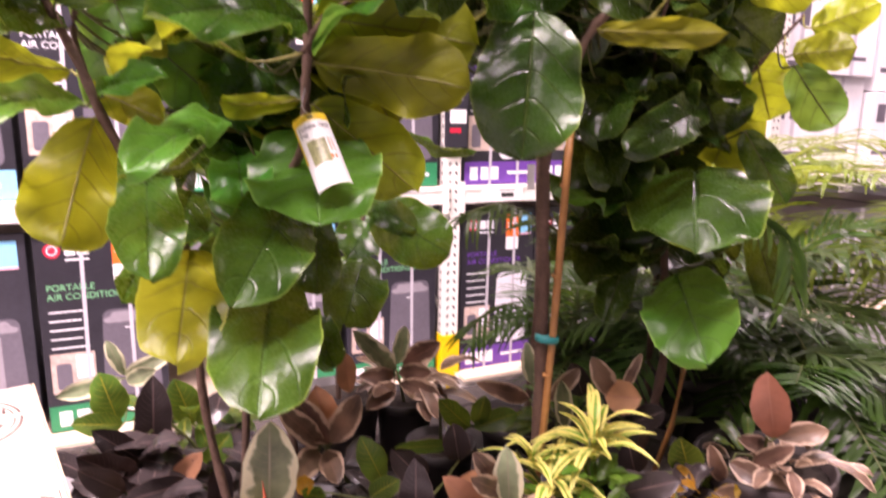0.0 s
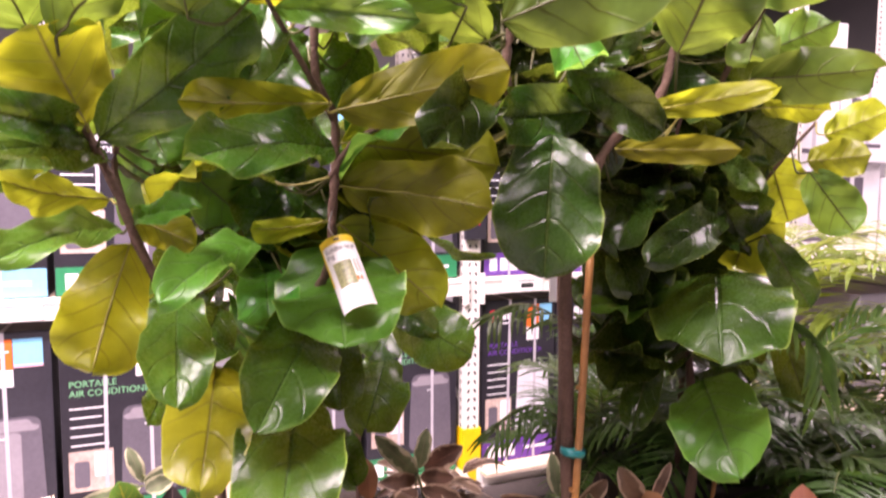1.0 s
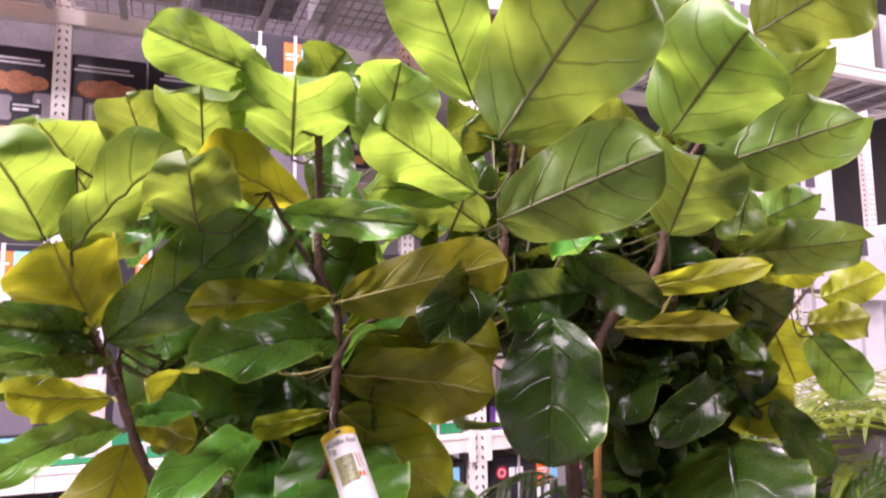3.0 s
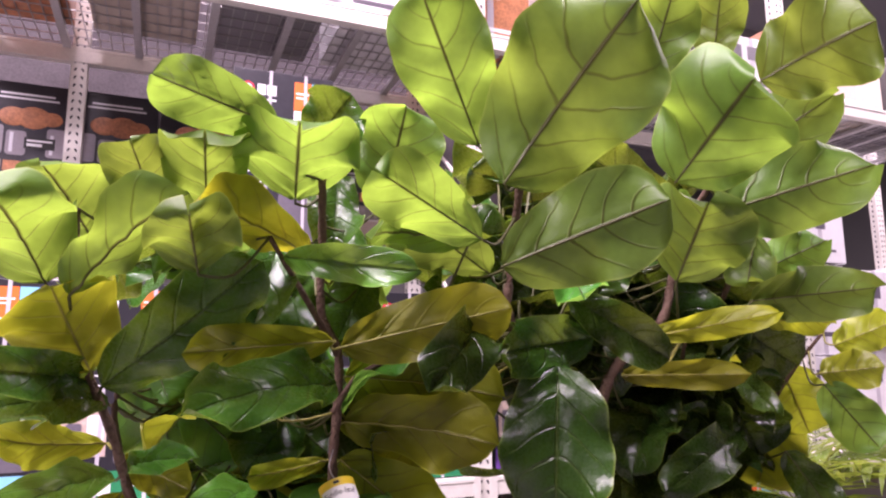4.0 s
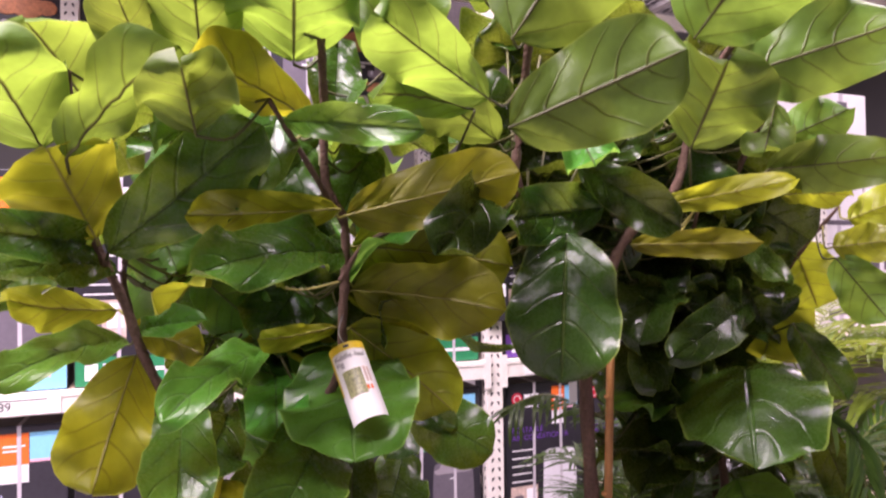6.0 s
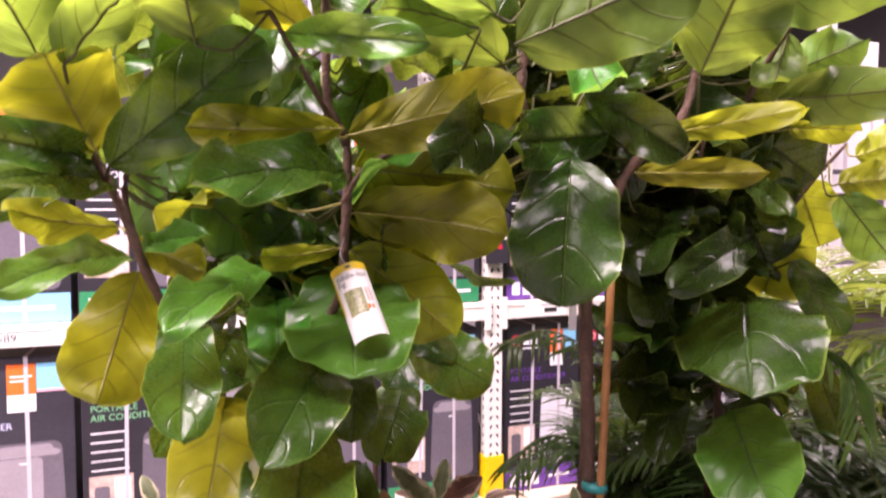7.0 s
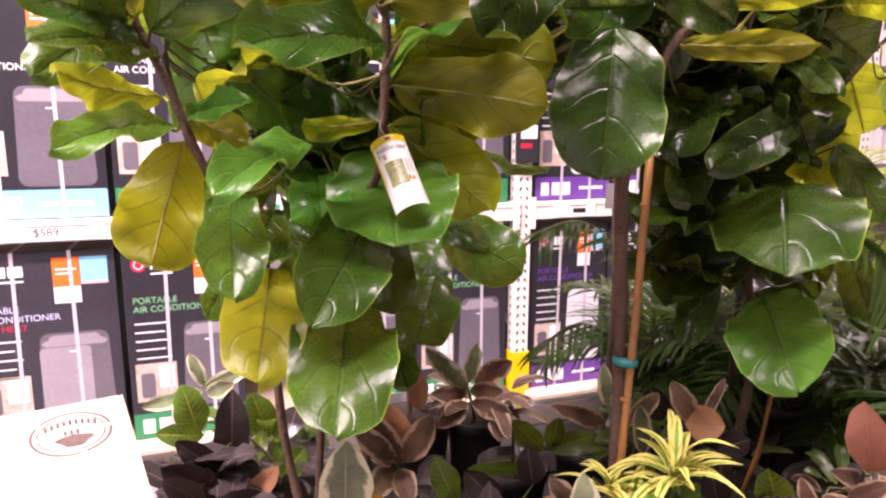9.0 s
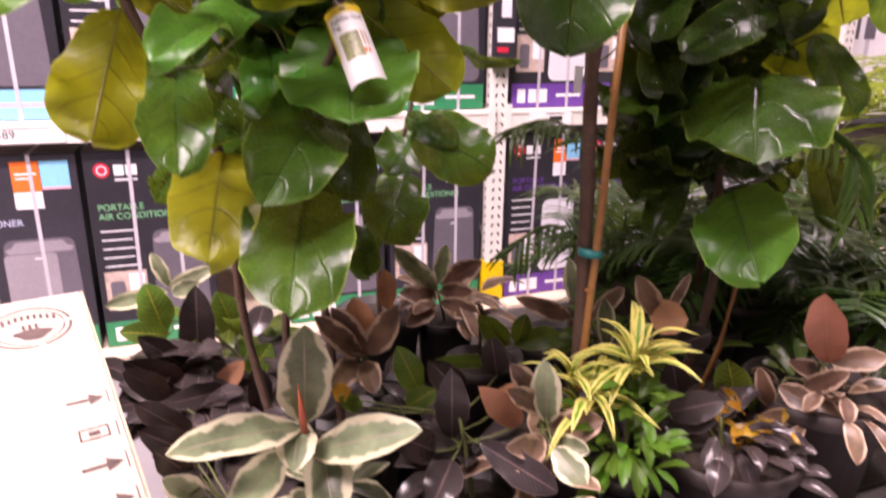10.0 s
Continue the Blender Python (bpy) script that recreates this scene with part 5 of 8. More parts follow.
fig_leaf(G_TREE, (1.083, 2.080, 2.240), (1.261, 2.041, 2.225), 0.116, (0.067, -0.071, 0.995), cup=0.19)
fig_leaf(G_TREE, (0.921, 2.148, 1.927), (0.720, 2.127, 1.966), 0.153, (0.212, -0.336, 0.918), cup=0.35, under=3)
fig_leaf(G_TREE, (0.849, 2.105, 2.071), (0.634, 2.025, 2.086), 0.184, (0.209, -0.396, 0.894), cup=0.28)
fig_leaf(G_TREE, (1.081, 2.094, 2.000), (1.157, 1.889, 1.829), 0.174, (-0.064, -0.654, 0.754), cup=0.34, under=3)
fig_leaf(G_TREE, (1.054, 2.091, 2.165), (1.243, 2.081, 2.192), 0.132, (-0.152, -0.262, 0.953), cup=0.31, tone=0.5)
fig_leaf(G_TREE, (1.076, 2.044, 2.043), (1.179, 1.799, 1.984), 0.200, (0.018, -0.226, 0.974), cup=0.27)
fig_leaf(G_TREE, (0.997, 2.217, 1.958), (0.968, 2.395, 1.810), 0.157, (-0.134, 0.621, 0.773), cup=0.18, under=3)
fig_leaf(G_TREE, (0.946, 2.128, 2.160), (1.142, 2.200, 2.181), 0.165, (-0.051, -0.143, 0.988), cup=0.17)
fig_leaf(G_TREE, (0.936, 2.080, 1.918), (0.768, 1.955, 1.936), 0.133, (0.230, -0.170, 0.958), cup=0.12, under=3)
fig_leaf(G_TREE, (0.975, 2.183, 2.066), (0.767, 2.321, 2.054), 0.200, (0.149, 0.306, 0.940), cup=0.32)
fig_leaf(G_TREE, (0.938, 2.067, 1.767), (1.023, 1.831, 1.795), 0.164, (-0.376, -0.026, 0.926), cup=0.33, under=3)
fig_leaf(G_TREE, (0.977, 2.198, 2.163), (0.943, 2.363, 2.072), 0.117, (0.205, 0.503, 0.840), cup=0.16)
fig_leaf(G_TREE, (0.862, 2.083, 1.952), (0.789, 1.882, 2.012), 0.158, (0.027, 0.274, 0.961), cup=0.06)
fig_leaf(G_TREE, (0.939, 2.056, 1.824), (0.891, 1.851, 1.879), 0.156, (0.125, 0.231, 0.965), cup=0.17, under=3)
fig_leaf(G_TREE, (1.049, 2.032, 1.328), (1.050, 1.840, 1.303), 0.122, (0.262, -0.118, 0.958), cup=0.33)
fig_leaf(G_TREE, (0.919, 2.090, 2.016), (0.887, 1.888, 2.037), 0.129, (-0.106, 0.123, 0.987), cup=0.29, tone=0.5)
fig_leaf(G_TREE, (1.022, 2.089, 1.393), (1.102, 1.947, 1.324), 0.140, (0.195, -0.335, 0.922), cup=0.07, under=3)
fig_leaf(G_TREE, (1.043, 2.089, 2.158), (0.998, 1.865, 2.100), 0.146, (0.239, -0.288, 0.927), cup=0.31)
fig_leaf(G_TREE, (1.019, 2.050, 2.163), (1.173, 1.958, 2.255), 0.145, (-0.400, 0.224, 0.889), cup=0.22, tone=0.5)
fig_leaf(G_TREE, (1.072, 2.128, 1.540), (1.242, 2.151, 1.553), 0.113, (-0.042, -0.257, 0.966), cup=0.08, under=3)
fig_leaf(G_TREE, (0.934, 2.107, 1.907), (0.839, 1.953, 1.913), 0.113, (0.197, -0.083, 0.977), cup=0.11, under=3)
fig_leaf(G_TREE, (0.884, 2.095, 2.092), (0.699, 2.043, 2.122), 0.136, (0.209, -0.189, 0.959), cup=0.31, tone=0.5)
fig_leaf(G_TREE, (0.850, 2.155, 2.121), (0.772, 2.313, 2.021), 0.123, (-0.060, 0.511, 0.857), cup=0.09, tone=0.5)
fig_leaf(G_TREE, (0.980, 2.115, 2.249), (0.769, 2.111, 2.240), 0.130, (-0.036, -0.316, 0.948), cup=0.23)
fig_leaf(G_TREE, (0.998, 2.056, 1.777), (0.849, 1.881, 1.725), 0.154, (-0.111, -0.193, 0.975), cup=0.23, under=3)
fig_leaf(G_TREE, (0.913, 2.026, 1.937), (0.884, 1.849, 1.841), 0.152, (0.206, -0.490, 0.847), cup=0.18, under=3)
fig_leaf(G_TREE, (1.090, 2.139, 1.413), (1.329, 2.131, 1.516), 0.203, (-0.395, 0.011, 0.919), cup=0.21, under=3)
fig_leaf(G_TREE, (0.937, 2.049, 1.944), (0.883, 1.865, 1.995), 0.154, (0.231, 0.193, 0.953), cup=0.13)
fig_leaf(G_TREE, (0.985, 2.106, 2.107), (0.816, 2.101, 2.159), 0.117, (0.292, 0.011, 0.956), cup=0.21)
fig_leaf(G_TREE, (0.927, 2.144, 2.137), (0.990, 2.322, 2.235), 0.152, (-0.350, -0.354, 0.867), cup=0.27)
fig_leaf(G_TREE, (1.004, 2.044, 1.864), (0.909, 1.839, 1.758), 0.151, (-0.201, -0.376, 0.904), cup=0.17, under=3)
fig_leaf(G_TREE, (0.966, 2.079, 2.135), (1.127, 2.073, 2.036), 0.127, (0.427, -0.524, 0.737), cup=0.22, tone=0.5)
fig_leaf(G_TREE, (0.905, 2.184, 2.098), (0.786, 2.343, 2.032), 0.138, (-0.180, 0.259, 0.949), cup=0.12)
fig_leaf(G_TREE, (0.996, 2.094, 2.193), (0.920, 1.966, 2.089), 0.118, (0.039, -0.643, 0.765), cup=0.23)
fig_leaf(G_TREE, (0.869, 2.136, 1.991), (0.775, 2.310, 2.080), 0.145, (0.411, -0.229, 0.882), cup=0.08)
fig_leaf(G_TREE, (0.968, 2.090, 2.015), (0.750, 1.988, 1.946), 0.184, (-0.095, -0.410, 0.907), cup=0.33)
fig_leaf(G_TREE, (0.921, 2.156, 1.825), (0.952, 2.365, 1.767), 0.145, (0.078, 0.258, 0.963), cup=0.28, under=3)
fig_leaf(G_TREE, (0.919, 2.141, 1.693), (1.003, 2.376, 1.751), 0.197, (0.069, -0.260, 0.963), cup=0.15, under=3)
fig_leaf(G_TREE, (1.057, 2.117, 2.194), (1.291, 2.049, 2.286), 0.173, (-0.360, 0.020, 0.933), cup=0.16)
fig_leaf(G_TREE, (0.862, 2.153, 1.814), (0.685, 2.230, 1.777), 0.151, (-0.239, -0.087, 0.967), cup=0.08, under=3)
fig_leaf(G_TREE, (1.100, 2.117, 1.398), (1.265, 2.152, 1.340), 0.130, (0.368, -0.280, 0.887), cup=0.29, under=3)
fig_leaf(G_TREE, (0.882, 2.171, 2.120), (0.648, 2.286, 2.056), 0.206, (-0.209, 0.112, 0.971), cup=0.30)
fig_leaf(G_TREE, (0.976, 2.117, 2.089), (0.769, 2.221, 1.961), 0.206, (-0.505, 0.055, 0.861), cup=0.15, tone=0.5)
fig_leaf(G_TREE, (1.052, 2.105, 1.317), (1.141, 1.931, 1.367), 0.150, (-0.425, 0.041, 0.904), cup=0.24, under=3)
fig_leaf(G_TREE, (1.058, 2.113, 2.093), (1.229, 1.909, 2.042), 0.169, (-0.254, -0.427, 0.868), cup=0.21)
fig_leaf(G_TREE, (1.008, 2.185, 2.234), (0.972, 2.458, 2.202), 0.215, (-0.051, 0.108, 0.993), cup=0.30, tone=0.5)
fig_leaf(G_TREE, (0.888, 2.109, 2.220), (0.733, 1.943, 2.331), 0.172, (0.236, 0.374, 0.897), cup=0.34)
fig_leaf(G_TREE, (0.991, 2.140, 2.064), (1.071, 2.276, 1.951), 0.126, (-0.090, 0.667, 0.740), cup=0.24)
fig_leaf(G_TREE, (0.911, 2.172, 1.746), (0.775, 2.290, 1.742), 0.138, (0.167, 0.223, 0.960), cup=0.30, under=3)
fig_leaf(G_TREE, (0.956, 2.148, 2.042), (0.792, 2.181, 1.909), 0.156, (-0.633, -0.059, 0.772), cup=0.15)
fig_leaf(G_TREE, (1.001, 2.068, 2.043), (0.960, 1.817, 1.993), 0.196, (0.119, -0.213, 0.970), cup=0.14, tone=0.5)
fig_leaf(G_TREE, (1.099, 2.104, 1.410), (1.291, 2.052, 1.518), 0.139, (-0.478, 0.055, 0.877), cup=0.13, under=3)
fig_leaf(G_TREE, (1.017, 2.140, 1.963), (1.011, 2.322, 1.967), 0.120, (0.156, -0.016, 0.988), cup=0.20)
fig_leaf(G_TREE, (0.986, 2.129, 1.724), (0.732, 2.168, 1.778), 0.200, (0.193, -0.087, 0.977), cup=0.24, under=3)
fig_leaf(G_TREE, (0.882, 2.075, 1.828), (0.891, 1.892, 1.722), 0.148, (0.184, -0.484, 0.856), cup=0.20, under=3)
fig_leaf(G_TREE, (1.095, 2.066, 2.176), (1.218, 1.943, 2.022), 0.145, (0.512, -0.424, 0.747), cup=0.27)
fig_leaf(G_TREE, (1.091, 2.090, 1.396), (1.269, 1.898, 1.335), 0.213, (0.115, -0.206, 0.972), cup=0.13, under=3)
fig_leaf(H_TREE, (1.349, 2.090, 1.547), (1.229, 1.931, 1.501), 0.144, (-0.074, -0.224, 0.972), cup=0.07, under=3)
fig_leaf(H_TREE, (1.539, 2.146, 1.213), (1.676, 2.262, 1.057), 0.162, (0.211, 0.688, 0.694), cup=0.28, under=3)
fig_leaf(H_TREE, (1.455, 2.113, 1.863), (1.635, 2.274, 1.722), 0.201, (0.175, 0.529, 0.830), cup=0.18, tone=0.9)
fig_leaf(H_TREE, (1.425, 2.139, 1.160), (1.342, 2.345, 1.267), 0.169, (0.339, -0.326, 0.883), cup=0.34, under=3)
fig_leaf(H_TREE, (1.372, 2.097, 1.582), (1.525, 1.964, 1.678), 0.177, (-0.261, 0.349, 0.900), cup=0.19, tone=0.5)
fig_leaf(H_TREE, (1.462, 2.123, 1.194), (1.705, 2.143, 1.178), 0.159, (0.067, -0.009, 0.998), cup=0.31, under=3)
fig_leaf(H_TREE, (1.481, 2.179, 2.140), (1.570, 2.400, 2.103), 0.170, (-0.253, 0.260, 0.932), cup=0.31, tone=0.5)
fig_leaf(H_TREE, (1.557, 2.174, 1.164), (1.733, 2.391, 1.185), 0.224, (0.070, -0.154, 0.986), cup=0.33, under=3)
fig_leaf(H_TREE, (1.459, 2.087, 2.191), (1.348, 1.982, 2.109), 0.137, (0.062, -0.653, 0.755), cup=0.24, tone=0.9)
fig_leaf(H_TREE, (1.518, 2.134, 1.240), (1.689, 2.228, 1.267), 0.128, (-0.079, -0.142, 0.987), cup=0.20, under=3)
fig_leaf(H_TREE, (1.451, 2.022, 2.008), (1.328, 1.901, 2.064), 0.137, (0.261, 0.174, 0.950), cup=0.19)
fig_leaf(H_TREE, (1.393, 2.168, 1.887), (1.548, 2.259, 1.742), 0.148, (0.283, 0.647, 0.708), cup=0.24, tone=0.9)
fig_leaf(H_TREE, (1.425, 2.159, 1.593), (1.547, 2.382, 1.710), 0.171, (-0.125, -0.407, 0.905), cup=0.07, tone=0.5)
fig_leaf(H_TREE, (1.456, 2.145, 1.629), (1.377, 2.286, 1.480), 0.143, (0.058, 0.740, 0.670), cup=0.15, tone=0.5)
fig_leaf(H_TREE, (1.446, 2.097, 1.706), (1.617, 2.097, 1.649), 0.129, (0.304, 0.228, 0.925), cup=0.09, tone=0.9)
fig_leaf(H_TREE, (1.357, 2.184, 1.371), (1.199, 2.370, 1.332), 0.178, (-0.200, 0.033, 0.979), cup=0.07, under=3)
fig_leaf(H_TREE, (1.300, 2.108, 2.153), (1.096, 2.187, 2.057), 0.147, (-0.401, 0.072, 0.913), cup=0.23)
fig_leaf(H_TREE, (1.370, 2.098, 1.849), (1.155, 2.241, 1.956), 0.174, (0.385, -0.101, 0.917), cup=0.14, under=3)
fig_leaf(H_TREE, (1.432, 2.117, 1.543), (1.587, 2.216, 1.417), 0.141, (0.386, 0.430, 0.816), cup=0.14, under=3)
fig_leaf(H_TREE, (1.566, 2.152, 1.336), (1.730, 2.211, 1.212), 0.138, (0.635, -0.191, 0.749), cup=0.32, under=3)
fig_leaf(H_TREE, (1.289, 2.129, 1.368), (1.093, 2.180, 1.272), 0.148, (-0.453, -0.075, 0.888), cup=0.26)
fig_leaf(H_TREE, (1.411, 2.150, 2.248), (1.429, 2.380, 2.330), 0.164, (-0.018, -0.334, 0.943), cup=0.18, tone=0.5)
fig_leaf(H_TREE, (1.302, 2.071, 1.412), (1.086, 1.967, 1.475), 0.170, (0.368, -0.211, 0.905), cup=0.29, under=3)
fig_leaf(H_TREE, (1.425, 2.110, 2.161), (1.233, 2.062, 2.196), 0.151, (0.213, -0.139, 0.967), cup=0.19, tone=0.5)
fig_leaf(H_TREE, (1.427, 2.162, 1.579), (1.545, 2.334, 1.484), 0.164, (-0.013, 0.489, 0.872), cup=0.27, tone=0.5)
fig_leaf(H_TREE, (1.345, 2.092, 1.349), (1.087, 2.009, 1.321), 0.174, (-0.018, -0.277, 0.961), cup=0.20, under=3)
fig_leaf(H_TREE, (1.564, 2.079, 1.890), (1.734, 2.127, 1.961), 0.124, (-0.409, 0.109, 0.906), cup=0.16, tone=0.9)
fig_leaf(H_TREE, (1.403, 2.095, 1.517), (1.556, 2.064, 1.382), 0.159, (0.628, -0.182, 0.756), cup=0.08, under=3)
fig_leaf(H_TREE, (1.419, 2.143, 1.548), (1.600, 2.254, 1.417), 0.181, (0.191, 0.599, 0.777), cup=0.26, under=3)
fig_leaf(H_TREE, (1.320, 2.106, 1.327), (1.168, 2.189, 1.261), 0.117, (-0.401, -0.014, 0.916), cup=0.34)
fig_leaf(H_TREE, (1.386, 2.065, 2.197), (1.546, 2.049, 2.106), 0.134, (0.475, -0.171, 0.863), cup=0.19, tone=0.5)
fig_leaf(H_TREE, (1.445, 2.086, 1.188), (1.222, 2.084, 1.245), 0.175, (0.245, -0.246, 0.938), cup=0.16, under=3)
fig_leaf(H_TREE, (1.358, 2.025, 1.518), (1.411, 1.854, 1.512), 0.114, (0.063, -0.016, 0.998), cup=0.15, under=3)
fig_leaf(H_TREE, (1.305, 2.176, 2.231), (1.188, 2.282, 2.112), 0.140, (-0.670, 0.090, 0.737), cup=0.09)
fig_leaf(H_TREE, (1.537, 2.095, 1.955), (1.713, 2.113, 1.872), 0.137, (0.436, -0.172, 0.883), cup=0.29, tone=0.5)
fig_leaf(H_TREE, (1.427, 2.071, 1.749), (1.254, 2.018, 1.808), 0.115, (0.349, -0.106, 0.931), cup=0.16, under=3)
fig_leaf(H_TREE, (1.397, 2.053, 1.935), (1.617, 1.973, 1.949), 0.187, (-0.130, -0.178, 0.975), cup=0.24, tone=0.5)
fig_leaf(H_TREE, (1.422, 2.006, 2.060), (1.429, 1.856, 1.942), 0.129, (-0.172, -0.616, 0.769), cup=0.31, tone=0.5)
fig_leaf(H_TREE, (1.519, 2.184, 1.631), (1.588, 2.403, 1.749), 0.167, (-0.047, -0.462, 0.886), cup=0.11, tone=0.9)
fig_leaf(H_TREE, (1.397, 2.120, 1.381), (1.487, 2.270, 1.394), 0.114, (-0.203, 0.039, 0.978), cup=0.20, under=3)
fig_leaf(H_TREE, (1.431, 2.173, 1.682), (1.297, 2.298, 1.763), 0.134, (0.363, -0.208, 0.909), cup=0.29, under=3)
fig_leaf(H_TREE, (1.287, 2.042, 1.357), (1.108, 1.898, 1.386), 0.163, (0.371, -0.284, 0.884), cup=0.13, under=3)
fig_leaf(H_TREE, (1.326, 2.160, 2.109), (1.130, 2.264, 2.211), 0.194, (0.398, -0.140, 0.907), cup=0.34)
fig_leaf(H_TREE, (1.409, 2.093, 1.604), (1.220, 2.135, 1.609), 0.129, (0.071, 0.222, 0.972), cup=0.08, under=3)
fig_leaf(H_TREE, (1.315, 2.189, 1.295), (1.284, 2.395, 1.380), 0.147, (-0.062, -0.391, 0.918), cup=0.33, under=3)
fig_leaf(H_TREE, (1.299, 2.046, 1.246), (1.084, 1.925, 1.293), 0.159, (0.309, -0.187, 0.933), cup=0.22, under=3)
fig_leaf(H_TREE, (1.423, 2.052, 1.767), (1.345, 1.942, 1.663), 0.117, (-0.469, -0.407, 0.783), cup=0.19, under=3)
fig_leaf(H_TREE, (1.422, 2.107, 1.232), (1.587, 2.051, 1.187), 0.118, (0.215, -0.138, 0.967), cup=0.15)
fig_leaf(H_TREE, (1.473, 2.158, 1.581), (1.611, 2.295, 1.669), 0.129, (-0.416, -0.154, 0.896), cup=0.21, tone=0.5)
fig_leaf(H_TREE, (1.323, 2.053, 1.431), (1.142, 2.022, 1.510), 0.128, (0.421, -0.225, 0.879), cup=0.26, under=3)
fig_leaf(H_TREE, (1.389, 2.072, 2.210), (1.187, 2.104, 2.165), 0.158, (-0.200, 0.108, 0.974), cup=0.32)
fig_leaf(H_TREE, (1.444, 2.123, 1.868), (1.263, 2.195, 1.718), 0.184, (-0.440, 0.482, 0.758), cup=0.26, under=3)
fig_leaf(H_TREE, (1.396, 2.147, 2.182), (1.296, 2.385, 2.187), 0.165, (0.263, 0.090, 0.961), cup=0.29)
fig_leaf(H_TREE, (1.349, 2.068, 1.262), (1.296, 1.841, 1.252), 0.164, (0.241, -0.099, 0.965), cup=0.33, under=3)
fig_leaf(H_TREE, (1.374, 2.154, 1.348), (1.213, 2.275, 1.352), 0.123, (0.153, 0.177, 0.972), cup=0.07, under=3)
fig_leaf(H_TREE, (1.387, 2.080, 1.747), (1.129, 2.041, 1.828), 0.172, (0.314, -0.112, 0.943), cup=0.33, under=3)
fig_leaf(H_TREE, (1.389, 2.114, 1.612), (1.562, 2.185, 1.594), 0.126, (0.154, -0.123, 0.980), cup=0.17, tone=0.9)
fig_leaf(H_TREE, (1.528, 2.103, 2.046), (1.684, 2.215, 1.901), 0.186, (0.281, 0.590, 0.757), cup=0.33, tone=0.5)
fig_leaf(H_TREE, (1.380, 2.165, 1.738), (1.192, 2.259, 1.769), 0.146, (0.248, 0.181, 0.952), cup=0.05, under=3)
fig_leaf(H_TREE, (1.366, 2.019, 1.657), (1.331, 1.855, 1.733), 0.118, (0.264, 0.358, 0.896), cup=0.06, under=3)
fig_leaf(B, (0.127, 1.781, 1.558), (0.086, 2.012, 1.558), 0.164, (-0.052, -0.010, 0.999), cup=0.10)
fig_leaf(B, (0.267, 1.841, 1.432), (0.200, 1.992, 1.368), 0.124, (-0.212, 0.304, 0.929), cup=0.20)
fig_leaf(B, (0.225, 1.799, 1.679), (0.302, 1.994, 1.692), 0.158, (-0.012, -0.058, 0.998), cup=0.09)
fig_leaf(B, (0.055, 1.769, 1.748), (-0.082, 1.749, 1.634), 0.133, (-0.645, 0.089, 0.759), cup=0.15, tone=0.9)
fig_leaf(B, (0.197, 1.813, 1.449), (0.058, 2.008, 1.547), 0.165, (0.101, -0.389, 0.916), cup=0.34)
fig_leaf(B, (0.235, 1.772, 1.516), (0.058, 1.929, 1.562), 0.153, (0.172, -0.092, 0.981), cup=0.35, tone=0.9)
fig_leaf(B, (0.255, 1.780, 1.716), (0.331, 1.958, 1.746), 0.154, (-0.006, -0.164, 0.986), cup=0.14)
fig_leaf(B, (0.056, 1.767, 2.015), (-0.146, 1.732, 1.933), 0.133, (-0.370, -0.050, 0.928), cup=0.18)
fig_leaf(B, (0.047, 1.815, 1.827), (-0.127, 1.841, 1.811), 0.139, (-0.077, 0.093, 0.993), cup=0.33)
fig_leaf(B, (0.245, 1.765, 1.971), (0.343, 1.913, 1.855), 0.129, (-0.025, 0.627, 0.779), cup=0.24)
fig_leaf(B, (0.135, 1.756, 1.984), (-0.090, 1.775, 1.949), 0.178, (-0.151, 0.040, 0.988), cup=0.33, tone=0.5)
fig_leaf(B, (0.169, 1.787, 1.481), (0.093, 1.991, 1.554), 0.152, (-0.036, -0.346, 0.937), cup=0.05, tone=0.5)
fig_leaf(B, (0.201, 1.774, 1.540), (0.222, 2.017, 1.473), 0.166, (-0.206, 0.277, 0.939), cup=0.16)
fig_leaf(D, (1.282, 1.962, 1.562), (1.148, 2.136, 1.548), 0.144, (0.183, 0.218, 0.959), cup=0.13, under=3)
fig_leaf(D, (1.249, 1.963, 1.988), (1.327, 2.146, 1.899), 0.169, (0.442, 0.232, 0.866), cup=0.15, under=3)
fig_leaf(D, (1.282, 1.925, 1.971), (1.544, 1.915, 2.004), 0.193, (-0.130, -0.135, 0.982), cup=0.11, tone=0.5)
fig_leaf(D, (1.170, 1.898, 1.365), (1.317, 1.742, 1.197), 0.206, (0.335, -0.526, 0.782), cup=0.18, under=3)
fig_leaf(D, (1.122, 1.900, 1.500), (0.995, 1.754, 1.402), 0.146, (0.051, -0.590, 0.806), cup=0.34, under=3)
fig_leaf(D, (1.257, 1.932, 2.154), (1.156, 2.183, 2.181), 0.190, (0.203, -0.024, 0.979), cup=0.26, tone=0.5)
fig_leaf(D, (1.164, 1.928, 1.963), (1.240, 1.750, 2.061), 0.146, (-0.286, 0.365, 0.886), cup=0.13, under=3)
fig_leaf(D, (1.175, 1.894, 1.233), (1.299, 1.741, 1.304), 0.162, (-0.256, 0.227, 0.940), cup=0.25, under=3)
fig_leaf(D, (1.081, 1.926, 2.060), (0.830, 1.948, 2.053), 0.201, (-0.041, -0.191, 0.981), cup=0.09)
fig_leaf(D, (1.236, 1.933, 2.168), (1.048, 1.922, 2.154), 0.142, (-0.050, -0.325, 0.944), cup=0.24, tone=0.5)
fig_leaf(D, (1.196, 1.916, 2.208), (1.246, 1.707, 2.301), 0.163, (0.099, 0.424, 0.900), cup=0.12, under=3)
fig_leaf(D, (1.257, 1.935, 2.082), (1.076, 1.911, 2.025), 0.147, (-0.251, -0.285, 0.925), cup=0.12)
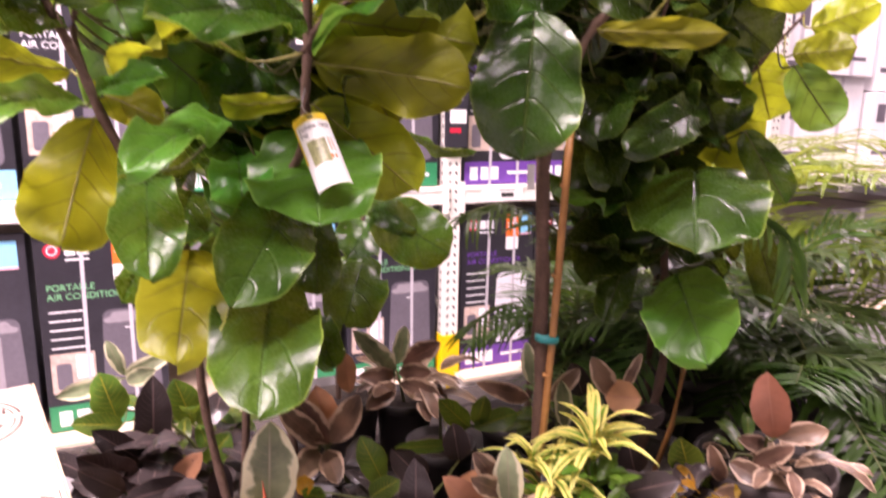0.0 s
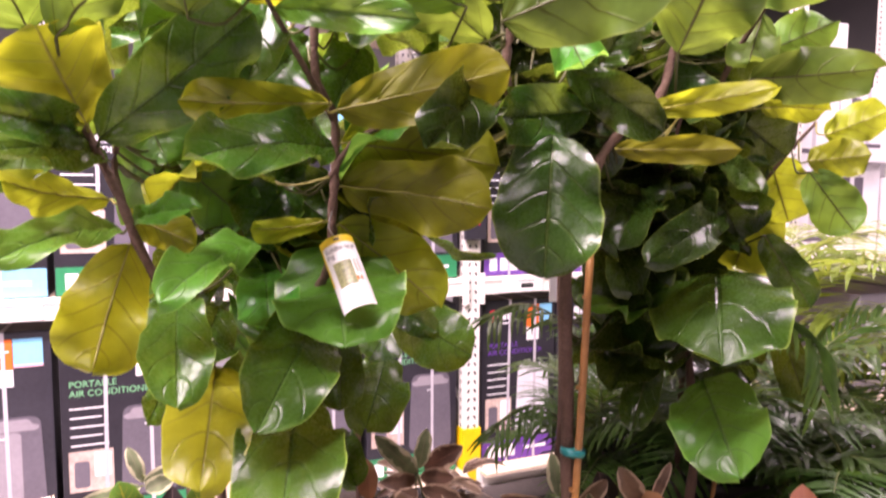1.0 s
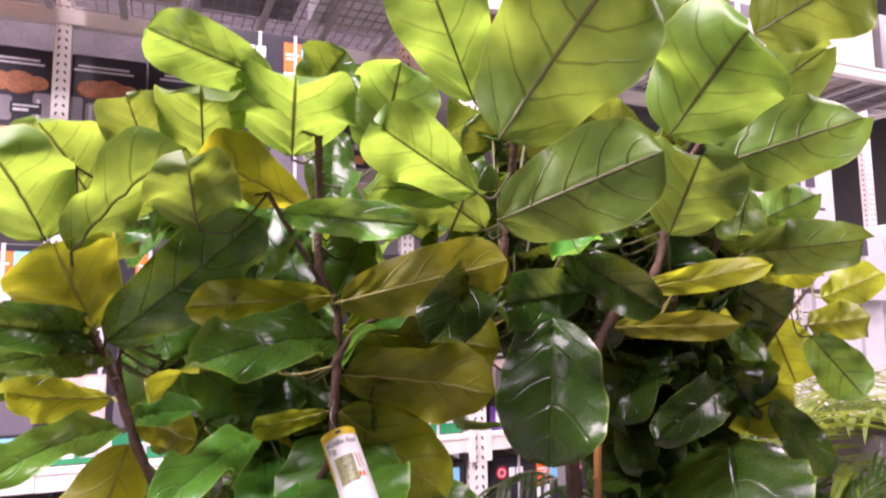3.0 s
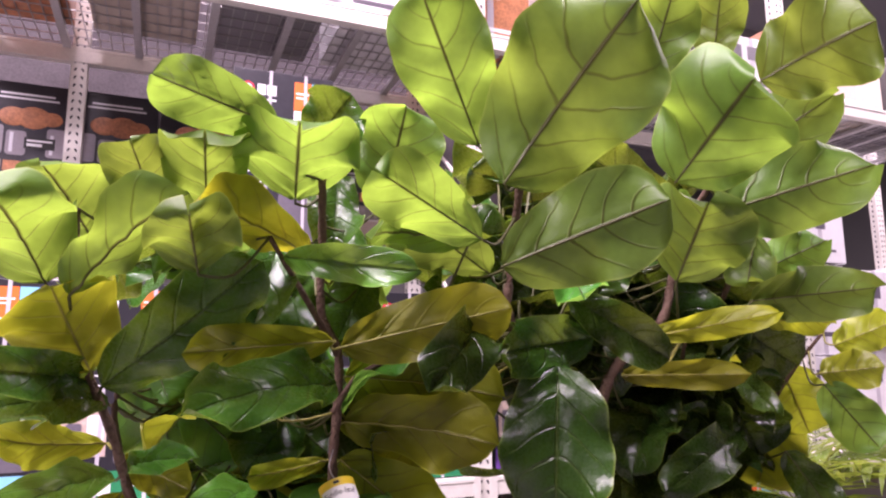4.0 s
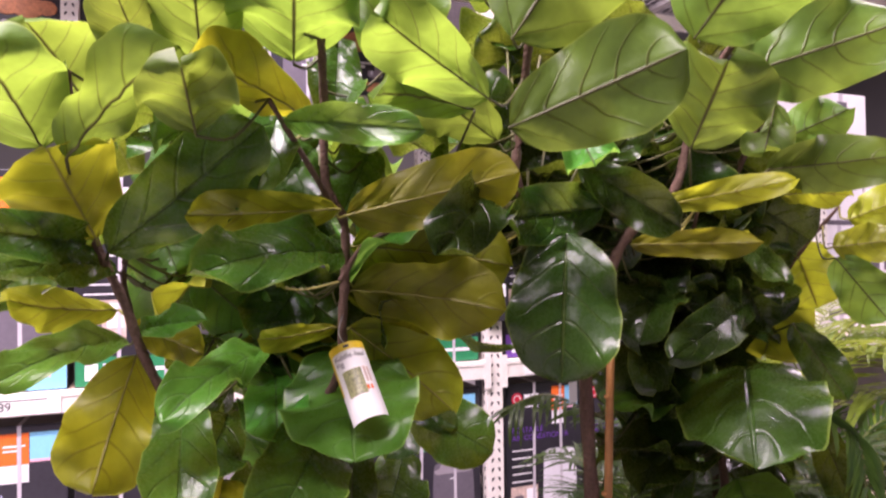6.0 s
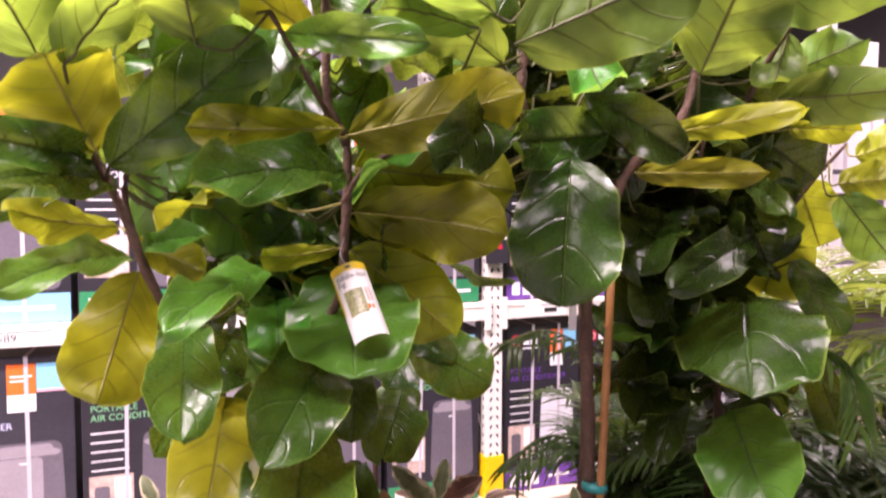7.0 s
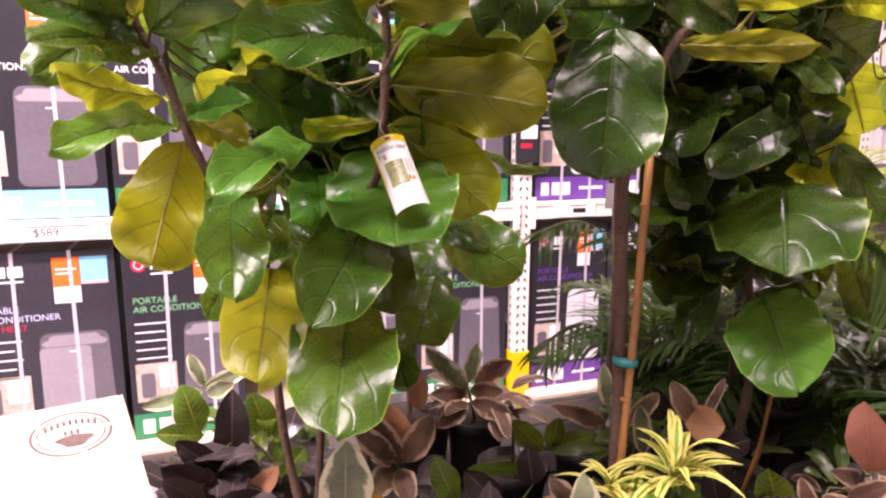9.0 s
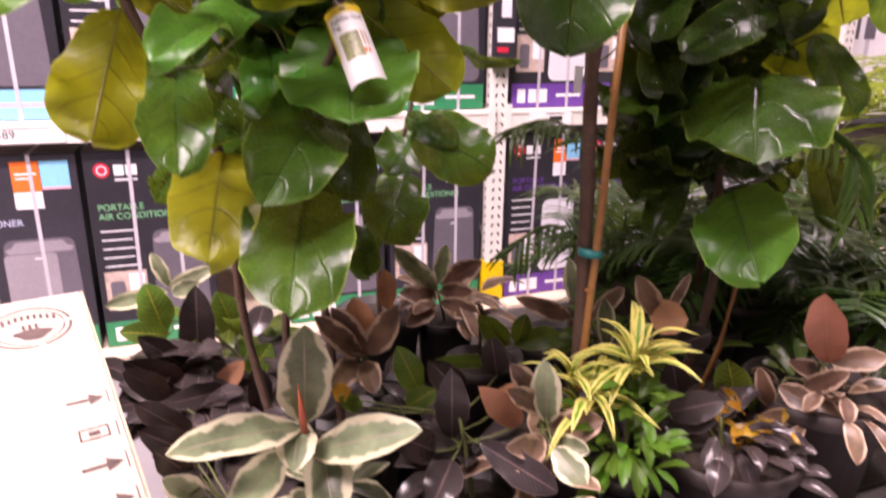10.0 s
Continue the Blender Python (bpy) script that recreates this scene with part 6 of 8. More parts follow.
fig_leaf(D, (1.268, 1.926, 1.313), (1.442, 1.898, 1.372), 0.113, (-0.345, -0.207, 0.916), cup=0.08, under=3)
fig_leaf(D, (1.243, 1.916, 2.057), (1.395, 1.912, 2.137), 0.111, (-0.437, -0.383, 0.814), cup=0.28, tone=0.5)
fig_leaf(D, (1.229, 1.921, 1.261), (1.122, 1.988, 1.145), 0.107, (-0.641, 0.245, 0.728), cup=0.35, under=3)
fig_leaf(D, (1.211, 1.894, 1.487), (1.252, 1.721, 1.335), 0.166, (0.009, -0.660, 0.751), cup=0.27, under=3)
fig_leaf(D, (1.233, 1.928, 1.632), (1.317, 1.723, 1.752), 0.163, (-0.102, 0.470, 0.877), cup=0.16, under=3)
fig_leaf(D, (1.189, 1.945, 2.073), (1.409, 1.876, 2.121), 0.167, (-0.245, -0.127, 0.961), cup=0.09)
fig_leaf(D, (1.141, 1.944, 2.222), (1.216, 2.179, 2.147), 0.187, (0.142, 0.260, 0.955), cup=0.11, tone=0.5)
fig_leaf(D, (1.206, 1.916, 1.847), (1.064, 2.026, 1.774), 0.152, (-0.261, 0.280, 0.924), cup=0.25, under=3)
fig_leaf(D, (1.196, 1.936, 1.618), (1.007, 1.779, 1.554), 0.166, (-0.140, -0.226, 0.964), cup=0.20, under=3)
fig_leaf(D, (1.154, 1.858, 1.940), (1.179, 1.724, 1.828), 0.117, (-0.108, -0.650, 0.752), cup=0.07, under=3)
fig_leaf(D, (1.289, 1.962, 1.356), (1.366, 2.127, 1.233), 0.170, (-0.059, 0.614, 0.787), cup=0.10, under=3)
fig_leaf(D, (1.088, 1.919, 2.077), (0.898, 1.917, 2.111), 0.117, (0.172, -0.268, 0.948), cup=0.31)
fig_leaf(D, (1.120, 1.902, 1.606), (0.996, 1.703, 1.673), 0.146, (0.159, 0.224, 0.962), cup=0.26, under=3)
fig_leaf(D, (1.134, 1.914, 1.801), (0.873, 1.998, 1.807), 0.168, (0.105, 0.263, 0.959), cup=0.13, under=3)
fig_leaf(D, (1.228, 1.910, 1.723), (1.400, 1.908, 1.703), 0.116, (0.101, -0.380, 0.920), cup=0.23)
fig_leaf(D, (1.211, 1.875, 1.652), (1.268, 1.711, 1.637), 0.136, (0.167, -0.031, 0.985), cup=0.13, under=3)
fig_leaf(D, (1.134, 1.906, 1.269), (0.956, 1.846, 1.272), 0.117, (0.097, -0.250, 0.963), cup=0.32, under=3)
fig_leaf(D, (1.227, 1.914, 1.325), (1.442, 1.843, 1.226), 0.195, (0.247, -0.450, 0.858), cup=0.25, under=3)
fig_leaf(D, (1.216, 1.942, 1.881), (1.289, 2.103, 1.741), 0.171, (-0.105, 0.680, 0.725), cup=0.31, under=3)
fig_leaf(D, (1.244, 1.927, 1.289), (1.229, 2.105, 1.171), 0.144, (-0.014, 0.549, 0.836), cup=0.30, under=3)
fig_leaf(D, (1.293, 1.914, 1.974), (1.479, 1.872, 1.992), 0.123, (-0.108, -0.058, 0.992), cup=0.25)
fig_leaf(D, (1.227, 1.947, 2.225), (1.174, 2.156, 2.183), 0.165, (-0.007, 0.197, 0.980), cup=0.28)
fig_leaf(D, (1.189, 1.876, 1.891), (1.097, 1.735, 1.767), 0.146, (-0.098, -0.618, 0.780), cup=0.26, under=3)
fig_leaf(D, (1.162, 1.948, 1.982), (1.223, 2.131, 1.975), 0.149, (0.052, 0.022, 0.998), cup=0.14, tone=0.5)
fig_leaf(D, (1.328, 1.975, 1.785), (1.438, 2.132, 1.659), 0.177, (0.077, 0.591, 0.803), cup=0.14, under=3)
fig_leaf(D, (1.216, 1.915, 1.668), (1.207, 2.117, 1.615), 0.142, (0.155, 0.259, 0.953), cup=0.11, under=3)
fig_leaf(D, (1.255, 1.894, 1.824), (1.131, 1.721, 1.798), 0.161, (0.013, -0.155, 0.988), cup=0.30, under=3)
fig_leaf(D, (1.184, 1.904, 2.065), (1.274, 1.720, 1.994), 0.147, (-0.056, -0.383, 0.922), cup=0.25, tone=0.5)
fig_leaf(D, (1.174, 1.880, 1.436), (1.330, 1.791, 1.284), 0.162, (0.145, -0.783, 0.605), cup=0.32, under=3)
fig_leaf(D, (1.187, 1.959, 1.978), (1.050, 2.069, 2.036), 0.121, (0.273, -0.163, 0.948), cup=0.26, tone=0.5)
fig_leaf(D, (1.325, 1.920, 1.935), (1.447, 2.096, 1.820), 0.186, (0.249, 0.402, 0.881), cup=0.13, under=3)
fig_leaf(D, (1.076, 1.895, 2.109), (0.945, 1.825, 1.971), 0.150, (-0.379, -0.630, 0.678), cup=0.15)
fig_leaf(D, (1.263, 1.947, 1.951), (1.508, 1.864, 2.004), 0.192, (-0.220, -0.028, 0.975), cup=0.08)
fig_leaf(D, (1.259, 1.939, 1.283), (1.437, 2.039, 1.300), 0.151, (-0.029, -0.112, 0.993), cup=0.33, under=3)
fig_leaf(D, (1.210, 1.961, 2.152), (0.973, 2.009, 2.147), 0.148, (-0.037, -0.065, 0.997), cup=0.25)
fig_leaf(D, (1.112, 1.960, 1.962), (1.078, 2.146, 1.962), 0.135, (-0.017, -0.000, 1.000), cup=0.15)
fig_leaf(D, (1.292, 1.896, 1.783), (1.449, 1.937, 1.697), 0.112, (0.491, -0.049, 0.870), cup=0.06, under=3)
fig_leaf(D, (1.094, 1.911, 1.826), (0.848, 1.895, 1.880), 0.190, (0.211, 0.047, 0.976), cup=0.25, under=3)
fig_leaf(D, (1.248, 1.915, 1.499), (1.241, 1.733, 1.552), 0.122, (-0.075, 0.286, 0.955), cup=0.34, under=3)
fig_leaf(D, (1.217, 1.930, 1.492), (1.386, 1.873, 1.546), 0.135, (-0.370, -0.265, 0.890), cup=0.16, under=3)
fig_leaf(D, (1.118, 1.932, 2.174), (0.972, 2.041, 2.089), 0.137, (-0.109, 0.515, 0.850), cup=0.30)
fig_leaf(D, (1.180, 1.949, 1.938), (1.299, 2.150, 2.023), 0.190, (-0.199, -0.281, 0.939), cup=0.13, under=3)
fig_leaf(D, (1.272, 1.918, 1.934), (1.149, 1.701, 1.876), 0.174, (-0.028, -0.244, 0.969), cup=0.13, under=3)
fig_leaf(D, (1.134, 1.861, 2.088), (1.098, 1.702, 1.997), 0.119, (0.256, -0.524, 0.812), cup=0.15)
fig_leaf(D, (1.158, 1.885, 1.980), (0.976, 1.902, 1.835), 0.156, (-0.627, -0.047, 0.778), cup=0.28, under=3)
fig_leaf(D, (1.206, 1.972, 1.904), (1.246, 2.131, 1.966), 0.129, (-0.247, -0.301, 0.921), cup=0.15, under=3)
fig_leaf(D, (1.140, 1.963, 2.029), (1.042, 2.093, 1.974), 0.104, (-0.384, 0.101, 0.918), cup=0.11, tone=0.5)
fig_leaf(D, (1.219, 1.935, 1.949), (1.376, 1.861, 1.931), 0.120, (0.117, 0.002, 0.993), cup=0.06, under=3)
fig_leaf(C, (0.599, 1.706, 1.907), (0.800, 1.707, 1.846), 0.154, (0.289, -0.050, 0.956), cup=0.14, under=3)
fig_leaf(C, (0.480, 1.755, 1.741), (0.373, 1.895, 1.821), 0.128, (0.181, -0.379, 0.908), cup=0.20)
fig_leaf(C, (0.587, 1.775, 1.889), (0.602, 1.986, 1.800), 0.171, (-0.208, 0.391, 0.897), cup=0.18, tone=0.5)
fig_leaf(C, (0.568, 1.716, 2.052), (0.415, 1.728, 1.911), 0.166, (-0.676, -0.155, 0.721), cup=0.14)
fig_leaf(C, (0.548, 1.747, 1.919), (0.701, 1.829, 1.797), 0.129, (0.606, 0.053, 0.794), cup=0.34, under=3)
fig_leaf(C, (0.559, 1.746, 1.691), (0.351, 1.836, 1.719), 0.138, (0.163, 0.063, 0.985), cup=0.06, under=3)
fig_leaf(C, (0.622, 1.754, 2.086), (0.734, 1.906, 2.001), 0.159, (0.012, 0.481, 0.876), cup=0.33)
fig_leaf(C, (0.564, 1.728, 1.943), (0.535, 1.913, 2.007), 0.138, (-0.032, -0.331, 0.943), cup=0.31)
fig_leaf(C, (0.652, 1.732, 2.112), (0.708, 1.905, 2.134), 0.112, (-0.124, -0.084, 0.989), cup=0.35, under=3)
fig_leaf(C, (0.592, 1.775, 2.165), (0.639, 1.933, 2.215), 0.105, (0.102, -0.329, 0.939), cup=0.20)
fig_leaf(C, (0.648, 1.760, 1.873), (0.740, 1.938, 1.930), 0.142, (-0.495, -0.022, 0.869), cup=0.07, under=3)
fig_leaf(C, (0.632, 1.772, 2.239), (0.641, 2.021, 2.208), 0.195, (-0.107, 0.130, 0.986), cup=0.31)
fig_leaf(C, (0.444, 1.735, 1.755), (0.273, 1.796, 1.587), 0.198, (-0.721, -0.224, 0.655), cup=0.10, under=3)
fig_leaf(C, (0.549, 1.742, 1.881), (0.344, 1.793, 1.752), 0.178, (-0.403, 0.427, 0.810), cup=0.17, under=3)
fig_leaf(C, (0.571, 1.745, 1.890), (0.560, 1.950, 1.853), 0.144, (0.249, 0.183, 0.951), cup=0.27, under=3)
fig_leaf(C, (0.432, 1.704, 1.857), (0.234, 1.711, 1.699), 0.162, (-0.605, -0.286, 0.743), cup=0.32, tone=0.5)
fig_leaf(C, (0.561, 1.711, 1.849), (0.525, 1.983, 1.800), 0.178, (0.244, 0.204, 0.948), cup=0.15)
fig_leaf(C, (0.576, 1.744, 1.813), (0.315, 1.721, 1.773), 0.206, (-0.111, -0.341, 0.934), cup=0.29)
fig_leaf(C, (0.443, 1.757, 1.817), (0.271, 1.789, 1.786), 0.125, (-0.182, -0.024, 0.983), cup=0.17)
fig_leaf(C, (0.638, 1.720, 2.147), (0.777, 1.870, 1.962), 0.209, (0.230, 0.664, 0.711), cup=0.23, under=3)
fig_leaf(C, (0.603, 1.777, 2.112), (0.709, 1.960, 2.025), 0.153, (0.161, 0.344, 0.925), cup=0.31, under=3)
fig_leaf(C, (0.561, 1.699, 1.971), (0.377, 1.733, 1.846), 0.168, (-0.489, 0.335, 0.806), cup=0.20)
fig_leaf(C, (0.699, 1.727, 1.992), (0.912, 1.736, 1.968), 0.164, (0.104, 0.158, 0.982), cup=0.15)
fig_leaf(C, (0.653, 1.733, 1.963), (0.842, 1.828, 1.906), 0.157, (0.240, 0.108, 0.965), cup=0.14, under=3)
fig_leaf(C, (0.553, 1.774, 1.954), (0.711, 1.897, 2.033), 0.144, (-0.129, -0.414, 0.901), cup=0.32, under=3)
fig_leaf(C, (0.683, 1.752, 1.739), (0.864, 1.863, 1.796), 0.139, (-0.128, -0.279, 0.952), cup=0.32, under=3)
fig_leaf(C, (0.469, 1.747, 1.906), (0.204, 1.702, 1.980), 0.196, (0.298, -0.233, 0.926), cup=0.09)
fig_leaf(C, (0.647, 1.746, 2.086), (0.653, 1.922, 2.006), 0.146, (0.264, 0.393, 0.881), cup=0.31)
fig_leaf(C, (0.503, 1.753, 1.797), (0.622, 1.877, 1.721), 0.122, (0.466, 0.089, 0.880), cup=0.21)
fig_leaf(C, (0.820, 1.798, 1.813), (0.560, 1.795, 1.882), 0.206, (0.256, -0.126, 0.958), cup=0.17, under=3)
fig_leaf(C, (0.864, 1.841, 1.873), (0.714, 1.750, 1.938), 0.134, (0.432, -0.064, 0.899), cup=0.22, under=3)
fig_leaf(C, (0.929, 1.852, 1.913), (1.017, 2.107, 1.951), 0.164, (-0.019, -0.141, 0.990), cup=0.30, under=3)
fig_leaf(C, (0.864, 1.853, 1.809), (0.792, 2.078, 1.812), 0.177, (0.008, -0.011, 1.000), cup=0.06, under=3)
fig_leaf(C, (0.877, 1.800, 2.131), (1.031, 1.909, 2.203), 0.162, (-0.381, -0.077, 0.922), cup=0.26)
fig_leaf(C, (0.759, 1.819, 2.001), (0.538, 1.841, 2.112), 0.153, (0.392, -0.345, 0.853), cup=0.06)
fig_leaf(C, (0.880, 1.846, 1.678), (0.670, 1.773, 1.724), 0.147, (0.200, 0.044, 0.979), cup=0.35, under=3)
fig_leaf(C, (0.836, 1.787, 1.967), (0.642, 1.811, 2.046), 0.139, (0.362, -0.108, 0.926), cup=0.33)
fig_leaf(C, (0.828, 1.856, 1.927), (0.968, 1.989, 1.968), 0.130, (-0.029, -0.268, 0.963), cup=0.18, under=3)
fig_leaf(C, (0.834, 1.863, 1.765), (0.593, 1.931, 1.867), 0.199, (0.361, -0.112, 0.926), cup=0.26, under=3)
fig_leaf(C, (0.860, 1.806, 1.703), (1.081, 1.953, 1.758), 0.200, (-0.127, -0.174, 0.977), cup=0.32, under=3)
fig_leaf(C, (0.865, 1.824, 1.934), (0.720, 1.801, 1.820), 0.143, (-0.625, 0.061, 0.778), cup=0.09, under=3)
fig_leaf(C, (0.940, 1.852, 1.914), (1.026, 2.027, 1.887), 0.148, (-0.292, 0.282, 0.914), cup=0.18, under=3)
fig_leaf(C, (1.007, 1.845, 2.128), (1.211, 1.799, 2.113), 0.166, (0.059, -0.064, 0.996), cup=0.18)
fig_leaf(C, (0.980, 1.844, 2.063), (1.099, 1.981, 1.991), 0.122, (0.438, 0.089, 0.895), cup=0.24)
fig_leaf(C, (0.951, 1.836, 1.813), (1.075, 1.962, 1.830), 0.127, (-0.033, -0.105, 0.994), cup=0.24, under=3)
fig_leaf(C, (0.755, 1.861, 2.036), (0.654, 2.098, 1.998), 0.180, (0.033, 0.173, 0.984), cup=0.28)
fig_leaf(C, (0.889, 1.823, 1.594), (1.031, 1.716, 1.655), 0.143, (-0.393, 0.001, 0.919), cup=0.14, under=3)
fig_leaf(C, (0.729, 1.851, 1.819), (0.569, 1.843, 1.722), 0.146, (-0.468, -0.375, 0.801), cup=0.30, under=3)
fig_leaf(C, (0.875, 1.811, 1.683), (1.052, 1.741, 1.607), 0.127, (0.385, -0.038, 0.922), cup=0.24, under=3)
fig_leaf(C, (0.925, 1.873, 1.833), (0.958, 2.055, 1.755), 0.147, (-0.164, 0.413, 0.896), cup=0.14, under=3)
fig_leaf(C, (0.960, 1.809, 1.701), (1.187, 1.834, 1.696), 0.181, (0.054, -0.280, 0.958), cup=0.11, under=3)
fig_leaf(C, (0.952, 1.815, 1.406), (1.143, 1.848, 1.424), 0.153, (-0.055, -0.233, 0.971), cup=0.20)
fig_leaf(C, (0.870, 1.862, 2.073), (0.817, 1.990, 1.954), 0.128, (-0.382, 0.541, 0.749), cup=0.14)
fig_leaf(C, (0.796, 1.864, 2.248), (0.589, 1.994, 2.379), 0.173, (0.338, -0.344, 0.876), cup=0.24)
fig_leaf(C, (0.768, 1.849, 2.082), (0.736, 2.050, 2.109), 0.148, (-0.091, -0.147, 0.985), cup=0.21, under=3)
fig_leaf(C, (0.975, 1.829, 1.763), (1.117, 1.719, 1.804), 0.143, (-0.380, -0.145, 0.913), cup=0.09, under=3)
fig_leaf(C, (0.993, 1.793, 1.892), (1.162, 1.762, 1.800), 0.127, (0.420, -0.285, 0.862), cup=0.19, under=3)
fig_leaf(C, (0.779, 1.829, 2.094), (0.541, 1.800, 2.206), 0.170, (0.395, 0.214, 0.894), cup=0.27)
fig_leaf(C, (0.980, 1.816, 1.925), (1.119, 1.989, 1.965), 0.165, (0.042, -0.259, 0.965), cup=0.17, under=3)
fig_leaf(C, (0.902, 1.779, 1.761), (1.088, 1.704, 1.709), 0.145, (0.217, -0.139, 0.966), cup=0.26, under=3)
fig_leaf(C, (0.910, 1.862, 1.375), (1.021, 1.995, 1.448), 0.128, (-0.493, -0.063, 0.868), cup=0.19)
fig_leaf(C, (0.953, 1.834, 1.553), (1.116, 1.796, 1.436), 0.122, (0.550, -0.163, 0.819), cup=0.08, under=3)
fig_leaf(C, (0.879, 1.827, 1.298), (1.128, 1.816, 1.223), 0.195, (0.279, -0.153, 0.948), cup=0.28, under=3)
fig_leaf(D, (1.083, 1.860, 1.601), (1.208, 2.059, 1.697), 0.177, (-0.270, -0.276, 0.923), cup=0.16, under=3)
fig_leaf(D, (0.974, 1.797, 2.067), (1.191, 1.729, 2.016), 0.143, (0.172, -0.179, 0.969), cup=0.06)
fig_leaf(D, (1.020, 1.885, 1.299), (1.036, 2.074, 1.191), 0.163, (-0.202, 0.499, 0.843), cup=0.16, under=3)
fig_leaf(D, (0.986, 1.834, 1.584), (1.176, 1.748, 1.632), 0.134, (-0.212, 0.084, 0.974), cup=0.25, under=3)
fig_leaf(D, (1.119, 1.821, 1.948), (1.303, 1.762, 1.877), 0.128, (0.219, -0.397, 0.891), cup=0.05, under=3)
fig_leaf(D, (1.024, 1.803, 1.936), (0.885, 1.710, 1.996), 0.139, (0.372, 0.037, 0.928), cup=0.29, under=3)
fig_leaf(D, (1.086, 1.836, 1.941), (1.244, 1.989, 1.888), 0.153, (0.211, 0.120, 0.970), cup=0.07)
fig_leaf(D, (0.967, 1.819, 1.901), (1.119, 1.865, 1.967), 0.113, (-0.309, -0.283, 0.908), cup=0.08, under=3)
fig_leaf(D, (0.923, 1.835, 2.013), (0.695, 1.877, 2.013), 0.158, (-0.048, -0.265, 0.963), cup=0.19)
fig_leaf(D, (0.893, 1.870, 1.816), (0.652, 1.813, 1.878), 0.201, (0.221, 0.132, 0.966), cup=0.17, under=3)
fig_leaf(D, (0.954, 1.820, 2.145), (0.774, 1.784, 2.170), 0.146, (0.143, -0.012, 0.990), cup=0.33)
fig_leaf(D, (0.976, 1.852, 2.137), (1.216, 1.791, 2.126), 0.165, (0.055, 0.028, 0.998), cup=0.07, tone=0.5)
fig_leaf(D, (1.139, 1.827, 1.950), (1.378, 1.793, 1.901), 0.190, (0.113, -0.466, 0.877), cup=0.14, under=3)
fig_leaf(D, (1.057, 1.832, 1.917), (1.015, 2.071, 1.878), 0.176, (0.062, 0.170, 0.984), cup=0.35, under=3)
fig_leaf(D, (0.863, 1.808, 1.750), (0.647, 1.835, 1.834), 0.172, (0.344, -0.140, 0.929), cup=0.10, under=3)
fig_leaf(D, (1.028, 1.830, 1.376), (0.839, 1.794, 1.415), 0.135, (0.249, -0.323, 0.913), cup=0.06, tone=0.5)
fig_leaf(D, (0.940, 1.849, 1.557), (0.912, 1.717, 1.450), 0.113, (-0.110, -0.613, 0.782), cup=0.09, under=3)
fig_leaf(D, (1.018, 1.836, 1.722), (1.142, 2.043, 1.626), 0.184, (-0.034, 0.438, 0.898), cup=0.17, under=3)
fig_leaf(D, (1.052, 1.866, 1.973), (1.300, 1.835, 2.041), 0.185, (-0.245, 0.154, 0.957), cup=0.22)
fig_leaf(D, (1.021, 1.828, 2.220), (1.197, 1.955, 2.199), 0.154, (-0.022, 0.190, 0.981), cup=0.30, under=3)
fig_leaf(D, (1.031, 1.797, 1.706), (0.862, 1.714, 1.557), 0.167, (-0.522, -0.340, 0.782), cup=0.17, under=3)
fig_leaf(D, (1.011, 1.822, 1.638), (0.799, 1.961, 1.726), 0.177, (0.301, -0.133, 0.944), cup=0.31, under=3)
fig_leaf(D, (1.029, 1.895, 1.348), (1.150, 2.046, 1.410), 0.151, (-0.239, -0.196, 0.951), cup=0.33, under=3)
fig_leaf(D, (1.130, 1.860, 1.728), (1.281, 1.748, 1.816), 0.154, (-0.444, 0.105, 0.890), cup=0.22, under=3)
fig_leaf(A, (-0.100, 1.849, 1.470), (0.037, 1.961, 1.461), 0.131, (0.046, 0.016, 0.999), cup=0.32)
fig_leaf(A, (-0.049, 1.837, 1.719), (0.128, 1.734, 1.691), 0.126, (-0.059, -0.355, 0.933), cup=0.29)
fig_leaf(A, (-0.006, 1.847, 1.775), (0.034, 2.050, 1.852), 0.174, (0.199, -0.381, 0.903), cup=0.11)
fig_leaf(A, (0.010, 1.816, 1.594), (0.222, 1.953, 1.557), 0.163, (0.077, 0.148, 0.986), cup=0.16)
fig_leaf(A, (-0.032, 1.840, 1.839), (0.179, 1.806, 1.847), 0.130, (-0.028, 0.052, 0.998), cup=0.20)
fig_leaf(A, (-0.038, 1.864, 1.816), (-0.188, 1.960, 1.774), 0.140, (-0.041, 0.344, 0.938), cup=0.06)
fig_leaf(A, (0.065, 1.804, 1.613), (0.240, 1.869, 1.547), 0.141, (0.378, -0.079, 0.923), cup=0.23)
fig_leaf(A, (0.033, 1.832, 1.757), (0.173, 1.758, 1.838), 0.114, (-0.352, 0.295, 0.888), cup=0.27, tone=0.5)
fig_leaf(A, (-0.087, 1.869, 1.742), (-0.031, 2.075, 1.583), 0.209, (0.123, 0.586, 0.801), cup=0.23, tone=0.5)
fig_leaf(A, (0.007, 1.887, 1.751), (-0.036, 2.104, 1.623), 0.158, (0.159, 0.523, 0.837), cup=0.31)
fig_leaf(A, (-0.094, 1.861, 2.049), (-0.206, 2.048, 1.896), 0.172, (-0.401, 0.423, 0.813), cup=0.11)


